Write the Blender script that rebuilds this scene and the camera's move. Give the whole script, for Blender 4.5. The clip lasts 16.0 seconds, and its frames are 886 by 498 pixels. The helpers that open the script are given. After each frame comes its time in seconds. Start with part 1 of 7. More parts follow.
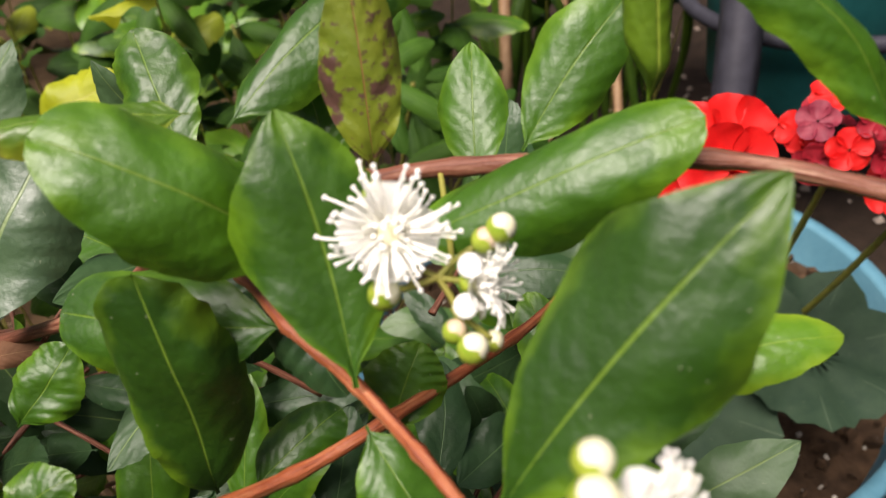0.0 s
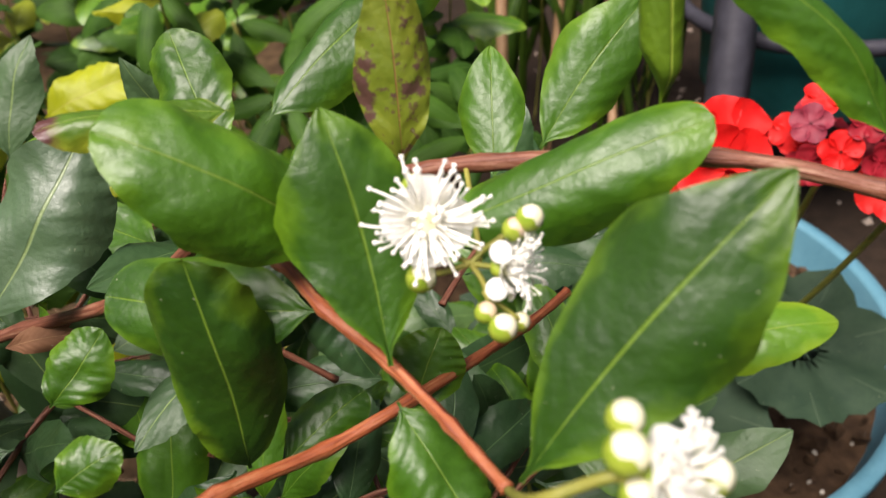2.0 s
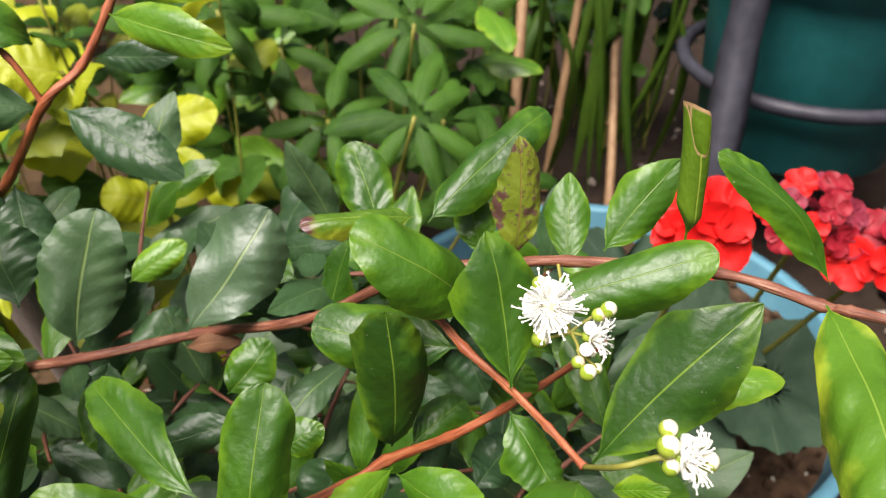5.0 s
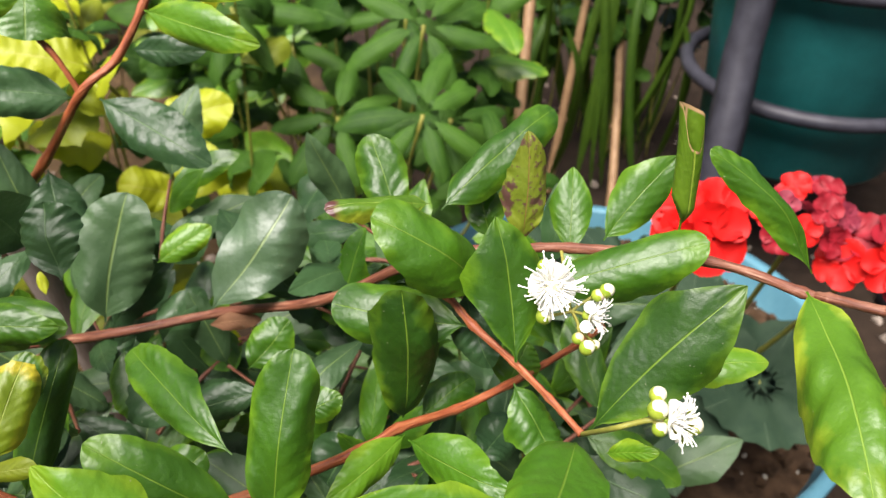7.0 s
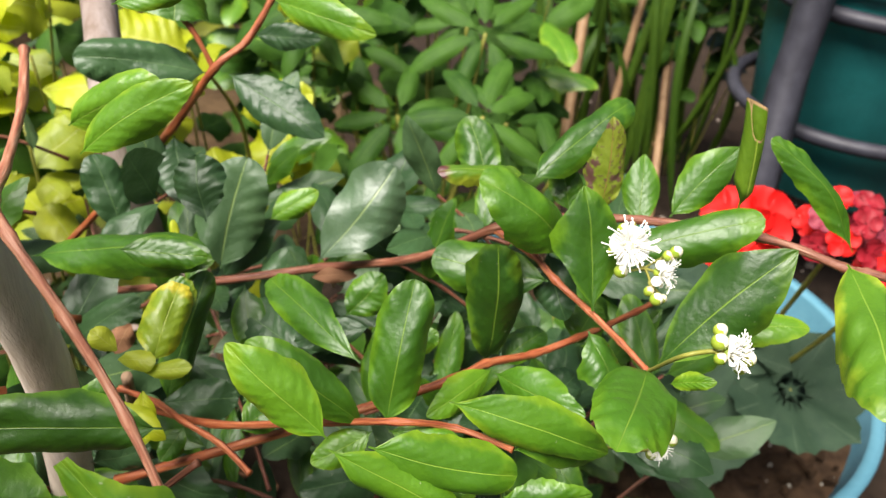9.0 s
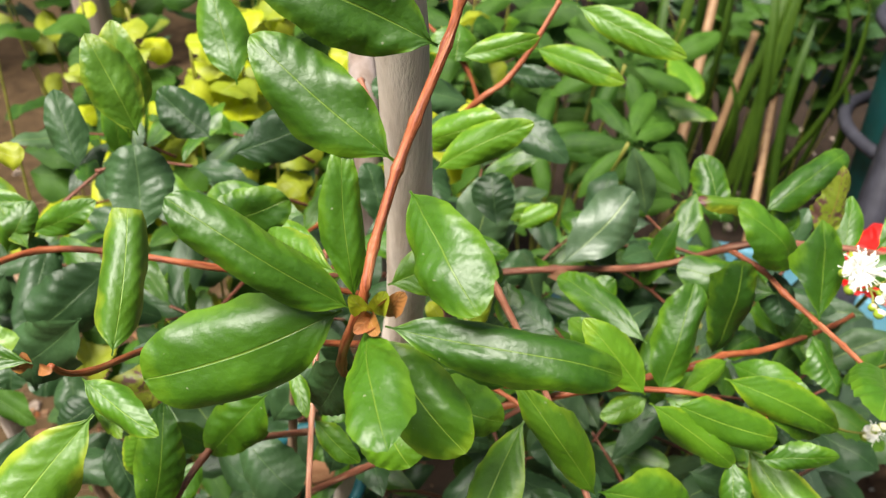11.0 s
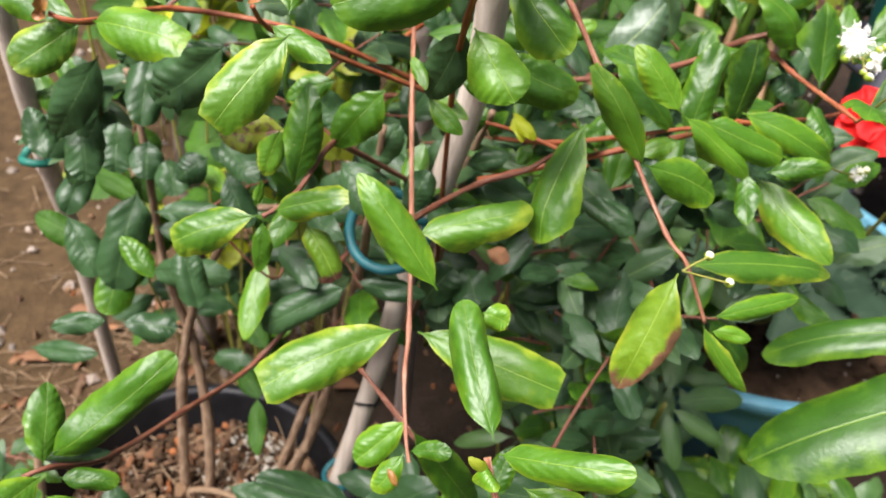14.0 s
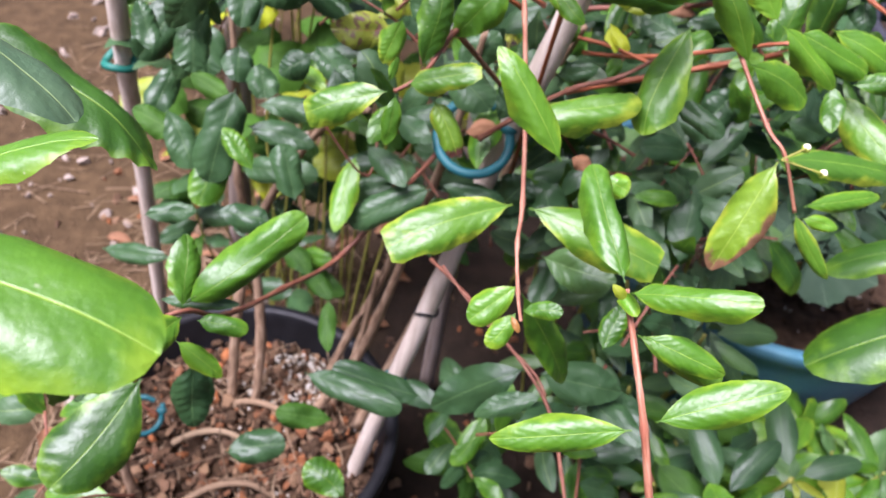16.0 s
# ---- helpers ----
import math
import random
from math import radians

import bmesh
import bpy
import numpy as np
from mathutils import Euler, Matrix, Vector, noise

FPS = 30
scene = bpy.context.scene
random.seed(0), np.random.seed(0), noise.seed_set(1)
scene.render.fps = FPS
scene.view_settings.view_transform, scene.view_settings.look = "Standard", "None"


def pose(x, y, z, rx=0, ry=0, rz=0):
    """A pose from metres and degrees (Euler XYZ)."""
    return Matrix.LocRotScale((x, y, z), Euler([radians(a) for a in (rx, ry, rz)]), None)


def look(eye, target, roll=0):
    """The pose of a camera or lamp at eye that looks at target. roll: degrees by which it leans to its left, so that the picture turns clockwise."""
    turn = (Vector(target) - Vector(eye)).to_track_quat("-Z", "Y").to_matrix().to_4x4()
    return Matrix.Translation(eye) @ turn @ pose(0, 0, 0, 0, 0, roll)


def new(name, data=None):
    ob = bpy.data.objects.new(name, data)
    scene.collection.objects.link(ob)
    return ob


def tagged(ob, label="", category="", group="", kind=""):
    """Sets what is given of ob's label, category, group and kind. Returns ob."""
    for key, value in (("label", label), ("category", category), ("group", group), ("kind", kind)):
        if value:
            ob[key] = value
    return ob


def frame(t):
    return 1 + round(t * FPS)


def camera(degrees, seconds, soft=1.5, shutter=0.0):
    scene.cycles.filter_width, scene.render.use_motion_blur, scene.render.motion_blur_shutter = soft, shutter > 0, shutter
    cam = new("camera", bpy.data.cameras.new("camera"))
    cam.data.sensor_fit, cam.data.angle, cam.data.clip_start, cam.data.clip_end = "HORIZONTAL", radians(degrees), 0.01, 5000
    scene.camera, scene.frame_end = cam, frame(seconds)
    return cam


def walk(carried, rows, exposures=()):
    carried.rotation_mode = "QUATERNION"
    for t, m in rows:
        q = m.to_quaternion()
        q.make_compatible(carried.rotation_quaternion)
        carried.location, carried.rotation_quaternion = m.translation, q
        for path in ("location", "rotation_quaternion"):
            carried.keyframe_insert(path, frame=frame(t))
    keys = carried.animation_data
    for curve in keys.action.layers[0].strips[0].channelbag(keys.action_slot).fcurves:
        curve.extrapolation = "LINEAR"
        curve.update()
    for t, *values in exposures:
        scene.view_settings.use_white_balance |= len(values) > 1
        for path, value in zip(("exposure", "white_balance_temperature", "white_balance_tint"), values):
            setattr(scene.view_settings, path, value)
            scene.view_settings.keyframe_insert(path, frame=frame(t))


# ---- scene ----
cam = camera(60.0, 16.0, 1.3)
cam.data.dof.use_dof, cam.data.dof.focus_distance, cam.data.dof.aperture_fstop = True, 0.176, 27.0
UNIT = 0.7  # metres to one unit of the plan
PATH = [
    (0, (0.07379, 0.06423, 0.96815), (0.03038, 0.86016, 0.36433), -7.051),
    (0.5, (0.07264, 0.06283, 0.96984), (0.02771, 0.85962, 0.36726), -6.845),
    (1, (0.07113, 0.06108, 0.97227), (0.03365, 0.85728, 0.36840), -6.348),
    (1.5, (0.07002, 0.05871, 0.97296), (0.03407, 0.85224, 0.36549), -6.305),
    (2, (0.06615, 0.05334, 0.97479), (0.03439, 0.84773, 0.36822), -6.053),
    (2.5, (0.06287, 0.04748, 0.97989), (0.03701, 0.84242, 0.37376), -5.407),
    (3, (0.05840, 0.03561, 0.98855), (0.03578, 0.83099, 0.38286), -4.980),
    (3.5, (0.04444, 0.01609, 1.00675), (0.02351, 0.81432, 0.40477), -4.152),
    (4, (0.03377, 0.00181, 1.02747), (0.01941, 0.80484, 0.43171), -2.599),
    (6.5, (0.02470, -0.03041, 1.06674), (0.01460, 0.76112, 0.45570), 0.697),
    (7, (0.02275, -0.03739, 1.06391), (0.01300, 0.76230, 0.46357), 0.775),
    (7.5, (0.01609, -0.04821, 1.06714), (0.00507, 0.75132, 0.46662), 0.701),
    (8, (0.01053, -0.06181, 1.06832), (-0.00043, 0.74035, 0.47132), 1.619),
    (10.5, (-0.07515, -0.16318, 1.10818), (-0.18366, 0.64285, 0.52633), 3.959),
    (11, (-0.11089, -0.18956, 1.12321), (-0.22939, 0.61526, 0.54164), 4.176),
    (11.5, (-0.11760, -0.21228, 1.13068), (-0.22626, 0.59503, 0.55065), 5.622),
    (12, (-0.12986, -0.25157, 1.12226), (-0.23880, 0.55964, 0.54774), 6.226),
    (12.5, (-0.13281, -0.28299, 1.12607), (-0.25556, 0.52670, 0.55219), 5.639),
    (13, (-0.12895, -0.30676, 1.10895), (-0.23509, 0.50983, 0.54157), 6.361),
    (13.5, (-0.12592, -0.32874, 1.08855), (-0.22327, 0.47933, 0.50756), 6.799),
    (14, (-0.12734, -0.34706, 1.06770), (-0.22427, 0.43405, 0.45087), 6.718),
    (14.5, (-0.12722, -0.37227, 1.04514), (-0.21899, 0.41323, 0.43312), 7.185),
    (15, (-0.13331, -0.39486, 1.02358), (-0.20174, 0.36523, 0.37737), 8.388),
    (15.5, (-0.15710, -0.41110, 1.02230), (-0.22376, 0.34172, 0.36746), 9.452),
    (16, (-0.17751, -0.42221, 1.03817), (-0.26210, 0.34119, 0.39780), 10.348),
]
walk(cam, [(t, look(UNIT * Vector(eye), UNIT * Vector(target), roll)) for t, eye, target, roll in PATH],
     [(0, 0.33, 6800, 21), (4, 0.59, 6650, 19), (8, 0.80, 6550, 15), (10.5, 0.84, 6700, 12), (13, 0.85, 6500, 15), (15, 1.10, 6050, 23), (16, 1.19, 5750, 31)])

# soft light of a bright overcast day
world = bpy.data.worlds.new("sky")
scene.world = world
world.use_nodes = True
wn = world.node_tree.nodes
sky = wn.new("ShaderNodeTexSky")
sky.sky_type = "NISHITA"
sky.sun_disc = False
sky.sun_elevation, sky.sun_rotation = radians(72), radians(215)
sky.air_density, sky.dust_density, sky.ozone_density = 1.0, 6.0, 0.6
wn["Background"].inputs["Strength"].default_value = 0.050
world.node_tree.links.new(sky.outputs[0], wn["Background"].inputs["Color"])
sun = new("sun", bpy.data.lights.new("sun", "SUN"))
sun.data.energy, sun.data.angle, sun.data.color = 5.3, radians(34), (1.0, 0.97, 0.92)
sun.matrix_world = look((-0.9, -0.9, 3.3), (0, 0.2, 0.5))


# ---- materials ----
def material(name, rough=0.6, spec=0.5):
    m = bpy.data.materials.new(name)
    m.use_nodes = True
    b = m.node_tree.nodes["Principled BSDF"]
    b.inputs["Roughness"].default_value = rough
    b.inputs["Specular IOR Level"].default_value = spec
    return m, m.node_tree.nodes, m.node_tree.links, b


def ramp(nodes, links, source, stops):
    r = nodes.new("ShaderNodeValToRGB")
    while len(r.color_ramp.elements) < len(stops):
        r.color_ramp.elements.new(0.5)
    for e, (at, c) in zip(r.color_ramp.elements, stops):
        e.position, e.color = at, (*c, 1)
    links.new(source, r.inputs[0])
    return r.outputs[0]


def noise_of(nodes, links, scale, detail=4.0, coords="Object", rough=0.6, along=1.0):
    tc, n = nodes.new("ShaderNodeTexCoord"), nodes.new("ShaderNodeTexNoise")
    n.inputs["Scale"].default_value, n.inputs["Detail"].default_value, n.inputs["Roughness"].default_value = scale / UNIT, detail, rough
    squash = nodes.new("ShaderNodeVectorMath")
    squash.operation = "MULTIPLY"
    squash.inputs[1].default_value = (1, 1, along)
    links.new(tc.outputs[coords], squash.inputs[0])
    links.new(squash.outputs[0], n.inputs["Vector"])
    return n.outputs[0]


def mixed(nodes, links, fac, a, b, how="MIX"):
    x = nodes.new("ShaderNodeMix")
    x.data_type, x.blend_type = "RGBA", how
    for sock, v in ((x.inputs[0], fac), (x.inputs[6], a), (x.inputs[7], b)):
        if isinstance(v, (int, float)):
            sock.default_value = v
        elif isinstance(v, tuple):
            sock.default_value = (*v, 1)
        else:
            links.new(v, sock)
    return x.outputs[2]


def calc(nodes, links, op, a, b=0.0, c=0.0):
    x = nodes.new("ShaderNodeMath")
    x.operation = op
    for sock, v in zip(x.inputs, (a, b, c)):
        if isinstance(v, (int, float)):
            sock.default_value = v
        else:
            links.new(v, sock)
    return x.outputs[0]


def bump(nodes, links, bsdf, height, strength=0.3, distance=0.001):
    b = nodes.new("ShaderNodeBump")
    b.inputs["Strength"].default_value, b.inputs["Distance"].default_value = strength, distance * UNIT
    links.new(height, b.inputs["Height"])
    links.new(b.outputs[0], bsdf.inputs["Normal"])


def leaf_material(name, dark, light, vein, margin=None, spots=None, rough=0.40, through_it=0.11, vein_width=0.014, ribs=8.0, tip=None, burn=None, gloss=0.6, rim=None, patch=130.0):
    """A leathery leaf: UV x runs across the blade (0.5 is the midrib), y from base to tip."""
    m, n, l, b = material(name, rough, gloss)
    uv = n.new("ShaderNodeUVMap")
    sep = n.new("ShaderNodeSeparateXYZ")
    l.new(uv.outputs[0], sep.inputs[0])
    u, v = sep.outputs[0], sep.outputs[1]
    info = n.new("ShaderNodeObjectInfo")
    across = calc(n, l, "ABSOLUTE", calc(n, l, "SUBTRACT", u, 0.5))
    big = noise_of(n, l, 55.0, 3.0)
    fine = noise_of(n, l, 800.0, 4.0)
    tone = calc(n, l, "ADD", calc(n, l, "MULTIPLY", big, 0.75), calc(n, l, "MULTIPLY", info.outputs["Random"], 0.45))
    base = ramp(n, l, tone, [(0.25, dark), (0.85, light)])
    base = mixed(n, l, calc(n, l, "MULTIPLY", fine, 0.35), base, tuple(0.6 * c for c in dark))
    # side veins sweep forward from the midrib
    along = calc(n, l, "SUBTRACT", v, calc(n, l, "MULTIPLY", across, 0.55))
    wobble = calc(n, l, "MULTIPLY", calc(n, l, "SUBTRACT", big, 0.5), 1.6)
    wave = calc(n, l, "SINE", calc(n, l, "ADD", calc(n, l, "MULTIPLY", along, ribs * 6.283), wobble))
    swell = calc(n, l, "MULTIPLY_ADD", wave, 0.5, 0.5)
    side = calc(n, l, "POWER", swell, 9.0)
    base = mixed(n, l, calc(n, l, "MULTIPLY", side, 0.07), base, light)
    if margin:
        edge = n.new("ShaderNodeMapRange")
        edge.inputs["From Min"].default_value, edge.inputs["From Max"].default_value = 0.35, 0.60
        l.new(calc(n, l, "ADD", calc(n, l, "MAXIMUM", across, calc(n, l, "MULTIPLY_ADD", v, 0.9, -0.44)), calc(n, l, "MULTIPLY", calc(n, l, "SUBTRACT", big, 0.5), 0.75)), edge.inputs["Value"])
        base = mixed(n, l, edge.outputs[0], base, margin)
    if spots:
        blotch = ramp(n, l, noise_of(n, l, patch, 3.0), [(0.545, (0, 0, 0)), (0.60, (1, 1, 1))])
        base = mixed(n, l, calc(n, l, "MULTIPLY", blotch, 0.9), base, spots)
        base = mixed(n, l, calc(n, l, "MULTIPLY", ramp(n, l, noise_of(n, l, 420.0, 2.0), [(0.60, (0, 0, 0)), (0.66, (1, 1, 1))]), 0.7), base, spots)
    for colour, at in ((tip, v), (burn, calc(n, l, "MAXIMUM", calc(n, l, "MINIMUM", calc(n, l, "MULTIPLY_ADD", u, -1.0, 1.02), calc(n, l, "ADD", v, 0.55)), v))):
        if colour:
            dead = ramp(n, l, calc(n, l, "MULTIPLY_ADD", noise_of(n, l, 120.0, 4.0), 0.3, calc(n, l, "SUBTRACT", at, 0.15)), [(0.85, (0, 0, 0)), (0.91, (1, 1, 1))])
            base = mixed(n, l, dead, base, mixed(n, l, fine, colour, tuple(0.35 * c for c in colour)))
    if rim:
        dry = n.new("ShaderNodeMapRange")
        dry.inputs["From Min"].default_value, dry.inputs["From Max"].default_value = 0.462, 0.474
        l.new(calc(n, l, "MAXIMUM", calc(n, l, "MULTIPLY", across, calc(n, l, "GREATER_THAN", v, 0.66)), calc(n, l, "SUBTRACT", v, 0.505)), dry.inputs["Value"])
        base = mixed(n, l, dry.outputs[0], base, rim)
    mid = n.new("ShaderNodeMapRange")
    mid.inputs["From Min"].default_value, mid.inputs["From Max"].default_value = vein_width, vein_width * 0.4
    l.new(across, mid.inputs["Value"])
    base = mixed(n, l, mid.outputs[0], base, vein)
    fleck = ramp(n, l, noise_of(n, l, 420.0, 2.0), [(0.73, (0, 0, 0)), (0.77, (1, 1, 1))])
    base = mixed(n, l, calc(n, l, "MULTIPLY", fleck, 0.5), base, (0.34, 0.36, 0.24))
    l.new(base, b.inputs["Base Color"])
    l.new(calc(n, l, "MULTIPLY_ADD", fine, 0.2, rough - 0.06), b.inputs["Roughness"])
    quilt = noise_of(n, l, 210.0, 2.0)
    pores = noise_of(n, l, 2100.0, 1.0)
    tc, cells = n.new("ShaderNodeTexCoord"), n.new("ShaderNodeTexVoronoi")
    cells.inputs["Scale"].default_value = 430.0 / UNIT
    l.new(tc.outputs["Object"], cells.inputs["Vector"])
    height = calc(n, l, "ADD", calc(n, l, "MULTIPLY", swell, -0.14), calc(n, l, "MULTIPLY", quilt, 0.50))
    height = calc(n, l, "ADD", height, calc(n, l, "ADD", calc(n, l, "MULTIPLY", fine, 0.12), calc(n, l, "MULTIPLY", mid.outputs[0], -0.4)))
    height = calc(n, l, "ADD", height, calc(n, l, "MULTIPLY", pores, 0.10))
    height = calc(n, l, "SUBTRACT", height, calc(n, l, "MULTIPLY", cells.outputs["Distance"], 0.20))
    bump(n, l, b, height, 0.45, 0.0012)
    glow = n.new("ShaderNodeBsdfTranslucent")
    l.new(mixed(n, l, 0.5, base, tuple(min(1.0, 1.6 * c) for c in light)), glow.inputs["Color"])
    mix = n.new("ShaderNodeMixShader")
    mix.inputs[0].default_value = through_it
    l.new(b.outputs[0], mix.inputs[1])
    l.new(glow.outputs[0], mix.inputs[2])
    l.new(mix.outputs[0], n["Material Output"].inputs["Surface"])
    return m


def plain(name, a, b_, scale=60.0, rough=0.6, bumpy=0.3, depth=0.001, spec=0.4, through_it=0.0, pieces=None, along=1.0, grime=0.4):
    """Two tones mottled at two scales, with fine relief."""
    m, n, l, b = material(name, rough, spec)
    big, fine = noise_of(n, l, scale, 4.0, along=along), noise_of(n, l, scale * 9, 5.0, along=along)
    col = ramp(n, l, big, [(0.3, a), (0.7, b_)])
    if pieces:
        geo = n.new("ShaderNodeNewGeometry")
        col = mixed(n, l, 0.7, col, ramp(n, l, geo.outputs["Random Per Island"], [(k / (len(pieces) - 1), c) for k, c in enumerate(pieces)]))
    col = mixed(n, l, calc(n, l, "MULTIPLY", fine, grime), col, tuple(0.55 * c for c in a))
    l.new(col, b.inputs["Base Color"])
    l.new(calc(n, l, "MULTIPLY_ADD", fine, 0.3, rough - 0.12), b.inputs["Roughness"])
    bump(n, l, b, calc(n, l, "ADD", big, calc(n, l, "MULTIPLY", fine, 0.5)), bumpy, depth)
    if through_it:
        glow, mix = n.new("ShaderNodeBsdfTranslucent"), n.new("ShaderNodeMixShader")
        l.new(col, glow.inputs["Color"])
        mix.inputs[0].default_value = through_it
        l.new(b.outputs[0], mix.inputs[1])
        l.new(glow.outputs[0], mix.inputs[2])
        l.new(mix.outputs[0], n["Material Output"].inputs["Surface"])
    return m


def bark_material(name, dark, light, ridge, rough=0.48):
    """Thin bark with lengthwise streaks: UV x runs round the twig, y along it."""
    m, n, l, b = material(name, rough, 0.5)
    uv, squash, streak = n.new("ShaderNodeUVMap"), n.new("ShaderNodeVectorMath"), n.new("ShaderNodeTexNoise")
    squash.operation = "MULTIPLY"
    squash.inputs[1].default_value = (9, 45, 1)
    streak.inputs["Scale"].default_value, streak.inputs["Detail"].default_value = 1.0, 5.0
    l.new(uv.outputs[0], squash.inputs[0])
    l.new(squash.outputs[0], streak.inputs["Vector"])
    big, fine = noise_of(n, l, 45.0, 3.0), noise_of(n, l, 700.0, 4.0)
    col = ramp(n, l, streak.outputs[0], [(0.32, dark), (0.52, light), (0.70, ridge)])
    col = mixed(n, l, calc(n, l, "MULTIPLY", big, 0.40), col, tuple(0.6 * c for c in dark))
    l.new(mixed(n, l, calc(n, l, "MULTIPLY", fine, 0.3), col, tuple(0.5 * c for c in dark)), b.inputs["Base Color"])
    l.new(calc(n, l, "MULTIPLY_ADD", fine, 0.3, rough - 0.12), b.inputs["Roughness"])
    bump(n, l, b, calc(n, l, "ADD", streak.outputs[0], calc(n, l, "MULTIPLY", fine, 0.3)), 0.7, 0.0014)
    return m


def earth_material():
    """Dark garden soil, with some plant shade put into its colour, that turns to a dry trodden path on one side."""
    m, n, l, b = material("garden_earth", 0.95, 0.2)
    big, mid, fine = noise_of(n, l, 4.0, 5.0), noise_of(n, l, 22.0, 5.0), noise_of(n, l, 160.0, 5.0)
    tc, sep = n.new("ShaderNodeTexCoord"), n.new("ShaderNodeSeparateXYZ")
    l.new(tc.outputs["Object"], sep.inputs[0])
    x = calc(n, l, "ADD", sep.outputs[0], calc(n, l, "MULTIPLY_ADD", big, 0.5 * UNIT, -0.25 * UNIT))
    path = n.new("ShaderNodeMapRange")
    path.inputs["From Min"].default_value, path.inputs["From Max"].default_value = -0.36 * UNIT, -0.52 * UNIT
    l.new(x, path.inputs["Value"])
    # dark soil taken down to near-black, with the plants' shade in its tone
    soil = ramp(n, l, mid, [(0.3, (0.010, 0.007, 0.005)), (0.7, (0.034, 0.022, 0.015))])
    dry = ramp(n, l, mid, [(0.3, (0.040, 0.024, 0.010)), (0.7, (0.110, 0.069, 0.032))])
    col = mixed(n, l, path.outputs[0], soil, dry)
    col = mixed(n, l, calc(n, l, "MULTIPLY", fine, 0.4), col, (0.04, 0.025, 0.012))
    l.new(col, b.inputs["Base Color"])
    bump(n, l, b, calc(n, l, "ADD", mid, calc(n, l, "MULTIPLY", fine, 0.5)), 0.9, 0.012)
    return m


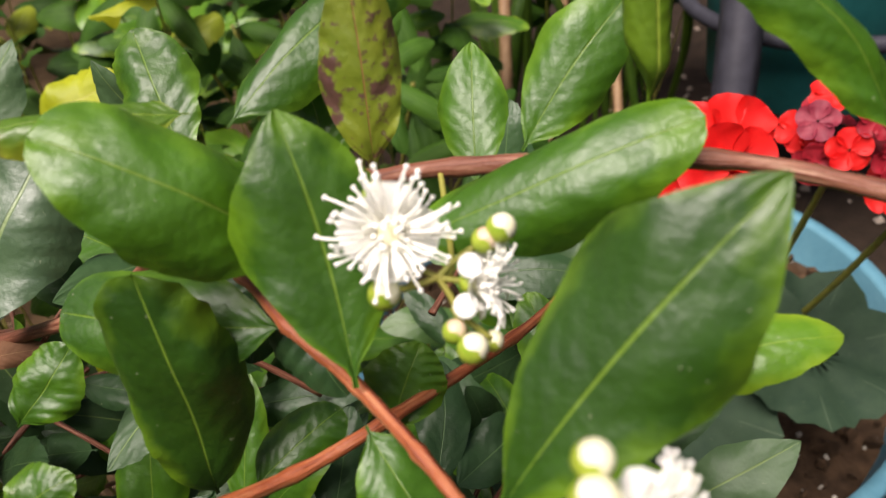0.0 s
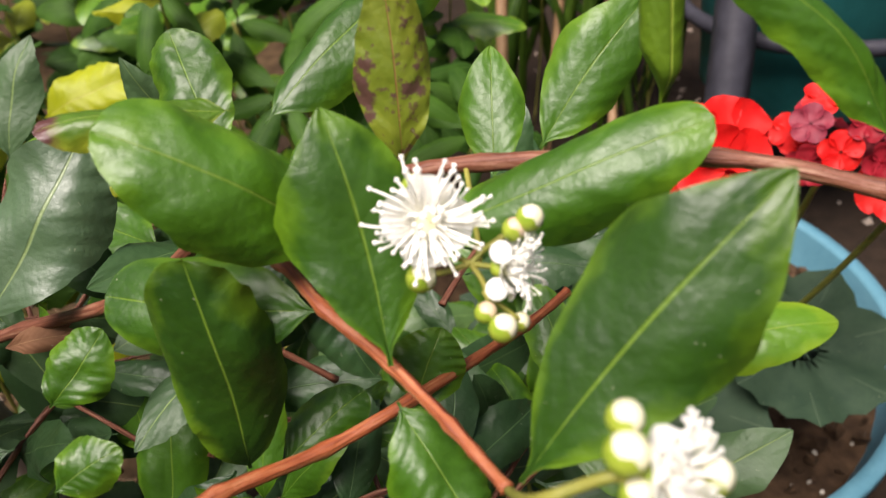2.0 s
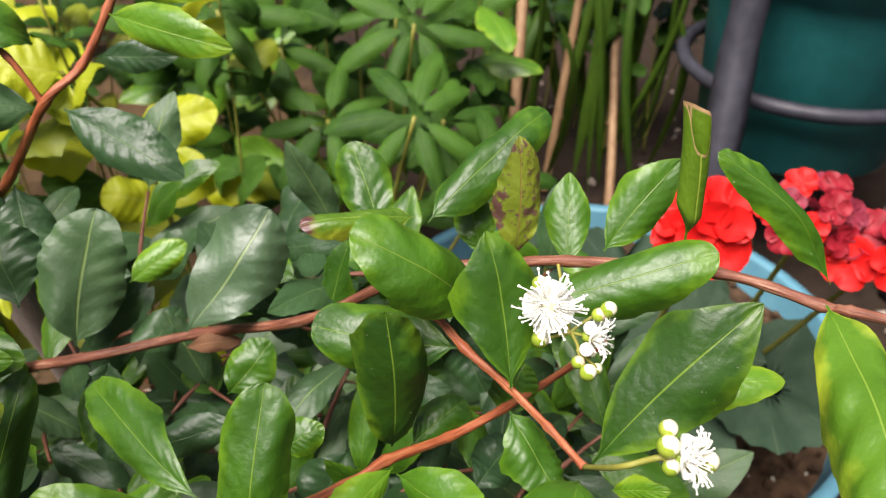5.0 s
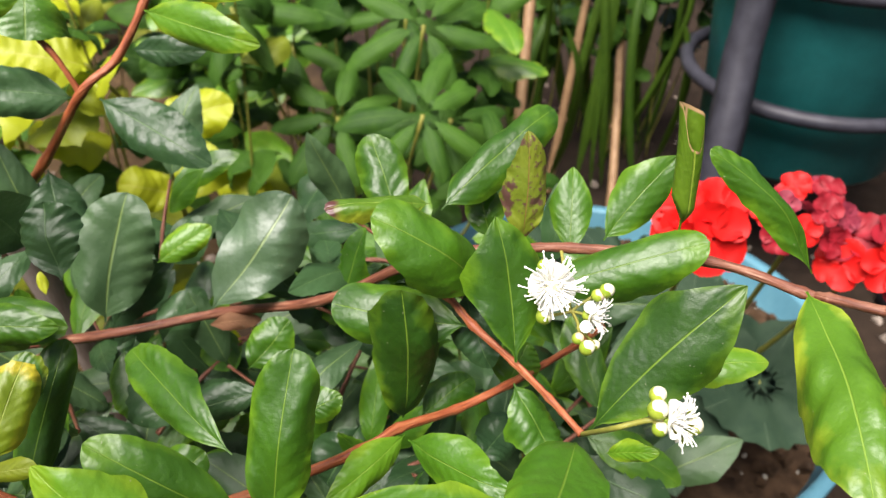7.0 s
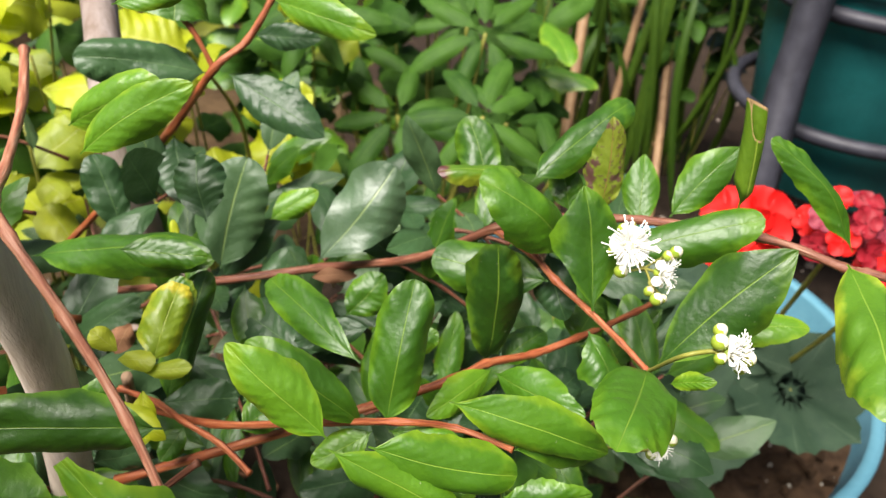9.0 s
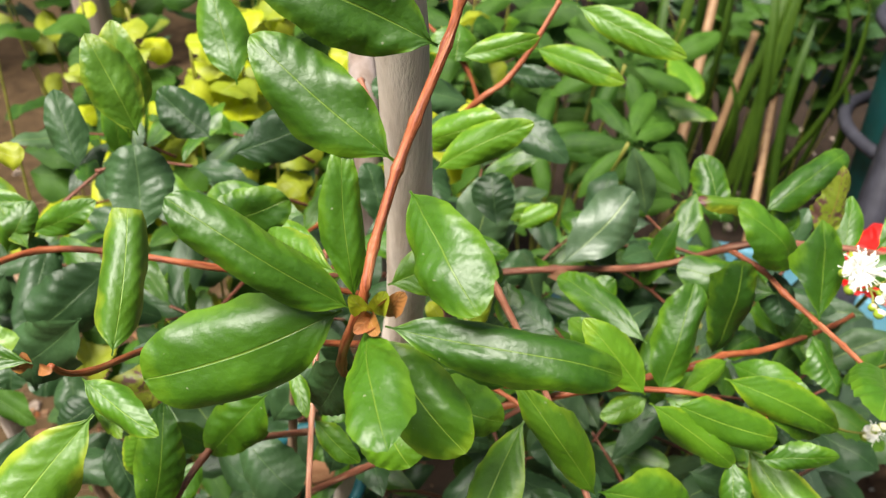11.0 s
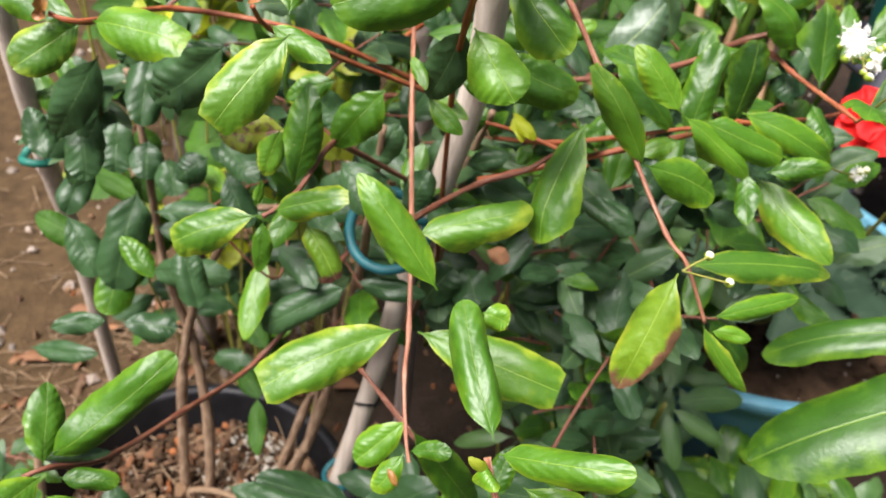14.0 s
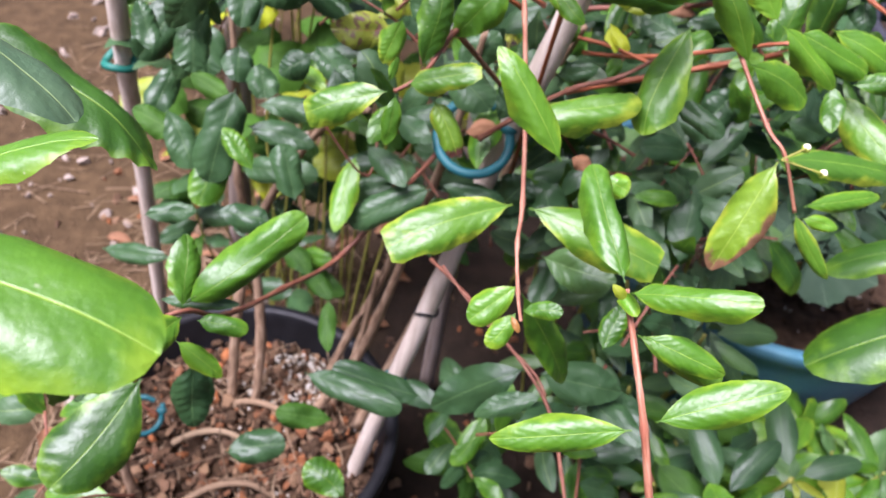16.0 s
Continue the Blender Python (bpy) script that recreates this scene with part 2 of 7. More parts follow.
MAT = {
    "green": leaf_material("leaf_mature_green", (0.016, 0.064, 0.002), (0.056, 0.164, 0.004), (0.11, 0.20, 0.016), margin=(0.10, 0.215, 0.006)),
    "fresh": leaf_material("leaf_fresh_green", (0.044, 0.138, 0.004), (0.108, 0.255, 0.008), (0.19, 0.32, 0.03), margin=(0.19, 0.31, 0.010)),
    "edged": leaf_material("leaf_yellow_margin", (0.038, 0.118, 0.005), (0.088, 0.210, 0.008), (0.17, 0.29, 0.03), margin=(0.29, 0.36, 0.020)),
    "blue_leaf": leaf_material("weed_blue_green_leaf", (0.036, 0.098, 0.022), (0.110, 0.215, 0.052), (0.15, 0.26, 0.08), rough=0.42),
    "yellow_tip": leaf_material("leaf_yellow_tip", (0.09, 0.17, 0.005), (0.22, 0.31, 0.010), (0.28, 0.36, 0.04), margin=(0.40, 0.40, 0.02), tip=(0.66, 0.58, 0.03)),
    "brown_tip": leaf_material("leaf_brown_tip", (0.048, 0.125, 0.005), (0.12, 0.225, 0.008), (0.23, 0.34, 0.04), margin=(0.33, 0.38, 0.025), tip=(0.13, 0.042, 0.036)),
    "burnt": leaf_material("leaf_burnt_margin", (0.06, 0.14, 0.005), (0.15, 0.26, 0.010), (0.23, 0.34, 0.04), margin=(0.33, 0.38, 0.025), burn=(0.26, 0.13, 0.065)),
    # darker mature green; shade on leaves turned away is put into the colour
    "deep": leaf_material("leaf_shaded_dark_green", (0.011, 0.046, 0.002), (0.036, 0.115, 0.004), (0.12, 0.21, 0.018), margin=(0.10, 0.20, 0.006)),
    # the dull green lightened: sky sheen is put into the base colour
    "pale": leaf_material("leaf_pale_painted_sheen", (0.045, 0.100, 0.040), (0.100, 0.180, 0.075), (0.18, 0.26, 0.09), rough=0.44, vein_width=0.020, gloss=1.0),
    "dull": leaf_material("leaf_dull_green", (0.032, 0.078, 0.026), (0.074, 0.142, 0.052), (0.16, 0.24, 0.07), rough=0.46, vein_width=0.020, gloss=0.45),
    "rolled": leaf_material("leaf_rolled", (0.050, 0.130, 0.005), (0.125, 0.225, 0.010), (0.26, 0.36, 0.04), rim=(0.42, 0.27, 0.13)),
    "dark": leaf_material("leaf_deep_green", (0.016, 0.048, 0.014), (0.048, 0.110, 0.036), (0.08, 0.15, 0.05), rough=0.38, gloss=0.42),
    "spotted": leaf_material("leaf_spotted", (0.13, 0.19, 0.012), (0.29, 0.30, 0.025), (0.24, 0.13, 0.04), spots=(0.085, 0.026, 0.034), patch=170.0),
    "yellow": leaf_material("leaf_yellow", (0.34, 0.41, 0.004), (0.51, 0.56, 0.008), (0.55, 0.55, 0.10), rough=0.5, through_it=0.3),
    "lime": leaf_material("leaf_lime", (0.20, 0.28, 0.012), (0.40, 0.44, 0.02), (0.42, 0.46, 0.12), rough=0.5, through_it=0.3),
    "bronze": leaf_material("leaf_bronze_young", (0.24, 0.13, 0.02), (0.36, 0.13, 0.05), (0.4, 0.2, 0.1)),
    "weed": leaf_material("weed_leaf", (0.014, 0.052, 0.004), (0.050, 0.130, 0.010), (0.08, 0.16, 0.03), rough=0.6, gloss=0.22),
    "grey_leaf": leaf_material("geranium_leaf", (0.014, 0.038, 0.020), (0.042, 0.078, 0.040), (0.08, 0.12, 0.07), rough=0.7, gloss=0.25),
    "strap": leaf_material("strap_leaf", (0.020, 0.060, 0.003), (0.062, 0.125, 0.007), (0.09, 0.16, 0.02), rough=0.55, ribs=0.5, gloss=0.3),
    "brown_leaf": leaf_material("dead_leaf", (0.16, 0.07, 0.03), (0.30, 0.14, 0.06), (0.3, 0.18, 0.08), rough=0.8),
    "twig_red": bark_material("twig_red_brown", (0.18, 0.032, 0.012), (0.44, 0.120, 0.036), (0.58, 0.27, 0.12)),
    "twig_brown": bark_material("twig_brown_bark", (0.10, 0.028, 0.015), (0.26, 0.088, 0.044), (0.46, 0.26, 0.16), 0.55),
    "twig_tan": bark_material("twig_tan_red", (0.26, 0.075, 0.040), (0.46, 0.20, 0.11), (0.62, 0.40, 0.28)),
    "old_bark": bark_material("grey_brown_bark", (0.15, 0.090, 0.050), (0.34, 0.22, 0.13), (0.48, 0.35, 0.23), 0.75),
    "twig_green": plain("twig_green", (0.20, 0.22, 0.03), (0.33, 0.30, 0.06), 160, 0.5),
    "hedge": plain("hedge_leaf", (0.012, 0.040, 0.008), (0.035, 0.085, 0.016), 30, 0.5, 0.2, 0.001, pieces=[(0.008, 0.028, 0.005), (0.04, 0.095, 0.016), (0.02, 0.06, 0.02)]),
    "sepal": plain("sepal_green", (0.20, 0.32, 0.02), (0.42, 0.48, 0.06), 250, 0.4, 0.2, 0.0003),
    "petal": plain("petal_cream", (0.90, 0.90, 0.84), (0.93, 0.93, 0.90), 300, 0.5, 0.1, 0.0002, through_it=0.2, grime=0.05),
    "stamen": plain("stamen_cream", (0.92, 0.91, 0.80), (0.95, 0.945, 0.89), 400, 0.5, 0.1, 0.0002, grime=0.05),
    "anther": plain("anther", (0.70, 0.60, 0.30), (0.8, 0.72, 0.45), 400, 0.6),
    "bud": plain("bud_cream", (0.78, 0.76, 0.46), (0.86, 0.84, 0.68), 210, 0.35, 0.2, 0.0003),
    "bud_pink": plain("bud_pink_cream", (0.62, 0.42, 0.28), (0.75, 0.62, 0.42), 210, 0.35, 0.2, 0.0003),
    "disc": plain("flower_disc", (0.82, 0.80, 0.48), (0.88, 0.86, 0.66), 300, 0.5),
    "red": plain("geranium_petal_red", (0.72, 0.006, 0.006), (0.85, 0.02, 0.012), 70, 0.55, 0.2, 0.0005, 0.4, 0.3),
    "crimson": plain("geranium_petal_crimson", (0.20, 0.004, 0.010), (0.36, 0.009, 0.022), 90, 0.6, 0.2, 0.0005),
    "maroon": plain("geranium_bud_maroon", (0.16, 0.012, 0.03), (0.30, 0.03, 0.05), 90, 0.6),
    "soil": plain("potting_soil", (0.026, 0.015, 0.008), (0.115, 0.068, 0.036), 38, 0.95, 1.0, 0.006, 0.2),
    "ground": earth_material(),
    "bark_chip": plain("bark_chip", (0.060, 0.030, 0.014), (0.24, 0.11, 0.045), 24, 0.85, 0.6, 0.002, pieces=[(0.045, 0.025, 0.013), (0.36, 0.115, 0.028), (0.085, 0.048, 0.026), (0.19, 0.115, 0.06), (0.05, 0.028, 0.016), (0.30, 0.19, 0.10), (0.11, 0.055, 0.03)]),
    "perlite": plain("perlite", (0.34, 0.30, 0.23), (0.66, 0.62, 0.53), 120, 0.9, 0.6, 0.001),
    "stone": plain("pebble", (0.30, 0.26, 0.22), (0.5, 0.45, 0.4), 60, 0.85, 0.5, 0.002, pieces=[(0.10, 0.075, 0.05), (0.28, 0.20, 0.14), (0.14, 0.10, 0.065), (0.46, 0.37, 0.29)]),
    "straw": plain("dry_stalk", (0.24, 0.16, 0.085), (0.40, 0.28, 0.16), 60, 0.8, 0.4, 0.001, pieces=[(0.09, 0.055, 0.032), (0.32, 0.23, 0.14), (0.16, 0.10, 0.06), (0.24, 0.15, 0.09)]),
    "black_pot": plain("black_plastic", (0.005, 0.005, 0.006), (0.014, 0.014, 0.016), 30, 0.5, 0.15, 0.001, 0.3),
    "blue_pot": plain("pale_blue_plastic", (0.075, 0.22, 0.29), (0.11, 0.28, 0.35), 25, 0.45, 0.15, 0.001),
    "teal_pot": plain("teal_green_plastic", (0.011, 0.135, 0.13), (0.020, 0.20, 0.19), 20, 0.4, 0.15, 0.001),
    "grey_plastic": plain("charcoal_plastic", (0.024, 0.024, 0.032), (0.05, 0.05, 0.064), 40, 0.5, 0.2, 0.001),
    "teal_tie": plain("teal_soft_tie", (0.007, 0.085, 0.098), (0.014, 0.125, 0.14), 80, 0.5, 0.4, 0.001),
    "green_tie": plain("green_soft_tie", (0.006, 0.105, 0.072), (0.012, 0.165, 0.12), 80, 0.5, 0.4, 0.001),
    "old_stake": plain("weathered_brown_wood", (0.20, 0.14, 0.10), (0.42, 0.36, 0.33), 90, 0.85, 0.7, 0.0012, along=0.06),
    "stake": plain("weathered_grey_wood", (0.46, 0.37, 0.28), (0.76, 0.67, 0.57), 110, 0.8, 0.8, 0.0012, along=0.06),
    "cane": plain("bamboo_cane", (0.20, 0.11, 0.05), (0.38, 0.24, 0.12), 70, 0.55, 0.4, 0.001, along=0.06),
}


# ---- builders ----
def linked(name, bm, mat, parent=None, label="", smooth=True):
    me = bpy.data.meshes.new(name)
    bm.to_mesh(me)
    bm.free()
    me.transform(Matrix.Scale(UNIT, 4))
    for mm in mat if isinstance(mat, (list, tuple)) else [mat]:
        me.materials.append(MAT[mm])
    if smooth:
        me.polygons.foreach_set("use_smooth", [True] * len(me.polygons))
    ob = new(name, me)
    if parent:
        ob.parent = parent
    if label:
        ob["label"] = label
    return ob


def part(name, bm, mat, parent, label=""):
    return linked(name, bm, mat, parent, label)


def thing(name, label, category, at=(0, 0, 0), group="", kind=""):
    ob = new(name)
    ob.empty_display_size = 0.02
    ob["label"], ob["category"] = label, category
    if group:
        ob["group"] = group
    if kind:
        ob["kind"] = kind
    return ob


def outline(style, s):
    """Half width of a blade, 0 to 1, at s from base to tip."""
    foot, shoulder, taper, cap = ((0.62, 0.64, 0.68, 1.8), (0.48, 0.46, 0.68, 1.6), (0.28, 0.70, 0.66, 2.0), (0.46, 0.52, 0.56, 2.0), (0.60, 0.52, 0.62, 1.28), (0.74, 0.66, 0.90, 1.7), (0.48, 0.55, 0.62, 2.25), (0.68, 0.60, 0.80, 1.22))[style]
    low = math.sin(math.pi / 2 * min(1.0, s / foot)) ** taper
    high = (1 - max(0.0, (s - shoulder) / (1 - shoulder)) ** cap) ** (1 / cap)
    return low * high


def blade(bm, base, tip, width, normal, style=0, fold=0.1, arc=0.08, wave=0.088, ribs=8, twist=0.0, petiole=0.06, blunt=0.0, nu=10, nv=32, seed=0, roll=0.0, hook=0.04, curve=None):
    """A leaf blade from base to tip. fold > 0 turns the margins down, arc bows it towards its face, blunt squares the tip, roll is the angle through which each side curls up."""
    base, tip, normal = Vector(base), Vector(tip), Vector(normal)
    axis = tip - base
    length = axis.length
    axis.normalize()
    side = axis.cross(normal).normalized()
    face = side.cross(axis).normalized()
    rng = random.Random(seed)
    ph, ph2, ph3, bend = rng.uniform(0, 6.3), rng.uniform(0, 6.3), rng.uniform(0, 6.3), rng.uniform(-0.035, 0.035)
    lean_, skew = rng.uniform(-0.45, 0.45), rng.uniform(-0.06, 0.06)
    uneven = rng.uniform(0.7, 1.35)
    bend = bend if curve is None else curve
    rip, bite = (rng.uniform(0.3, 1.5), rng.uniform(0.3, 1.5)), (rng.uniform(0.3, 0.9), rng.choice((-1, 1)), rng.uniform(0.0, 0.12) if rng.random() < 0.45 else 0.0)
    uvl = bm.loops.layers.uv.verify()
    rows = []
    for i in range(nv + 1):
        w = i / nv
        v = 0.45 * w + 0.55 * math.sin(w * math.pi / 2)
        row = []
        for j in range(nu + 1):
            u = j / nu * 2 - 1
            if v < petiole:
                h = 0.035
            else:
                s = min(1.0, (v - petiole) / (1 - petiole) * (1 + skew * u * (1 - v) * v * 4))
                h = outline(style, s)
                if blunt and s > 0.6:
                    h = max(h, blunt * (1 - 0.25 * (s - 0.6)) * (1 - 0.22 * max(0.0, (s - 0.93) / 0.07)))
                h = max(h, 0.035 * (1 - s) + 0.015)
                h *= 1 - bite[2] * max(0.0, bite[1] * u) * math.exp(-((s - bite[0]) * 11) ** 2)
                h *= 1 + 0.045 * math.sin(v * 7 + ph + 1.5 * u) + 0.024 * math.sin(v * 23 + ph2 + 2 * u) + 0.012 * math.sin(v * 47 + ph3 - u)
            x = u * h * width / 2
            a = abs(u) * h
            z = arc * length * 4 * v * (1 - v) - hook * length * max(0.0, (v - 0.7) / 0.3) ** 2
            z -= fold * width * (0.55 * a * a + 1.4 * a ** 5)
            x *= 1 - 0.25 * max(0.0, fold) * a ** 4
            if roll:
                x, z = width / 2 / roll * math.sin(u * h * roll), z + width / 2 / roll * (1 - math.cos(u * h * roll))
            z -= 0.022 * width * math.exp(-(u * 6) ** 2)
            # pillows between the side veins, set off against each other on the two halves
            q = ribs * (v - 0.17 * a) + (0.35 if u > 0 else 0.0) + 0.25 * math.sin(6 * v + ph)
            z += wave * uneven * width * (math.sin(math.pi * q) ** 2 * 0.3 + abs(math.sin(math.pi * q)) * 0.7 - 0.60) * a * (1.35 - 0.5 * a) * (0.75 + 0.5 * math.sin(5 * v + ph3 + u)) * min(1.0, v / 0.22)
            z += 0.9 * wave * width * math.sin((2.3 if u > 0 else 2.9) * 3.14 * v + ph2) * a * a
            # uneven margin ripples and a slow swell over the whole blade
            z += 0.55 * wave * width * math.sin((15 if u > 0 else 18) * v + ph + 2 * u) * a ** 3 * rip[0 if u > 0 else 1]
            z += 0.35 * width * noise.noise((3.1 * v + ph, 1.3 * u * h + ph2, ph3)) * wave / 0.07 * 0.25
            x += bend * length * math.sin(math.pi * v)
            tw = (twist + lean_) * (v - 0.5)
            x, z = x * math.cos(tw) - z * math.sin(tw) * 0.3, z + x * math.sin(tw)
            row.append(base + axis * (v * length) + side * x + face * z)
        rows.append((v, row))
    top = [[bm.verts.new(p) for p in r] for _, r in rows]
    for i in range(nv):
        for j in range(nu):
            c = [(i, j), (i, j + 1), (i + 1, j + 1), (i + 1, j)]
            f = bm.faces.new([top[a][b] for a, b in c])
            for lp, (a, b) in zip(f.loops, c):
                lp[uvl].uv = (b / nu, rows[a][0])


COUNT = [0]


def leaf(parent, base, tip, width, normal, mat="green", style=0, fold=0.12, arc=0.06, label="", **more):
    """One leaf as a part of its branch."""
    COUNT[0] += 1
    bm = bmesh.new()
    if style < 6 and mat in ("green", "fresh", "edged"):
        width *= 0.91
    if mat in ("fresh", "edged"):
        more.setdefault("wave", 0.056)
    blade(bm, base, tip, width, normal, style, fold, arc, seed=COUNT[0], **more)
    return part("leaf", bm, mat, parent, label)


def rolled_leaf(parent, base, tip, r, front):
    """A leaf rolled into a tube, its torn mouth lower on the side that front names."""
    base, tip = Vector(base), Vector(tip)
    axis = tip - base
    length = axis.length
    axis.normalize()
    f = (Vector(front) - axis * Vector(front).dot(axis)).normalized()
    g = axis.cross(f)
    bm = bmesh.new()
    uvl = bm.loops.layers.uv.verify()
    n, m = 28, 26
    rows = []
    for i in range(m + 1):
        v = i / m
        row = []
        for k in range(n + 1):
            a = math.pi * 0.86 + 6.9 * k / n
            mouth = 1.0 - 0.30 * math.exp(-((math.cos(a) - 1) * 2.2) ** 2) - 0.05 * math.sin(a)
            wide = min(1.0, 0.10 + max(0.0, v - 0.12) * 5.0) * (1.0 + 0.12 * v + 0.05 * math.sin(9 * v + a))
            q = r * wide * (1.0 - 0.16 * k / n)
            row.append(bm.verts.new(base + axis * (length * v * mouth) + q * (math.cos(a) * f * 0.85 + math.sin(a) * g) + f * 0.0012 * math.sin(3 * v)))
        rows.append(row)
    for i in range(m):
        for k in range(n):
            c = [(i, k), (i, k + 1), (i + 1, k + 1), (i + 1, k)]
            face = bm.faces.new([rows[p_][q] for p_, q in c])
            for lp, (p_, q) in zip(face.loops, c):
                lp[uvl].uv = (q / n, p_ / m)
    return part("leaf", bm, "rolled", parent, "leaf rolled inward with a torn brown edge")


def tube(bm, points, r0, r1, sides=8, lumps=0.06, seed=0, nodes=0.0):
    """A tapering round stem along a smooth line through the points."""
    pts = [Vector(p) for p in points]
    line = []
    for i in range(len(pts) - 1):
        p0, p1, p2, p3 = pts[max(i - 1, 0)], pts[i], pts[i + 1], pts[min(i + 2, len(pts) - 1)]
        n = 8 if len(pts) > 2 else 6
        for k in range(n):
            t = k / n
            line.append(0.5 * ((2 * p1) + (p2 - p0) * t + (2 * p0 - 5 * p1 + 4 * p2 - p3) * t * t + (3 * p1 - p0 - 3 * p2 + p3) * t ** 3))
    line.append(pts[-1])
    rng = random.Random(seed)
    uvl = bm.loops.layers.uv.verify()
    run = [0.0]
    for p, q in zip(line, line[1:]):
        run.append(run[-1] + (q - p).length)
    rings, ref = [], Vector((0.3, 0.2, 1)).normalized()
    for i, p in enumerate(line):
        d = (line[min(i + 1, len(line) - 1)] - line[max(i - 1, 0)]).normalized()
        s = d.cross(ref)
        if s.length < 0.2:
            s = d.cross(Vector((1, 0, 0)))
        s.normalize()
        q = s.cross(d)
        r = (r0 + (r1 - r0) * i / (len(line) - 1)) * (1 + rng.uniform(-lumps, lumps)) * (1 + nodes * math.exp(-(min(i % 8, 8 - i % 8) / 0.8) ** 2))
        rings.append([bm.verts.new(p + r * (math.cos(a) * s + math.sin(a) * q)) for a in (6.28319 * k / sides for k in range(sides))])
    for i, (a, b) in enumerate(zip(rings, rings[1:])):
        for k in range(sides):
            f = bm.faces.new((a[k], a[(k + 1) % sides], b[(k + 1) % sides], b[k]))
            for lp, at in zip(f.loops, ((k, i), (k + 1, i), (k + 1, i + 1), (k, i + 1))):
                lp[uvl].uv = (at[0] / sides, run[at[1]])
    bm.faces.new(rings[0][::-1])
    bm.faces.new(rings[-1])


def branch(parent, points, r0, r1, mat="twig_red", label="", name="branch"):
    COUNT[0] += 1
    bm = bmesh.new()
    tube(bm, points, r0, r1, 10, 0.08, COUNT[0], 0.26)
    return part(name, bm, mat, parent, label)


def lathe(bm, at, profile, sides=48, tilt=(0, 0)):
    """A turned body: profile rows of radius and height."""
    rings = []
    for r, z in profile:
        rings.append([bm.verts.new(Vector(at) + Vector((r * math.cos(a), r * math.sin(a), z))) for a in (6.28319 * k / sides for k in range(sides))])
    for a, b in zip(rings, rings[1:]):
        for k in range(sides):
            bm.faces.new((a[k], a[(k + 1) % sides], b[(k + 1) % sides], b[k]))
    return rings


def ball(bm, at, r, stretch=(1, 1, 1), turn=None, n=10):
    m = Matrix.Translation(at) @ (turn.to_4x4() if turn else Matrix()) @ Matrix.Diagonal((*stretch, 1))
    bmesh.ops.create_uvsphere(bm, u_segments=n, v_segments=max(6, n - 3), radius=r, matrix=m)


def sprig(parent, root, end, seed):
    """A short older twig with pairs of dark leaves."""
    rng = random.Random(seed)
    root, end = Vector(root), Vector(end)
    twig = branch(parent, [root, root.lerp(end, 0.5) + Vector((0, 0, 0.006)), end], 0.0014, 0.0009, "twig_brown", name="twig")
    d = (end - root).normalized()
    for k in range(5):
        at = root.lerp(end, (0.3, 0.5, 0.7, 0.9, 1.0)[k])
        out = Vector((rng.uniform(-1, 1), rng.uniform(-0.8, 0.8), rng.uniform(-0.45, 0.35)))
        out = (out - d * out.dot(d)).normalized() * 0.9 + d * (0.4 if k < 4 else 2.0)
        out.normalize()
        ln = rng.uniform(0.044, 0.068)
        leaf(twig, at, at + out * ln, ln * rng.uniform(0.34, 0.50), Vector((rng.uniform(-0.4, 0.3), -0.55 + rng.uniform(-0.3, 0.3), 0.8)), rng.choice(["dark", "dark", "dull", "green", "green"]), rng.choice([1, 1, 3, 4, 4, 7]), 0.08, 0.05, nu=8, nv=22)
    return twig


# ---- ground and pots ----
def earth(x, y):
    near = math.exp(-(x * x + y * y) / 30.0)
    return near * (0.02 * noise.noise((x * 3, y * 3, 0)) + 0.008 * noise.noise((x * 14, y * 14, 3))) - 0.01


bm = bmesh.new()
steps = [-2000, -200, -30, -8, -5] + [-3 + 0.05 * i for i in range(121)] + [5, 8, 30, 200, 2000]
rows = [[bm.verts.new((x, y, earth(x, y))) for x in steps] for y in steps]
for a, b in zip(rows, rows[1:]):
    for i in range(len(steps) - 1):
        bm.faces.new((a[i], a[i + 1], b[i + 1], b[i]))
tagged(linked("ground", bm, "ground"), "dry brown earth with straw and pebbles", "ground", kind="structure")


def pot(name, at, r, h, mat, label, soil_at, wall=0.006, lip=0.012, foot=0.78):
    ob = thing(name, label, "plant pot", at)
    bm = bmesh.new()
    lathe(bm, at, [(0.01, 0.004), (r * foot, 0.0), (r * foot + 0.004, 0.004), (r - 0.012, h - 0.034), (r - 0.011, h - 0.03), (r, h - 0.028), (r + 0.002, h - 0.004), (r, h), (r - lip, h), (r - lip - 0.002, h - 0.006), (r - lip - 0.006, h - 0.03), (r * foot - wall, 0.02), (0.01, 0.02)], 72)
    part("body", bm, mat, ob)
    bm = bmesh.new()
    rng = random.Random(5)
    rings = []
    for k in range(13):
        rr = (r - lip - 0.004) * k / 12 + 0.001
        rings.append([bm.verts.new((at[0] + rr * math.cos(a), at[1] + rr * math.sin(a), at[2] + soil_at + 0.012 * noise.noise((at[0] + rr * math.cos(a) * 14, rr * math.sin(a) * 14, 1)) + rng.uniform(-0.002, 0.002))) for a in (6.28319 * q / 48 for q in range(48))])
    for a, b in zip(rings, rings[1:]):
        for q in range(48):
            bm.faces.new((a[q], a[(q + 1) % 48], b[(q + 1) % 48], b[q]))
    part("soil", bm, "soil", ob, "dark crumbly potting soil")
    return ob


pot("plant_pot", (-0.446, 0.115, 0.0), 0.193, 0.25, "black_pot", "large round black plastic pot of bark-covered soil", 0.185)
pot("plant_pot", (0.253, 0.811, 0.0), 0.356, 0.27, "blue_pot", "pale blue plastic pot planted with a red geranium", 0.215, lip=0.016)


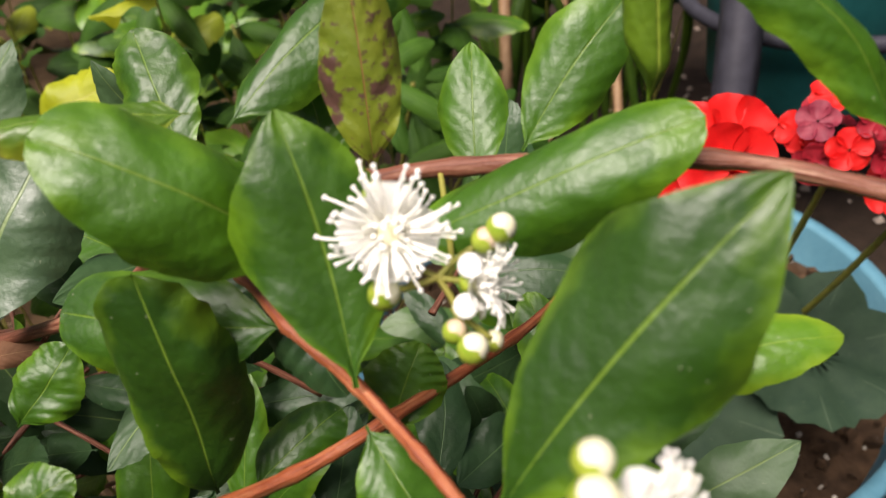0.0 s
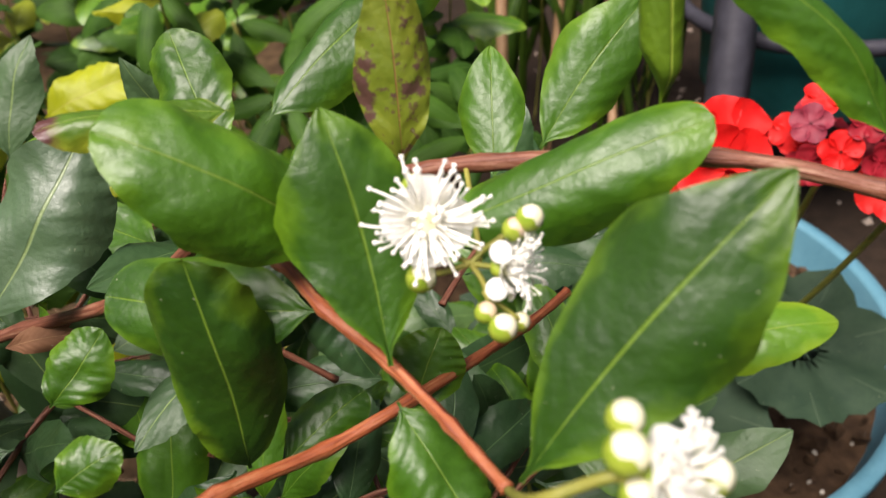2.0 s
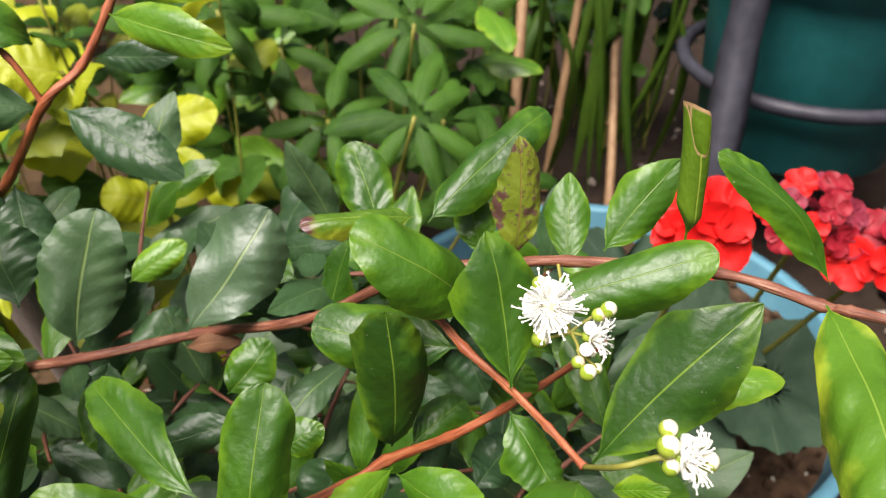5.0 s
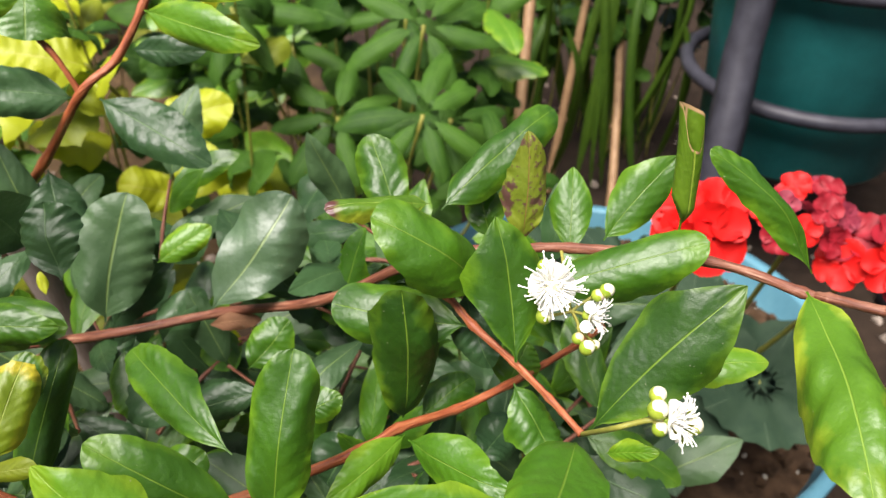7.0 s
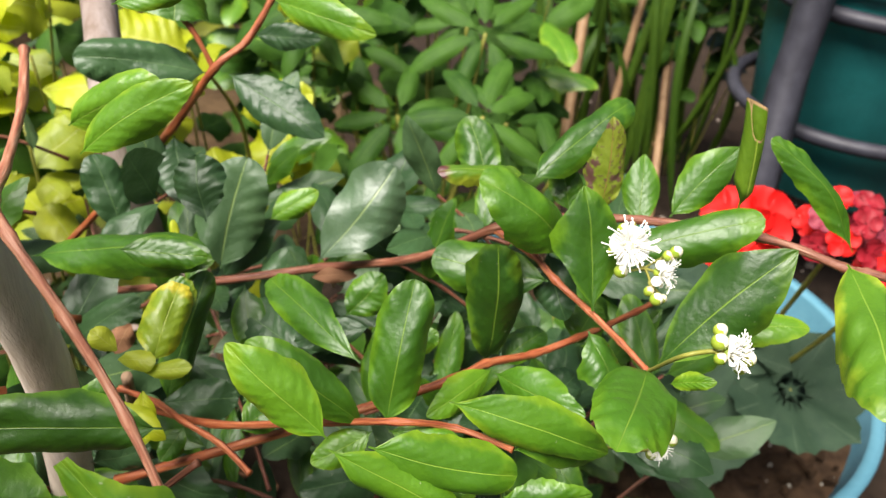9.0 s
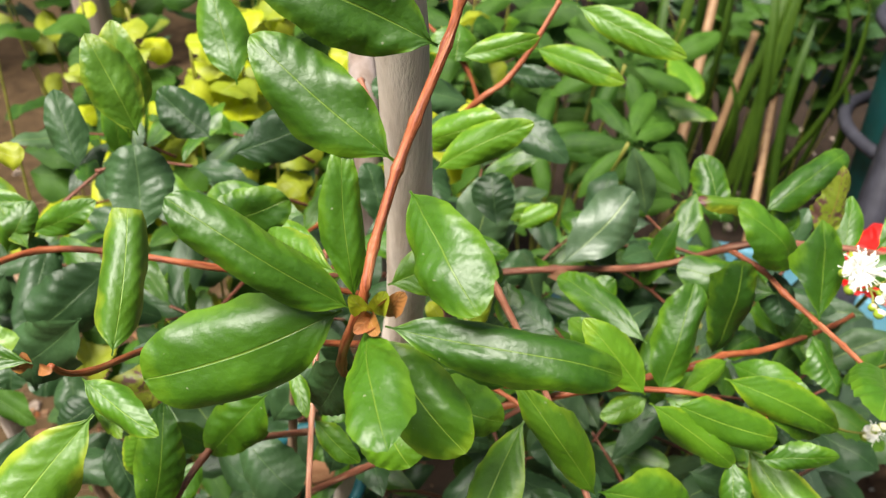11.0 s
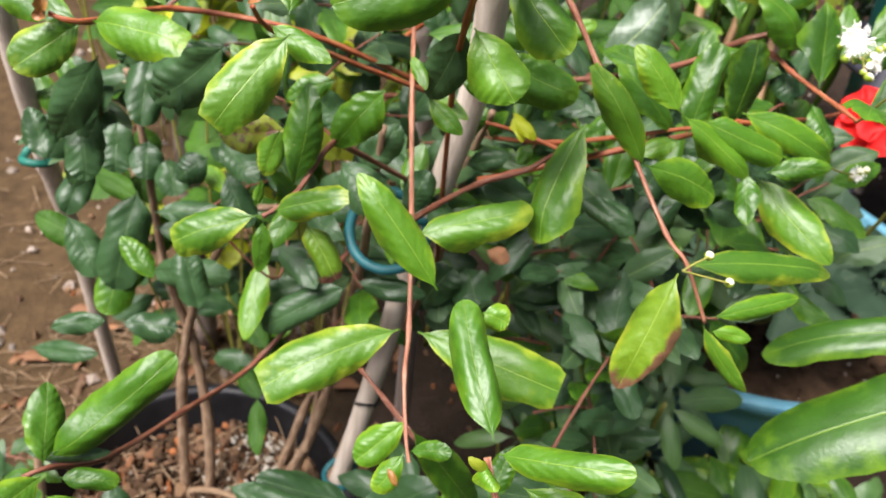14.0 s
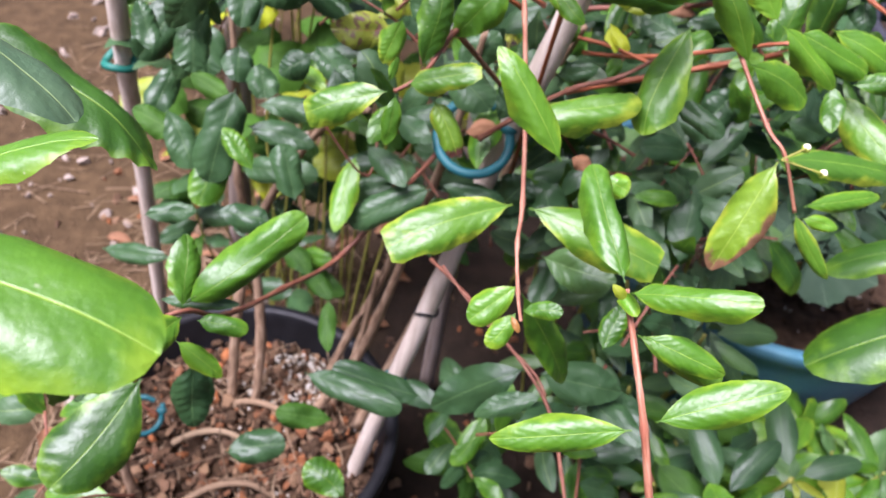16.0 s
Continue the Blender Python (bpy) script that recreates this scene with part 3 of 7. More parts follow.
def chip(bm, at, size, rng):
    """One rough lump."""
    m = Matrix.Translation(at) @ Euler((rng.uniform(0, 6), rng.uniform(0, 6), rng.uniform(0, 6))).to_matrix().to_4x4() @ Matrix.Diagonal((size, size * rng.uniform(0.5, 1), size * rng.uniform(0.3, 0.7), 1))
    made = bmesh.ops.create_icosphere(bm, subdivisions=1, radius=0.5, matrix=m)
    for v in made["verts"]:
        v.co += Vector((rng.uniform(-1, 1), rng.uniform(-1, 1), rng.uniform(-1, 1))) * size * 0.12


def scatter(name, mat, n, where, sizes, label, category, seed):
    rng = random.Random(seed)
    verts, faces = [], []
    for k in range(n):
        bm = bmesh.new()
        chip(bm, where(rng), rng.uniform(*sizes), rng)
        o = len(verts)
        bm.verts.ensure_lookup_table()
        verts += [tuple(v.co) for v in bm.verts]
        faces += [[o + v.index for v in f.verts] for f in bm.faces]
        bm.free()
    me = bpy.data.meshes.new(name)
    me.from_pydata(verts, [], faces)
    me.transform(Matrix.Scale(UNIT, 4))
    me.materials.append(MAT[mat])
    return tagged(new(name, me), label, category, kind="stuff")


def in_pot(c, r, z):
    def where(rng):
        a, q = rng.uniform(0, 6.283), r * math.sqrt(rng.random())
        return (c[0] + q * math.cos(a), c[1] + q * math.sin(a), z + rng.uniform(-0.006, 0.012))
    return where


def on_ground(x0, x1, y0, y1):
    def where(rng):
        x, y = rng.uniform(x0, x1), rng.uniform(y0, y1)
        return (x, y, earth(x, y) + 0.002)
    return where


scatter("bark_chips", "bark_chip", 1100, in_pot((-0.446, 0.115), 0.170, 0.189), (0.003, 0.024), "orange-brown bark chips on the potting soil", "bark chips", 1)
scatter("perlite", "perlite", 260, in_pot((-0.446, 0.115), 0.170, 0.190), (0.002, 0.007), "white perlite grains on the potting soil", "perlite", 2)
scatter("perlite", "perlite", 260, in_pot((-0.420, 0.225), 0.058, 0.190), (0.003, 0.010), "heap of white perlite grains on the potting soil", "perlite", 10)
scatter("soil_crumbs", "soil", 700, in_pot((-0.446, 0.115), 0.170, 0.189), (0.005, 0.024), "dark lumps of soil among the bark", "soil", 3)
scatter("soil_crumbs", "soil", 500, in_pot((0.253, 0.811), 0.33, 0.217), (0.008, 0.026), "dark lumps of soil in the blue pot", "soil", 4)
scatter("perlite", "perlite", 120, in_pot((0.253, 0.811), 0.33, 0.221), (0.004, 0.009), "white perlite grains in the blue pot", "perlite", 5)
scatter("pebbles", "stone", 260, on_ground(-1.6, -0.5, -0.2, 1.8), (0.008, 0.04), "scattered grey-brown pebbles on the earth", "pebbles", 6)
scatter("pebbles", "stone", 160, on_ground(0.2, 1.6, 0.9, 2.4), (0.008, 0.035), "scattered grey-brown pebbles on the earth", "pebbles", 7)
scatter("pebbles", "stone", 130, on_ground(-0.05, 0.55, -0.15, 0.42), (0.010, 0.045), "pale pinkish-brown stones under the leafy plants", "pebbles", 16)
scatter("wood_chips", "bark_chip", 420, on_ground(-1.1, 0.2, -0.1, 1.0), (0.006, 0.030), "reddish chips of bark fallen on the earth", "bark chips", 8)

bm = bmesh.new()
rng = random.Random(9)
for k in range(900):
    x, y = (rng.uniform(-1.5, -0.4), rng.uniform(-0.1, 1.4)) if k % 2 else (rng.uniform(-0.95, -0.45), rng.uniform(0.1, 0.75))
    a, q = rng.uniform(0, 6.283), rng.uniform(0.02, 0.11)
    z = earth(x, y) + rng.uniform(0.002, 0.012)
    tube(bm, [(x, y, z), (x + q * math.cos(a), y + q * math.sin(a), z + rng.uniform(0, 0.01))], rng.uniform(0.0006, 0.0019), 0.0005, 4)
tagged(linked("straw", bm, "straw"), "dry straw and twigs lying on the earth", "straw", kind="stuff")


# ---- stakes and ties ----
def stake(name, points, r, label, mat="stake"):
    ob = thing(name, label, "stake")
    bm = bmesh.new()
    tube(bm, points, r, r * 0.94, 14, 0.03, 3)
    part("pole", bm, mat, ob)
    top = Vector(points[0])
    bm = bmesh.new()
    tube(bm, [top - (top - Vector(points[1])).normalized() * 0.002, top + (top - Vector(points[1])).normalized() * 0.006], r * 0.95, r * 0.6, 14, 0.03, 4)
    part("cut_end", bm, mat, ob)
    return ob


stake("garden_stake", [(-0.176, 0.056, 1.11), (-0.171, 0.080, 1.01), (-0.170, 0.099, 0.92), (-0.178, 0.118, 0.826), (-0.212, 0.137, 0.67), (-0.238, 0.140, 0.52), (-0.280, 0.128, 0.30), (-0.318, 0.110, 0.08)], 0.0104, "pale grey weathered wooden stake in the black pot")
stake("garden_stake", [(-0.57, 0.18, 0.95), (-0.60, 0.215, 0.78), (-0.625, 0.25, 0.62), (-0.655, 0.301, 0.438), (-0.70, 0.37, 0.0)], 0.0105, "pale grey weathered wooden stake beside the shrub")


stake("garden_stake", [(-0.348, 0.606, 1.145), (-0.284, 0.422, 0.895), (-0.262, 0.365, 0.79), (-0.255, 0.40, 0.55), (-0.26, 0.44, 0.0)], 0.0125, "brown-grey weathered wooden stake behind the leaves", "old_stake")


stake("wooden_post", [(-0.676, 0.634, 1.05), (-0.666, 0.614, 0.55), (-0.666, 0.594, 0.0)], 0.021, "thick brown weathered wooden post at the back of the bed", "old_stake")


def ring_tie(name, centre, r, normal, thick, label, sweep=5.6, start=0.4, tail=0.012, mat="teal_tie"):
    n = Vector(normal).normalized()
    a = n.orthogonal().normalized()
    b = n.cross(a)
    pts = [Vector(centre) + r * (math.cos(q) * a + math.sin(q) * b) + n * 0.004 * math.sin(2 * q) for q in (start + sweep * k / 11 for k in range(12))]
    pts += [pts[-1] + (pts[-1] - pts[-2]).normalized() * tail + Vector((0, 0, -tail * 0.6))]
    ob = thing(name, label, "plant tie")
    bm = bmesh.new()
    tube(bm, pts, thick, thick, 10, 0.02)
    part("loop", bm, mat, ob)
    bm = bmesh.new()
    ball(bm, pts[-2], thick * 1.7, (1.2, 1, 0.9))
    part("knot", bm, mat, ob)
    return ob


ring_tie("plant_tie", (-0.228, 0.112, 0.712), 0.030, (0.1, -0.75, 0.65), 0.0040, "teal rubber tie looped round stake and stem", start=3.4)
ring_tie("plant_tie", (-0.626, 0.243, 0.622), 0.016, (0.0, -0.3, 0.95), 0.0042, "green rubber tie knotted round a stake", tail=0.040, mat="green_tie")
ring_tie("plant_tie", (-0.2695, 0.1310, 0.360), 0.016, (0.1, -0.2, 0.97), 0.0030, "teal rubber tie round the stake near the soil")
ring_tie("plant_tie", (-0.2455, 0.1385, 0.483), 0.0118, (-0.16, 0.02, 0.98), 0.0013, "thin black wire ring round the wooden stake", sweep=6.2, tail=0.004, mat="black_pot")
ring_tie("plant_tie", (-0.522, 0.037, 0.315), 0.020, (0.3, -0.6, 0.7), 0.0030, "teal rubber tie hanging on a low stem")

# ---- planter tower with teal pots ----
tower = thing("planter_stand", "charcoal plastic stand that carries teal-green planting pots", "plant stand")
for at, r, h in [((0.74, 1.42, 0.28), 0.24, 0.44), ((0.80, 1.50, 0.722), 0.26, 0.30)]:
    pot("plant_pot", at, r, h, "teal_pot", "round teal-green plastic pot in the charcoal stand", h - 0.05)
for pts, r in (([(0.53, 1.25, 0.95), (0.503, 1.193, 0.609), (0.475, 1.10, 0.37), (0.45, 1.02, 0.0)], 0.034), ([(0.98, 1.35, 0.9), (0.97, 1.28, 0.5), (0.96, 1.22, 0.0)], 0.03), ([(0.74, 1.75, 0.9), (0.74, 1.75, 0.0)], 0.03)):
    bm = bmesh.new()
    tube(bm, pts, r * 0.9, r, 6, 0.0)
    part("leg", bm, "grey_plastic", tower)
for z, r in ((0.44, 0.235), (0.66, 0.238)):
    bm = bmesh.new()
    tube(bm, [(0.74 + (r + 0.01) * math.cos(a), 1.42 + (r + 0.01) * math.sin(a), z) for a in (6.28319 * k / 24 for k in range(25))], 0.014, 0.014, 8, 0.0)
    part("hoop", bm, "grey_plastic", tower)

# ---- bamboo canes and strap-leaved plant ----
for k, pts in enumerate(([(0.215, 1.85, 0.89), (0.175, 1.508, 0.627), (0.154, 1.33, 0.385), (0.12, 1.05, 0.0)], [(0.34, 1.79, 0.50), (0.287, 1.674, 0.148), (0.268, 1.63, 0.0)], [(0.436, 1.808, 0.340), (0.405, 1.525, 0.095), (0.395, 1.475, 0.0)])):
    ob = thing("bamboo_cane", "tan bamboo cane standing among strap leaves", "cane", group="bamboo canes")
    bm = bmesh.new()
    tube(bm, pts, 0.0095, 0.0115, 12, 0.02)
    part("cane", bm, "cane", ob)
    for z in (0.18, 0.36, 0.52):
        a, b = Vector(pts[-1]), Vector(pts[0])
        p_ = a.lerp(b, z / b.z)
        bm = bmesh.new()
        tube(bm, [p_ - (b - a).normalized() * 0.003, p_ + (b - a).normalized() * 0.003], 0.0128, 0.0128, 12, 0.0)
        part("node", bm, "cane", ob)


bm = bmesh.new()
rng = random.Random(14)
for k in range(130):
    a, q = rng.uniform(0, 6.283), 0.165 * math.sqrt(rng.random())
    p0 = Vector((-0.446 + q * math.cos(a), 0.115 + q * math.sin(a), 0.192))
    d = Vector((rng.uniform(-1, 1), rng.uniform(-1, 1), rng.uniform(0.0, 0.25)))
    if k < 22:
        d = Vector((rng.uniform(-0.3, 0.3), rng.uniform(-0.3, 0.3), 1.4))
    ln = rng.uniform(0.03, 0.11)
    tube(bm, [p0, p0 + d * ln * 0.5 + Vector((rng.uniform(-0.01, 0.01), rng.uniform(-0.01, 0.01), 0.004)), p0 + d * ln], rng.uniform(0.0007, 0.0022), 0.0006, 5)
for x0, y0, x1, y1, b in ((-0.56, 0.05, -0.40, 0.10, 0.03), (-0.50, 0.00, -0.36, 0.06, 0.015), (-0.52, 0.16, -0.33, 0.13, 0.02)):
    tube(bm, [(x0, y0, 0.172), ((x0 * 2 + x1) / 3, (y0 * 2 + y1) / 3 + b, 0.206), ((x0 + 2 * x1) / 3, (y0 + 2 * y1) / 3 + b, 0.208), (x1, y1, 0.170)], 0.0050, 0.0030, 8)
tagged(linked("dry_stalks", bm, "straw"), "dry brown stalks and roots on the potting soil", "stalks", kind="stuff")


# ---- plants round about ----
def plant(name, label, category, group=""):
    return thing(name, label, category, group=group)


strap = plant("strap_leaved_plant", "clump of long arching green strap leaves", "plant")
rng = random.Random(21)
for k in range(26):
    x, y = 0.32 + rng.uniform(-0.2, 0.24), 1.72 + rng.uniform(-0.12, 0.3)
    h, lean, a = rng.uniform(0.45, 0.9), rng.uniform(0.02, 0.22), rng.uniform(0, 6.283)
    base, tip = Vector((x, y, 0.0)), Vector((x + lean * math.cos(a), y + lean * math.sin(a), h))
    leaf(strap, base, tip, rng.uniform(0.020, 0.036), (math.cos(a + 1.5), -1, 0.2), "strap", 2, 0.2, 0.05, nu=4, nv=12, wave=0.0, hook=0.1)


def palmate(parent, centre, r, face, n, mat, rng, width=0.30):
    """A fan of narrow leaflets."""
    face = Vector(face).normalized()
    a = face.orthogonal().normalized()
    b = face.cross(a)
    turn = rng.uniform(0, 6.283)
    for k in range(n):
        q = turn + 6.283 * k / n + rng.uniform(-0.15, 0.15)
        d = math.cos(q) * a + math.sin(q) * b
        rr = r * rng.uniform(0.8, 1.1)
        leaf(parent, Vector(centre) + d * rr * 0.06, Vector(centre) + d * rr - face * rr * rng.uniform(0.05, 0.3), rr * width * rng.uniform(0.85, 1.15), face, mat, 1, 0.15, 0.08, nu=6, nv=14, petiole=0.12, wave=0.03, ribs=5)


def palm_plant(root, heads, label, mat="weed", n=7, width=0.30):
    ob = plant("palmate_leaved_plant", label, "plant", "palmate plants")
    rng = random.Random(int(1000 * abs(root[0])) + 7)
    for at, r, face in heads:
        stem = branch(ob, [root, ((root[0] + at[0]) / 2, (root[1] + at[1]) / 2 + 0.02, (root[2] + at[2]) * 0.55), at], 0.003, 0.002, "twig_green", name="stem")
        palmate(stem, at, r, face, n, mat, rng, width)
    return ob


palm_plant((-0.10, 1.0, 0), [((-0.139, 0.927, 0.566), 0.115, (0.1, -0.6, 0.8)), ((0.02, 0.86, 0.60), 0.09, (0.2, -0.5, 0.85)), ((-0.05, 1.08, 0.66), 0.11, (0, -0.6, 0.8)), ((-0.22, 1.05, 0.62), 0.10, (-0.2, -0.5, 0.8)), ((0.00, 1.0, 0.50), 0.10, (0.2, -0.5, 0.8)), ((-0.2, 0.9, 0.45), 0.10, (-0.2, -0.5, 0.8)), ((-0.02, 0.98, 0.68), 0.12, (0.0, -0.6, 0.8)), ((-0.28, 0.98, 0.70), 0.12, (-0.1, -0.6, 0.8)), ((-0.12, 1.15, 0.72), 0.13, (0.0, -0.7, 0.7))], "leafy plant with fans of narrow green leaflets")
palm_plant((0.12, 0.45, 0), [((0.101, 0.398, 0.342), 0.095, (0.0, -0.5, 0.85)), ((0.02, 0.42, 0.30), 0.08, (0.0, -0.5, 0.85)), ((0.08, 0.30, 0.30), 0.08, (0.0, -0.5, 0.85)), ((0.00, 0.55, 0.40), 0.09, (0.0, -0.5, 0.85))], "leafy plant with fans of blue-green leaflets", "blue_leaf")
palm_plant((-0.16, 0.76, 0), [((-0.012, 0.76, 0.657), 0.10, (0.1, -0.6, 0.8)), ((0.09, 0.80, 0.56), 0.09, (0.2, -0.6, 0.8)), ((-0.06, 0.72, 0.5), 0.10, (0, -0.6, 0.8))], "leafy plant with fans of narrow green leaflets")


palm_plant((0.06, 0.28, 0), [((0.055, 0.236, 0.46), 0.085, (0.0, -0.55, 0.85)), ((-0.004, 0.21, 0.375), 0.085, (0.0, -0.5, 0.85)), ((-0.086, 0.225, 0.37), 0.075, (-0.1, -0.5, 0.85)), ((-0.045, 0.245, 0.50), 0.08, (0.0, -0.5, 0.85)), ((0.03, 0.33, 0.50), 0.09, (0.0, -0.5, 0.85))], "leafy plant with fans of blue-green leaflets", "blue_leaf")
palm_plant((0.15, 0.15, 0), [((0.12, 0.19, 0.32), 0.09, (0.3, -0.4, 0.85)), ((0.163, 0.12, 0.40), 0.085, (-0.3, -0.5, 0.75)), ((0.09, 0.077, 0.39), 0.085, (-0.2, -0.7, 0.65)), ((0.03, 0.10, 0.36), 0.085, (0.2, -0.3, 0.9)), ((0.12, 0.02, 0.37), 0.08, (0.3, -0.5, 0.75))], "leafy plant with fans of dark green leaflets", "dark", 5, 0.34)
palm_plant((0.27, 0.14, 0), [((0.235, 0.135, 0.34), 0.060, (0.2, -0.4, 0.85)), ((0.27, 0.09, 0.32), 0.055, (-0.1, -0.5, 0.85))], "low plant with lobed yellow-green leaves", "lime", 5, 0.62)


def bush(name, label, box, n, length, mats, seed, style=1, width=0.5, face=(0, -0.6, 0.8), category="plant", low=0.35):
    """A loose plant: stems from the ground, each with its leaves."""
    ob = plant(name, label, category)
    rng = random.Random(seed)
    (x0, x1), (y0, y1), (z0, z1) = box
    for s in range(max(1, n // 12)):
        top = Vector((rng.uniform(x0, x1), rng.uniform(y0, y1), rng.uniform((z0 + z1) / 2, z1)))
        root = Vector((top.x * 0.7 + (x0 + x1) * 0.15 + rng.uniform(-0.03, 0.03), top.y * 0.7 + (y0 + y1) * 0.15, 0.0))
        mid = root.lerp(top, 0.5) + Vector((rng.uniform(-0.05, 0.05), rng.uniform(-0.05, 0.05), 0.05))
        stem = branch(ob, [root, mid, top], 0.0022, 0.0012, "twig_green", name="stem")
        for k in range(12):
            q = rng.uniform(low, 1.0)
            p_ = (root.lerp(mid, q * 2) if q < 0.5 else mid.lerp(top, q * 2 - 1))
            a = rng.uniform(0, 6.283)
            d = Vector((math.cos(a), math.sin(a), rng.uniform(-0.35, 0.5))).normalized()
            ln = length * rng.uniform(0.7, 1.2)
            nrm = Vector(face) + Vector((rng.uniform(-0.5, 0.5), rng.uniform(-0.4, 0.4), rng.uniform(-0.3, 0.3)))
            leaf(stem, p_, p_ + d * ln, ln * width * rng.uniform(0.8, 1.15), nrm, rng.choice(mats), style, 0.12, 0.06, nu=6, nv=14, ribs=5)
    return ob


bush("yellow_leaved_plant", "plant with bright yellow-green leaves behind the shrub", ((-0.72, -0.25), (0.45, 0.95), (0.55, 0.92)), 108, 0.080, ["yellow", "lime", "weed", "weed"], 31, 3, 0.8)
bush("yellow_leaved_plant", "low plant with yellow-green leaves near the wooden stakes", ((-0.70, -0.36), (0.40, 0.58), (0.70, 0.86)), 108, 0.048, ["yellow", "lime", "lime", "weed"], 30, 3, 0.8, low=0.72)
yellow_plant = plant("yellow_leaved_plant", "upright plant with broad lemon-yellow leaves behind the shrub", "plant")
yellow_stem = branch(yellow_plant, [(-0.27, 0.70, 0.0), (-0.262, 0.675, 0.35), (-0.268, 0.645, 0.62), (-0.262, 0.600, 0.72), (-0.285, 0.560, 0.80)], 0.0034, 0.0018, "twig_green", name="stem")
leaf(yellow_stem, (-0.262, 0.612, 0.712), (-0.188, 0.622, 0.738), 0.050, (0.1, -0.75, 0.65), "yellow", 3, 0.10, 0.05)
leaf(yellow_stem, (-0.266, 0.648, 0.608), (-0.236, 0.678, 0.662), 0.062, (0.0, -0.7, 0.7), "yellow", 3, 0.10, 0.05)
leaf(yellow_stem, (-0.266, 0.640, 0.622), (-0.314, 0.616, 0.648), 0.048, (-0.2, -0.7, 0.7), "yellow", 3, 0.10, 0.05)
leaf(yellow_stem, (-0.283, 0.560, 0.798), (-0.350, 0.538, 0.822), 0.060, (0.1, -0.75, 0.65), "yellow", 3, 0.10, 0.05)
leaf(yellow_stem, (-0.280, 0.565, 0.785), (-0.250, 0.532, 0.806), 0.040, (0.2, -0.75, 0.65), "yellow", 3, 0.10, 0.05)
leaf(yellow_stem, (-0.282, 0.562, 0.792), (-0.302, 0.556, 0.760), 0.045, (0.0, -0.75, 0.65), "lime", 3, 0.10, 0.05)
bush("leafy_weed", "mid-green leafy plant behind the shrub", ((-0.5, 0.1), (1.1, 1.6), (0.3, 0.9)), 180, 0.12, ["weed", "weed", "fresh"], 32)
bush("leafy_weed", "mid-green leafy plant behind the shrub", ((-1.4, -0.5), (0.9, 1.7), (0.3, 0.95)), 168, 0.11, ["weed", "weed", "lime"], 33)
bush("leafy_weed", "low green leafy plant under the shrub", ((-0.25, 0.12), (0.0, 0.4), (0.1, 0.42)), 96, 0.08, ["dark", "weed", "green"], 34)
bush("leafy_weed", "low green leafy plant beside the blue pot", ((0.0, 0.35), (-0.1, 0.25), (0.1, 0.38)), 84, 0.085, ["weed", "dark", "fresh"], 35)
bush("leafy_weed", "low dark leafy plant beside the black pot", ((-0.70, -0.45), (0.40, 0.66), (0.10, 0.34)), 48, 0.070, ["dark", "dark", "weed", "green"], 37)
bush("leafy_weed", "fresh green leafy plant at the edge of the bed", ((0.12, 0.42), (0.25, 0.42), (0.1, 0.26)), 96, 0.085, ["green", "blue_leaf", "fresh"], 38)
bush("leafy_weed", "fresh green leafy plant at the edge of the bed", ((-0.12, 0.14), (0.36, 0.62), (0.3, 0.62)), 108, 0.075, ["green", "blue_leaf", "blue_leaf", "dark"], 39)

bush("leafy_weed", "dark leafy growth behind the strap leaves", ((0.10, 0.70), (1.75, 2.15), (0.15, 0.80)), 144, 0.11, ["dark", "weed", "weed"], 40)

litter = thing("fallen_leaves", "dry brown fallen leaves lying on the earth", "leaves", kind="stuff")
rng = random.Random(77)
for k in range(60):
    x, y = rng.uniform(-1.0, -0.3), rng.uniform(0.1, 0.9)
    a, ln = rng.uniform(0, 6.283), rng.uniform(0.03, 0.06)
    leaf(litter, (x, y, earth(x, y) + 0.006), (x + ln * math.cos(a), y + ln * math.sin(a), earth(x, y) + 0.012), ln * 0.45, (0.2, -0.2, 1), "brown_leaf", 1, -0.2, 0.1, nu=6, nv=10)

# hedge that closes the garden all round
rng = random.Random(51)
verts, faces, uvs = [], [], []
for k in range(5200):
    a = rng.uniform(0, 6.283)
    q = 2.7 + 0.35 * rng.random() + 0.25 * math.sin(3 * a)
    at = Vector((q * math.sin(a), 0.3 + q * math.cos(a), 1.55 * rng.random() ** 0.8))
    d = Vector((rng.uniform(-1, 1), rng.uniform(-1, 1), rng.uniform(-0.7, 0.6))).normalized()
    s_ = d.cross(Vector((rng.uniform(-1, 1), rng.uniform(-1, 1), 1.5))).normalized()
    ln = rng.uniform(0.08, 0.15)
    o = len(verts)
    up = s_.cross(d) * ln * 0.08
    verts += [at, at + d * ln * 0.35 + s_ * ln * 0.24 - up, at + d * ln * 0.4, at + d * ln * 0.35 - s_ * ln * 0.24 - up, at + d * ln * 0.75 + s_ * ln * 0.17 - up, at + d * ln * 0.75 - s_ * ln * 0.17 - up, at + d * ln]
    faces += [(o, o + 1, o + 2), (o, o + 2, o + 3), (o + 1, o + 4, o + 2), (o + 2, o + 5, o + 3), (o + 4, o + 6, o + 2), (o + 2, o + 6, o + 5)]
me = bpy.data.meshes.new("hedge")
me.from_pydata([tuple(v) for v in verts], [], faces)
me.transform(Matrix.Scale(UNIT, 4))
me.materials.append(MAT["hedge"])
tagged(new("hedge", me), "dark green leafy hedge round the garden", "hedge", kind="stuff")

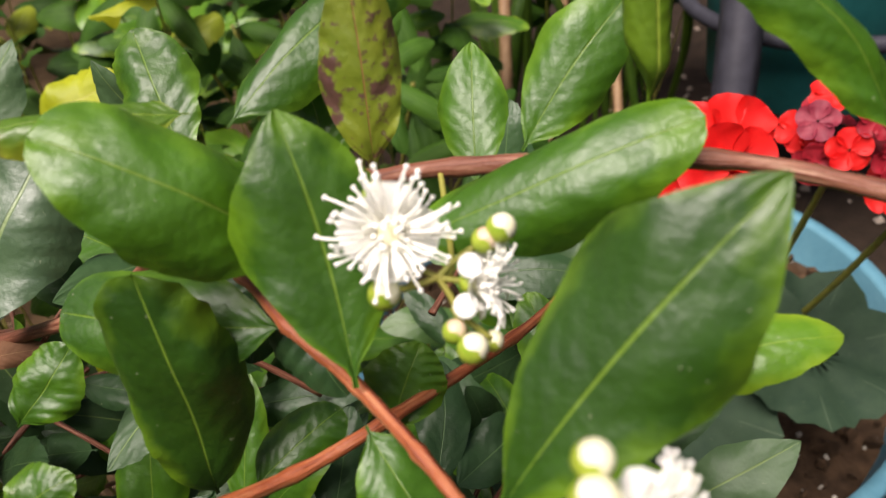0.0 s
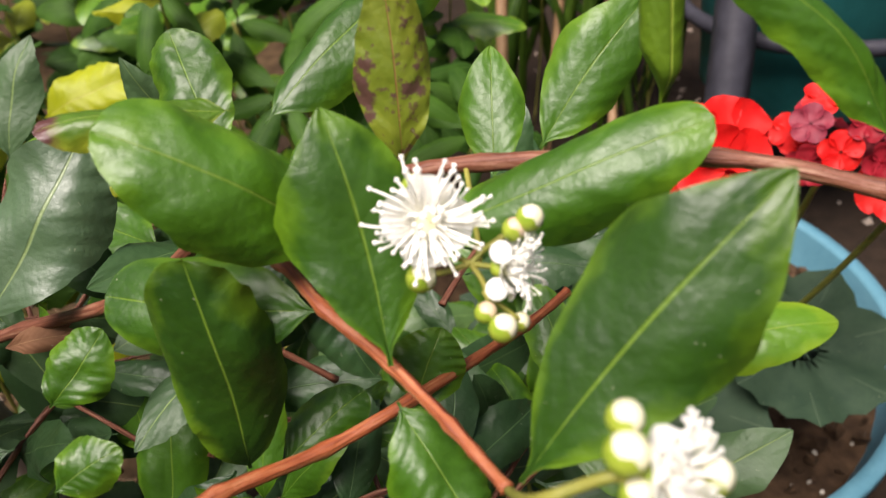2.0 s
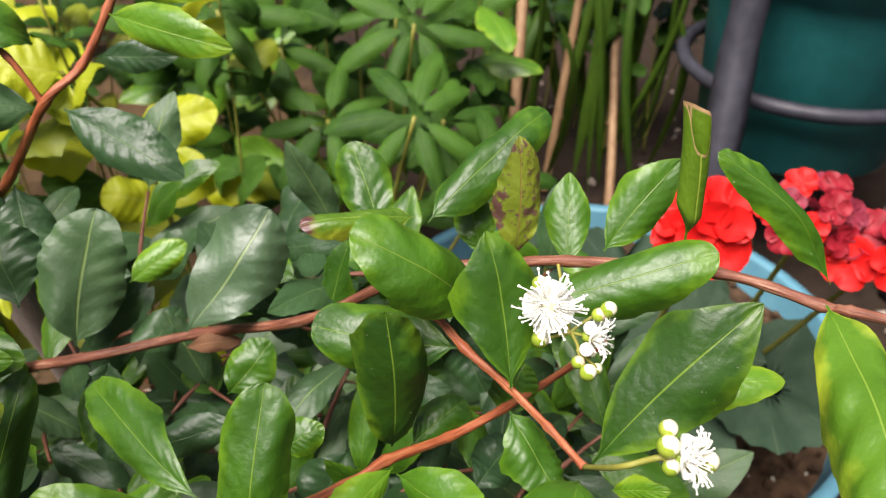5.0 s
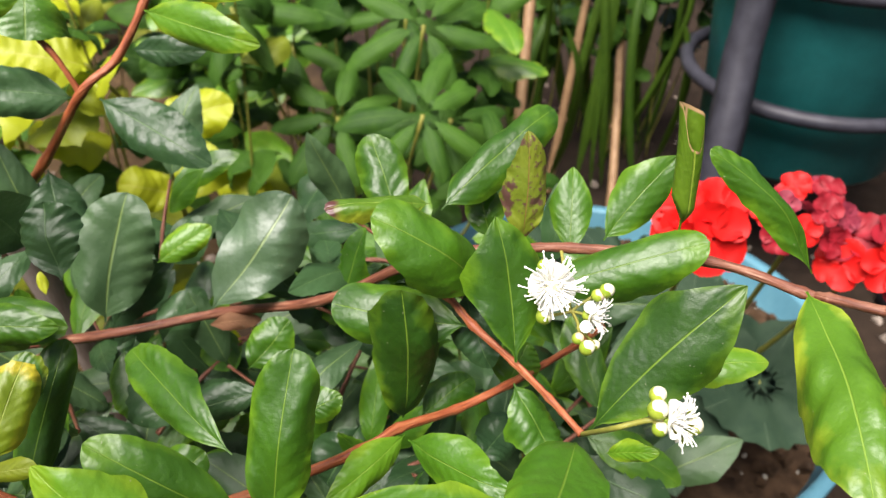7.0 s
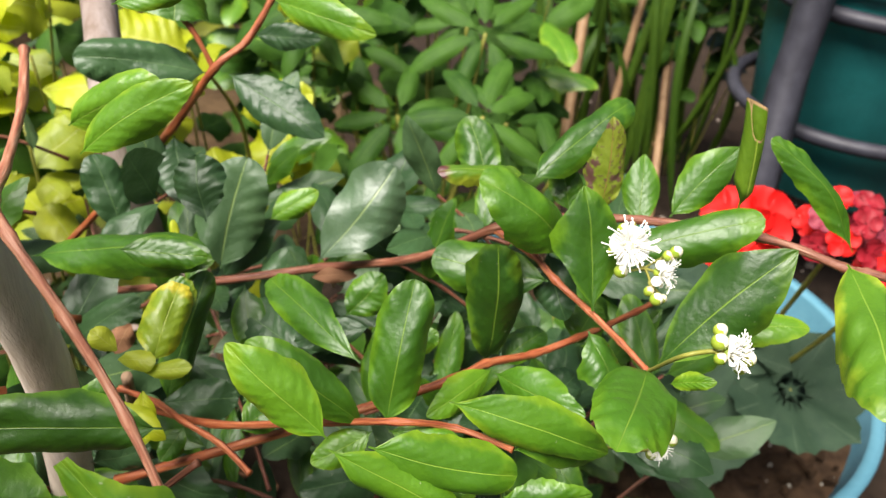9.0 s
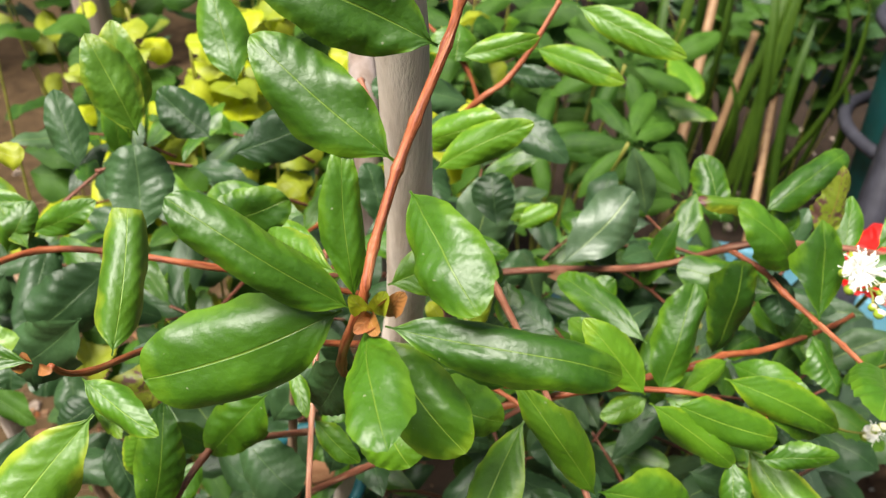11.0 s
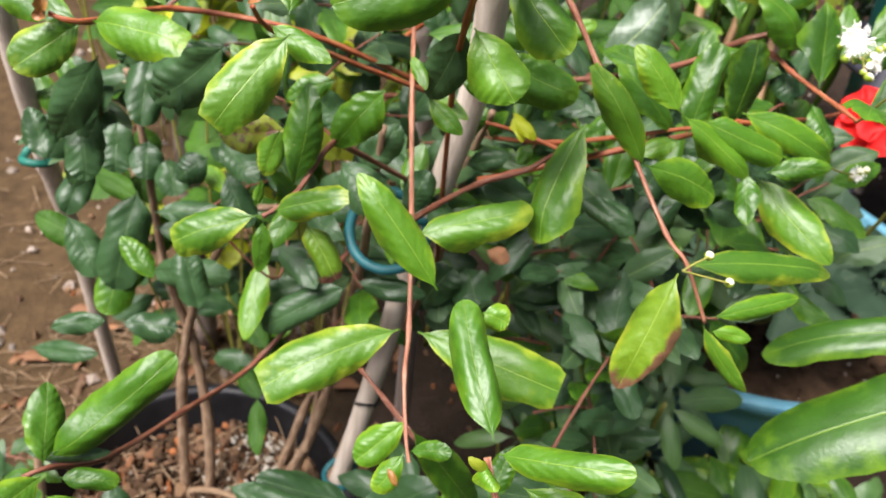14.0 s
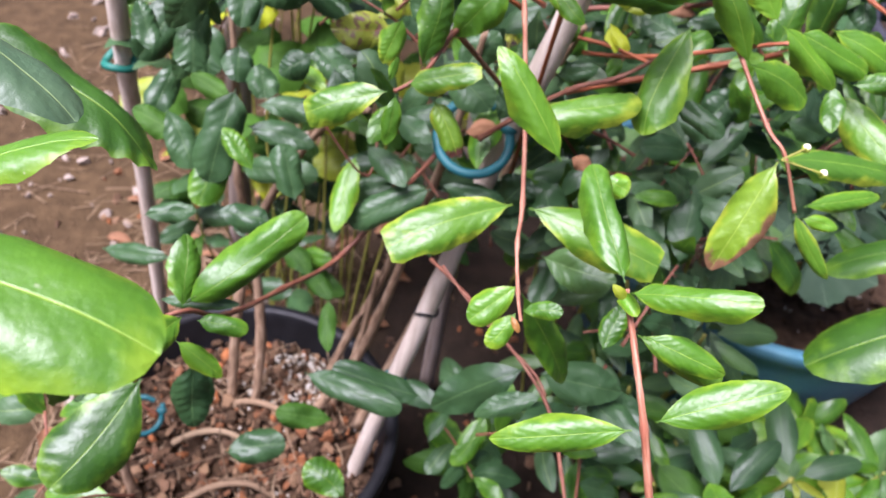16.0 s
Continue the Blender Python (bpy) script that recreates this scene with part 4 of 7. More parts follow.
# large toothed leaves of a neighbouring plant
near_plant = plant("broad_leaved_plant", "plant with long dark green finely toothed leaves", "plant")
stem = branch(near_plant, [(0.36, 0.05, 0.0), (0.33, 0.12, 0.35), (0.30, 0.18, 0.55)], 0.005, 0.003, "twig_brown", name="stem")
leaf(stem, (0.2043, 0.0676, 0.7402), (0.0545, 0.0243, 0.6456), 0.0640, (-0.2790, -0.2190, 0.9350), "deep", 6, 0.10, 0.05, ribs=11, wave=0.045)
leaf(stem, (0.1784, 0.0666, 0.7597), (0.0543, 0.0798, 0.6955), 0.0324, (-0.1450, -0.3020, 0.9420), "deep", 2, 0.12, 0.05, ribs=11, wave=0.045)

# ---- geranium ----
geranium = thing("geranium", "red geranium with scalloped grey-green leaves in the blue pot", "geranium")


def floret(parent, at, r, face, mat, rng, n=5):
    face = Vector(face).normalized()
    a = face.orthogonal().normalized()
    b = face.cross(a)
    turn = rng.uniform(0, 6.28)
    for k in range(n):
        q = turn + 6.283 * k / n
        d = math.cos(q) * a + math.sin(q) * b
        bm = bmesh.new()
        blade(bm, Vector(at) + d * r * 0.05, Vector(at) + d * r + face * r * rng.uniform(-0.1, 0.2), r * 0.95, face, 3, -0.1, -0.05, 0.05, 2, 0.0, 0.1, 0.0, 6, 9, seed=rng.randint(0, 9999))
        part("petal", bm, mat, parent)


def flower_head(root, at, r, n, mats, seed, size=0.019):
    rng = random.Random(seed)
    stem = branch(geranium, [root, ((root[0] + at[0]) / 2 + 0.02, (root[1] + at[1]) / 2, (root[2] + at[2]) / 2), at], 0.003, 0.0025, "twig_green", "green flower stalk", name="stalk")
    for k in range(n):
        z = 1 - 1.5 * (k + 0.5) / n
        q = k * 2.39996
        d = Vector((math.sqrt(max(0, 1 - z * z)) * math.cos(q), math.sqrt(max(0, 1 - z * z)) * math.sin(q), z))
        floret(stem, Vector(at) + d * r, size * rng.uniform(0.85, 1.1), 0.6 * d + Vector((0, -0.6, 0.4)), rng.choice(mats), rng)
    return stem


flower_head((0.21, 0.72, 0.215), (0.228, 0.475, 0.705), 0.022, 5, ["red"], 41, 0.030)
flower_head((0.30, 0.72, 0.215), (0.325, 0.505, 0.695), 0.032, 15, ["crimson", "crimson", "maroon", "maroon", "red"], 42, 0.0150)
flower_head((0.33, 0.72, 0.215), (0.372, 0.475, 0.675), 0.026, 7, ["red", "red", "crimson"], 43, 0.026)


def scalloped(parent, at, r, face, seed):
    rng = random.Random(seed)
    face = Vector(face).normalized()
    a = face.orthogonal().normalized()
    b = face.cross(a)
    bm = bmesh.new()
    uvl = bm.loops.layers.uv.verify()
    n, m = 42, 5
    turn = rng.uniform(0, 6.28)
    rings = []
    for i in range(m + 1):
        ring = []
        for k in range(n):
            q = 6.283 * k / n
            rr = r * (i / m) * (1 + (0.055 * math.cos(7 * q) + 0.03 * math.cos(21 * q)) * (i / m)) * (1 - 0.75 * math.exp(-((q if q < 3.14 else q - 6.283) * 4.0) ** 2) * (i / m))
            up = r * (0.10 * math.cos(7 * q) * (i / m) ** 2 + 0.14 * (i / m) ** 2)
            ring.append(bm.verts.new(Vector(at) + rr * (math.cos(q + turn) * a + math.sin(q + turn) * b) + face * (up + 0.0001)))
        rings.append(ring)
    bmesh.ops.delete(bm, geom=rings[0], context="VERTS")
    heart = bm.verts.new(Vector(at) + face * 0.0001)
    for i in range(m):
        for k in range(n):
            if i == 0:
                f = bm.faces.new((heart, rings[1][k], rings[1][(k + 1) % n]))
                for lp, y in zip(f.loops, (0.0, 1 / m, 1 / m)):
                    lp[uvl].uv = (0.7, 0.3 + 0.7 * y)
                continue
            f = bm.faces.new((rings[i][k], rings[i][(k + 1) % n], rings[i + 1][(k + 1) % n], rings[i + 1][k]))
            for lp, (x, y) in zip(f.loops, ((k, i), (k + 1, i), (k + 1, i + 1), (k, i + 1))):
                lp[uvl].uv = (0.5 + 0.45 * max(abs(math.sin(3.5 * 6.283 * x / n)), 0.8 - 0.3 * y), 0.3 + 0.7 * y / m)
    return part("leaf", bm, ["grey_leaf"], parent, "scalloped grey-green leaf")


rng = random.Random(44)
for k, (x, y, z, r) in enumerate([(0.372, 0.565, 0.435, 0.080), (0.252, 0.545, 0.40, 0.082), (0.30, 0.62, 0.45, 0.075), (0.19, 0.60, 0.43, 0.07), (0.15, 0.53, 0.40, 0.06), (0.11, 0.62, 0.44, 0.06), (0.24, 0.72, 0.46, 0.07), (0.15, 0.74, 0.47, 0.07), (0.33, 0.70, 0.40, 0.07)]):
    stem = branch(geranium, [(0.24 + 0.1 * rng.uniform(-1, 1), 0.72, 0.215), (0.6 * x + 0.1, 0.6 * y + 0.27, z - 0.10), (x, y, z)], 0.003, 0.002, "twig_green", name="stalk")
    scalloped(stem, (x, y, z), r, (rng.uniform(-0.25, 0.25), -0.45 + rng.uniform(-0.2, 0.2), 0.85), 60 + k)


# ---- the shrub: woody stems, red-brown twigs, glossy leaves, white flowers ----
shrub = thing("shrub", "glossy evergreen shrub with red-brown twigs and white flowers", "shrub")

main_twig = branch(shrub, [(-0.2867, 0.2955, 0.7251), (-0.1657, 0.2573, 0.7797), (-0.0964, 0.2607, 0.7955), (-0.0374, 0.2332, 0.8291), (0.0034, 0.2148, 0.8654), (0.0255, 0.2149, 0.8734), (0.0505, 0.2137, 0.8763), (0.0710, 0.2112, 0.8791), (0.1238, 0.2013, 0.8813), (0.1553, 0.1856, 0.8795), (0.1618, 0.1800, 0.8819), (0.1786, 0.1714, 0.8833)], 0.0025, 0.0018, "twig_brown", "red-brown flowering twig")
side_twig = branch(shrub, [(0.0029, 0.2143, 0.8648), (0.0213, 0.1986, 0.8633), (0.0322, 0.1858, 0.8592), (0.0476, 0.1704, 0.8549), (0.0598, 0.1544, 0.8531), (0.0700, 0.1395, 0.8513)], 0.0018, 0.0013, "twig_red", "orange-brown side twig")
low_twig = branch(shrub, [(-0.1664, 0.1227, 0.7650), (-0.0651, 0.1396, 0.8039), (-0.0106, 0.1515, 0.8240), (0.0037, 0.1608, 0.8267), (0.0260, 0.1765, 0.8204), (0.0482, 0.1901, 0.8214), (0.0817, 0.2212, 0.8155), (0.0960, 0.2336, 0.8167)], 0.0024, 0.0014, "twig_red")
node_twig = branch(shrub, [(-0.1606, 0.1511, 0.7861), (-0.1170, 0.1313, 0.8022), (-0.0686, 0.1174, 0.8254), (-0.0303, 0.1056, 0.8449), (-0.0070, 0.1108, 0.8385), (0.0157, 0.1006, 0.8409)], 0.0018, 0.0012, "twig_red")
upper_twig = branch(shrub, [(-0.3236, 0.3622, 0.7152), (-0.2600, 0.3423, 0.7824), (-0.2044, 0.3290, 0.8437), (-0.1679, 0.3206, 0.8901), (-0.1501, 0.3314, 0.9042), (-0.1355, 0.3426, 0.9274), (-0.1216, 0.3580, 0.9561)], 0.0028, 0.0018, "twig_red")
fork_twig = branch(shrub, [(-0.1679, 0.3202, 0.8896), (-0.1798, 0.3243, 0.9122), (-0.2006, 0.3303, 0.9292), (-0.2239, 0.3368, 0.9468)], 0.0016, 0.0012, "twig_red")
leaf(main_twig, (0.0380, 0.1980, 0.8690), (-0.0055, 0.1890, 0.9080), 0.0285, (0.250, -0.600, 0.750), "green", 6, 0.16, 0.15, wave=0.05, ribs=5, hook=0.02)
leaf(side_twig, (0.0479, 0.1677, 0.8577), (0.0395, 0.1905, 0.9075), 0.0335, (0.250, -0.760, 0.560), "green", 7, 0.13, 0.02, wave=0.04, ribs=5, curve=0.03)
leaf(main_twig, (0.0560, 0.1980, 0.8683), (0.1186, 0.1940, 0.8969), 0.0230, (-0.180, -0.540, 0.820), "green", 6, 0.20, 0.04, wave=0.04, ribs=6, curve=0.02)
leaf(side_twig, (0.0722, 0.1395, 0.8530), (0.1168, 0.1517, 0.9095), 0.0345, (-0.418, -0.700, 0.580), "deep", 7, 0.12, 0.03, wave=0.04, ribs=4, curve=-0.02)
leaf(main_twig, (0.0520, 0.2161, 0.8762), (0.0521, 0.2257, 0.9235), 0.0193, (0.184, -0.963, 0.195), "spotted", 1, 0.16, 0.05, "yellow-green leaf with purple-brown blotches")
leaf(main_twig, (0.0187, 0.2242, 0.8878), (0.0666, 0.2662, 0.9156), 0.0219, (-0.004, -0.549, 0.836), "green", 2, 0.2, 0.05)
leaf(main_twig, (-0.0001, 0.2380, 0.8682), (-0.0152, 0.2699, 0.8975), 0.0256, (0.035, -0.667, 0.745), "green", 0, 0.12, 0.04)
leaf(main_twig, (0.0145, 0.2154, 0.8963), (-0.0247, 0.2014, 0.9035), 0.0115, (0.188, -0.345, 0.920), "brown_tip", 2, 0.30, 0.05, "curled leaf with a browned tip")
leaf(main_twig, (0.0751, 0.2329, 0.8596), (0.0772, 0.2609, 0.8880), 0.0225, (-0.141, -0.713, 0.686), "green", 4, 0.12, 0.03, wave=0.02, ribs=4)
leaf(main_twig, (0.0867, 0.2231, 0.8746), (0.1161, 0.2397, 0.9064), 0.0255, (-0.068, -0.820, 0.570), "green", 4, 0.14, 0.04, wave=0.035, ribs=4)
rolled_leaf(main_twig, (0.1129, 0.2112, 0.8878), (0.1098, 0.2178, 0.9391), 0.0050, (0.1930, -0.5220, 0.8310))
leaf(main_twig, (0.1600, 0.1915, 0.8840), (0.1152, 0.2021, 0.9309), 0.0138, (-0.10, -0.48, 0.87), "green", 6, 0.20, 0.05, wave=0.17, ribs=7, curve=0.05)
leaf(main_twig, (0.1511, 0.1765, 0.8871), (0.1386, 0.0894, 0.8866), 0.0275, (-0.300, -0.020, 0.950), "edged", 6, 0.24, 0.06, ribs=6, wave=0.11)
leaf(low_twig, (0.0039, 0.1813, 0.8086), (0.0050, 0.1826, 0.8774), 0.0285, (0.228, -0.974, 0.014), "deep", 6, 0.16, 0.05)
leaf(side_twig, (0.0303, 0.1908, 0.8543), (-0.0262, 0.2004, 0.8568), 0.0267, (-0.092, -0.723, 0.684), "green", 6, 0.14, 0.04, wave=0.03, ribs=4)
leaf(side_twig, (0.0483, 0.1671, 0.8470), (0.0651, 0.1449, 0.8251), 0.0227, (0.344, -0.515, 0.785), "green", 1, 0.14, 0.04)
leaf(side_twig, (0.0748, 0.1245, 0.8600), (0.0885, 0.1160, 0.8713), 0.0087, (-0.679, -0.656, 0.329), "fresh", 1, 0.12, 0.05)
leaf(side_twig, (0.0640, 0.1220, 0.8686), (0.0448, 0.0680, 0.8886), 0.0330, (0.180, 0.284, 0.942), "green", 3, 0.12, 0.06)
leaf(low_twig, (0.1109, 0.1791, 0.8437), (0.1482, 0.1785, 0.8503), 0.0193, (-0.170, -0.351, 0.921), "fresh", 1, 0.14, 0.05)
leaf(low_twig, (0.0062, 0.1586, 0.8258), (-0.0193, 0.1265, 0.8264), 0.0173, (0.561, -0.434, 0.705), "fresh", 1, 0.16, 0.05)
leaf(low_twig, (0.0075, 0.1549, 0.8271), (0.0438, 0.1239, 0.8380), 0.0237, (-0.627, -0.533, 0.568), "green", 1, 0.12, 0.05)
leaf(node_twig, (-0.0352, 0.1115, 0.8350), (-0.0277, 0.1409, 0.8879), 0.0247, (0.100, -0.875, 0.473), "green", 2, 0.14, 0.05)
leaf(node_twig, (-0.0439, 0.1124, 0.8332), (-0.0878, 0.1113, 0.8746), 0.0241, (0.533, -0.647, 0.546), "green", 0, 0.14, 0.06)
leaf(node_twig, (-0.0471, 0.1202, 0.8606), (-0.0964, 0.1651, 0.8635), 0.0211, (-0.379, -0.469, 0.798), "green", 0, 0.12, 0.05)
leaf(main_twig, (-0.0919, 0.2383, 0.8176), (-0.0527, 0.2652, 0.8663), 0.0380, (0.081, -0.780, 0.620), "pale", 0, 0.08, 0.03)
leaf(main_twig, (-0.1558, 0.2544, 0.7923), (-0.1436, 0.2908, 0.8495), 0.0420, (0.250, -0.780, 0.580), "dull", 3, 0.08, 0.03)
leaf(upper_twig, (-0.2048, 0.3304, 0.8371), (-0.1895, 0.2969, 0.8084), 0.0322, (0.311, -0.533, 0.787), "dark", 1, 0.1, 0.03)
leaf(main_twig, (-0.2289, 0.2022, 0.8328), (-0.1291, 0.1806, 0.8600), 0.0252, (-0.327, -0.499, 0.803), "green", 2, 0.2, 0.05)
leaf(node_twig, (-0.1391, 0.1323, 0.8371), (-0.1341, 0.1609, 0.8588), 0.0191, (0.430, -0.591, 0.682), "yellow_tip", 2, 0.16, 0.05, "leaf with a yellowed tip", blunt=0.6)
leaf(node_twig, (-0.1457, 0.1462, 0.7974), (-0.1310, 0.1841, 0.8481), 0.0197, (0.428, -0.779, 0.459), "green", 2, 0.2, 0.04)
leaf(node_twig, (-0.1458, 0.1422, 0.8004), (-0.1126, 0.1529, 0.7972), 0.0210, (0.269, -0.611, 0.745), "dark", 0, 0.1, 0.04)
leaf(node_twig, (-0.1018, 0.1237, 0.8078), (-0.0849, 0.1415, 0.8146), 0.0209, (0.300, -0.576, 0.761), "green", 1, 0.12, 0.05)
leaf(node_twig, (0.0157, 0.1006, 0.8409), (0.0550, 0.1244, 0.8217), 0.0189, (0.580, -0.372, 0.725), "green", 0, 0.12, 0.05)
leaf(node_twig, (-0.0337, 0.1086, 0.8362), (0.0020, 0.0969, 0.8363), 0.0192, (-0.173, -0.520, 0.836), "fresh", 1, 0.14, 0.05)
leaf(node_twig, (-0.0407, 0.1113, 0.8316), (-0.0640, 0.0987, 0.8236), 0.0166, (0.080, -0.635, 0.768), "fresh", 1, 0.14, 0.05)
leaf(low_twig, (-0.0353, 0.1644, 0.8274), (-0.0192, 0.1700, 0.8347), 0.0170, (-0.032, -0.751, 0.660), "green", 1, 0.12, 0.05)
leaf(low_twig, (0.0112, 0.1856, 0.8045), (0.0338, 0.2039, 0.8119), 0.0188, (0.183, -0.552, 0.814), "green", 3, 0.12, 0.05)
leaf(side_twig, (0.0479, 0.1932, 0.8139), (0.0576, 0.2062, 0.8312), 0.0252, (0.016, -0.803, 0.596), "green", 1, 0.12, 0.04)
leaf(upper_twig, (-0.1585, 0.3191, 0.8879), (-0.0983, 0.2918, 0.8664), 0.0290, (-0.105, -0.747, 0.656), "dark", 1, 0.1, 0.04)
leaf(upper_twig, (-0.1334, 0.3384, 0.9274), (-0.0705, 0.3072, 0.9227), 0.0250, (-0.403, -0.859, 0.316), "fresh", 1, 0.14, 0.06, wave=0.035)
leaf(fork_twig, (-0.1892, 0.3378, 0.9390), (-0.1857, 0.3171, 0.9194), 0.0445, (0.412, -0.589, 0.695), "green", 0, 0.14, 0.06, wave=0.035)
leaf(upper_twig, (-0.1549, 0.3630, 0.8965), (-0.1124, 0.3539, 0.9000), 0.0180, (-0.223, -0.903, 0.368), "dark", 1, 0.1, 0.04)
leaf(upper_twig, (-0.1751, 0.3278, 0.8832), (-0.2422, 0.3018, 0.9003), 0.0275, (0.420, -0.732, 0.537), "dark", 2, 0.14, 0.05, "dark leaf with a torn hole")
leaf(fork_twig, (-0.1852, 0.1906, 0.9168), (-0.1396, 0.1900, 0.9400), 0.0205, (-0.097, -0.982, 0.164), "fresh", 2, 0.2, 0.05)
leader = branch(shrub, [(-0.1437, 0.0444, 1.0685), (-0.1443, 0.0346, 1.0516), (-0.1464, 0.0283, 1.0398), (-0.1523, 0.0156, 1.0200), (-0.1555, 0.0073, 1.0075), (-0.1588, -0.0070, 0.9885), (-0.1596, -0.0180, 0.9751), (-0.1717, -0.0013, 0.9307), (-0.1828, 0.0571, 0.8500), (-0.1961, 0.1770, 0.6167)], 0.0016, 0.0017, "twig_red", "red-brown leading shoot")
leaf(leader, (-0.1570, 0.0094, 1.0090), (-0.2033, 0.0164, 1.0402), 0.0286, (0.199, -0.851, 0.487), "green", 1, 0.12, 0.06)
leaf(leader, (-0.1495, 0.0314, 1.0380), (-0.2022, 0.0180, 1.0593), 0.0313, (0.345, -0.893, 0.289), "green", 1, 0.12, 0.06)
leaf(leader, (-0.1511, 0.0025, 1.0042), (-0.1238, -0.0369, 0.9944), 0.0251, (-0.457, -0.498, 0.737), "green", 0, 0.14, 0.07)
leaf(leader, (-0.1645, -0.0080, 0.9667), (-0.1729, 0.0075, 1.0147), 0.0160, (0.460, -0.819, 0.345), "green", 1, 0.14, 0.05)
leaf(leader, (-0.1629, -0.0157, 0.9695), (-0.2140, -0.0244, 1.0065), 0.0187, (0.490, -0.707, 0.510), "green", 2, 0.22, 0.07, ribs=8, wave=0.11)
leaf(leader, (-0.1680, -0.0105, 0.9639), (-0.2270, -0.0353, 0.9416), 0.0351, (0.193, -0.870, 0.455), "green", 6, 0.18, 0.06, wave=0.05, ribs=5)
leaf(leader, (-0.1500, -0.0270, 0.9752), (-0.0816, -0.0305, 0.9782), 0.0175, (-0.050, -0.580, 0.815), "green", 6, 0.24, 0.09, ribs=7, hook=0.14)
leaf(leader, (-0.1559, -0.0251, 0.9721), (-0.1390, -0.0715, 0.9780), 0.0215, (-0.483, -0.065, 0.873), "green", 0, 0.12, 0.05)
leaf(leader, (-0.1549, -0.0184, 0.9639), (-0.1219, -0.0366, 0.9382), 0.0272, (0.121, -0.731, 0.672), "fresh", 0, 0.14, 0.06)
leaf(leader, (-0.1680, 0.0022, 0.9261), (-0.1425, -0.0173, 0.9019), 0.0320, (0.028, -0.764, 0.644), "fresh", 0, 0.14, 0.05)
leaf(leader, (-0.1734, 0.0110, 0.9222), (-0.1912, 0.0235, 0.8740), 0.0252, (-0.209, -0.962, -0.173), "dark", 1, 0.12, 0.04)
leaf(leader, (-0.1627, 0.0288, 0.9451), (-0.1323, 0.0414, 0.9564), 0.0252, (0.151, -0.836, 0.527), "fresh", 0, 0.14, 0.05)
leaf(leader, (-0.1771, 0.0125, 0.9600), (-0.2116, 0.0302, 0.9575), 0.0180, (-0.416, -0.735, 0.536), "edged", 0, 0.14, 0.04)
leaf(leader, (-0.1592, 0.0159, 0.9087), (-0.1127, 0.0224, 0.8905), 0.0276, (0.312, -0.800, 0.512), "green", 0, 0.14, 0.05)
left_shoot = branch(shrub, [(-0.1973, 0.1149, 0.8300), (-0.2571, 0.0438, 0.8819), (-0.2643, -0.0134, 0.9160), (-0.2663, -0.0274, 0.9315)], 0.0018, 0.0010, "twig_red")
back_shoot = branch(shrub, [(-0.2185, 0.2058, 0.7885), (-0.2979, 0.1373, 0.8482), (-0.3801, 0.1101, 0.8623), (-0.3881, 0.0254, 0.8839), (-0.4031, 0.0150, 0.8899)], 0.0022, 0.0014, "twig_red")
wood_shoot = branch(shrub, [(-0.1937, 0.1590, 0.7171), (-0.2385, 0.0417, 0.8227), (-0.2430, 0.0158, 0.8394), (-0.2522, -0.0196, 0.8262), (-0.2646, -0.0350, 0.8194)], 0.0020, 0.0012, "twig_brown")
leaf(left_shoot, (-0.2559, -0.0095, 0.9222), (-0.2646, 0.0305, 0.9605), 0.0196, (0.472, -0.554, 0.686), "edged", 2, 0.3, 0.04, "fresh leaf with a blunt yellowed tip", blunt=0.85)
leaf(back_shoot, (-0.2745, 0.0927, 0.9022), (-0.2312, 0.1073, 0.9223), 0.0313, (0.199, -0.945, 0.259), "green", 3, 0.12, 0.05)
leaf(left_shoot, (-0.2442, -0.0392, 0.9266), (-0.2678, -0.0744, 0.8950), 0.0296, (0.325, -0.743, 0.585), "edged", 0, 0.14, 0.06, "broad leaf with a pale yellow margin", blunt=0.75)
leaf(left_shoot, (-0.2605, -0.0214, 0.9213), (-0.2274, -0.0337, 0.9143), 0.0150, (-0.082, -0.651, 0.755), "fresh", 1, 0.2, 0.05)
leaf(left_shoot, (-0.2654, -0.0349, 0.9403), (-0.3097, -0.0362, 0.9437), 0.0132, (0.079, -0.604, 0.793), "green", 1, 0.14, 0.05)
leaf(back_shoot, (-0.3852, 0.0263, 0.8846), (-0.3243, 0.0125, 0.8870), 0.0317, (-0.187, -0.707, 0.682), "fresh", 3, 0.12, 0.05, blunt=0.7)
leaf(back_shoot, (-0.3912, 0.0247, 0.8836), (-0.4183, -0.0056, 0.8641), 0.0306, (0.485, -0.737, 0.470), "edged", 0, 0.14, 0.05)
leaf(back_shoot, (-0.3928, 0.0248, 0.8840), (-0.4477, 0.0345, 0.8921), 0.0266, (-0.013, -0.680, 0.733), "green", 0, 0.14, 0.05)
leaf(back_shoot, (-0.3855, 0.1090, 0.8619), (-0.4287, 0.1291, 0.8996), 0.0258, (0.289, -0.666, 0.688), "edged", 1, 0.12, 0.05)
leaf(back_shoot, (-0.3789, 0.1078, 0.8763), (-0.3433, 0.1156, 0.8971), 0.0196, (0.056, -0.963, 0.265), "green", 1, 0.12, 0.05)
leaf(back_shoot, (-0.3887, 0.1245, 0.8845), (-0.4275, 0.1164, 0.8813), 0.0166, (0.148, -0.881, 0.448), "fresh", 1, 0.12, 0.05)
leaf(back_shoot, (-0.3977, 0.1053, 0.8593), (-0.3887, 0.1245, 0.8845), 0.0221, (0.467, -0.775, 0.425), "green", 1, 0.12, 0.05)
leaf(back_shoot, (-0.3423, 0.1470, 0.8541), (-0.3542, 0.1767, 0.8984), 0.0410, (0.360, -0.728, 0.583), "dark", 0, 0.1, 0.04)
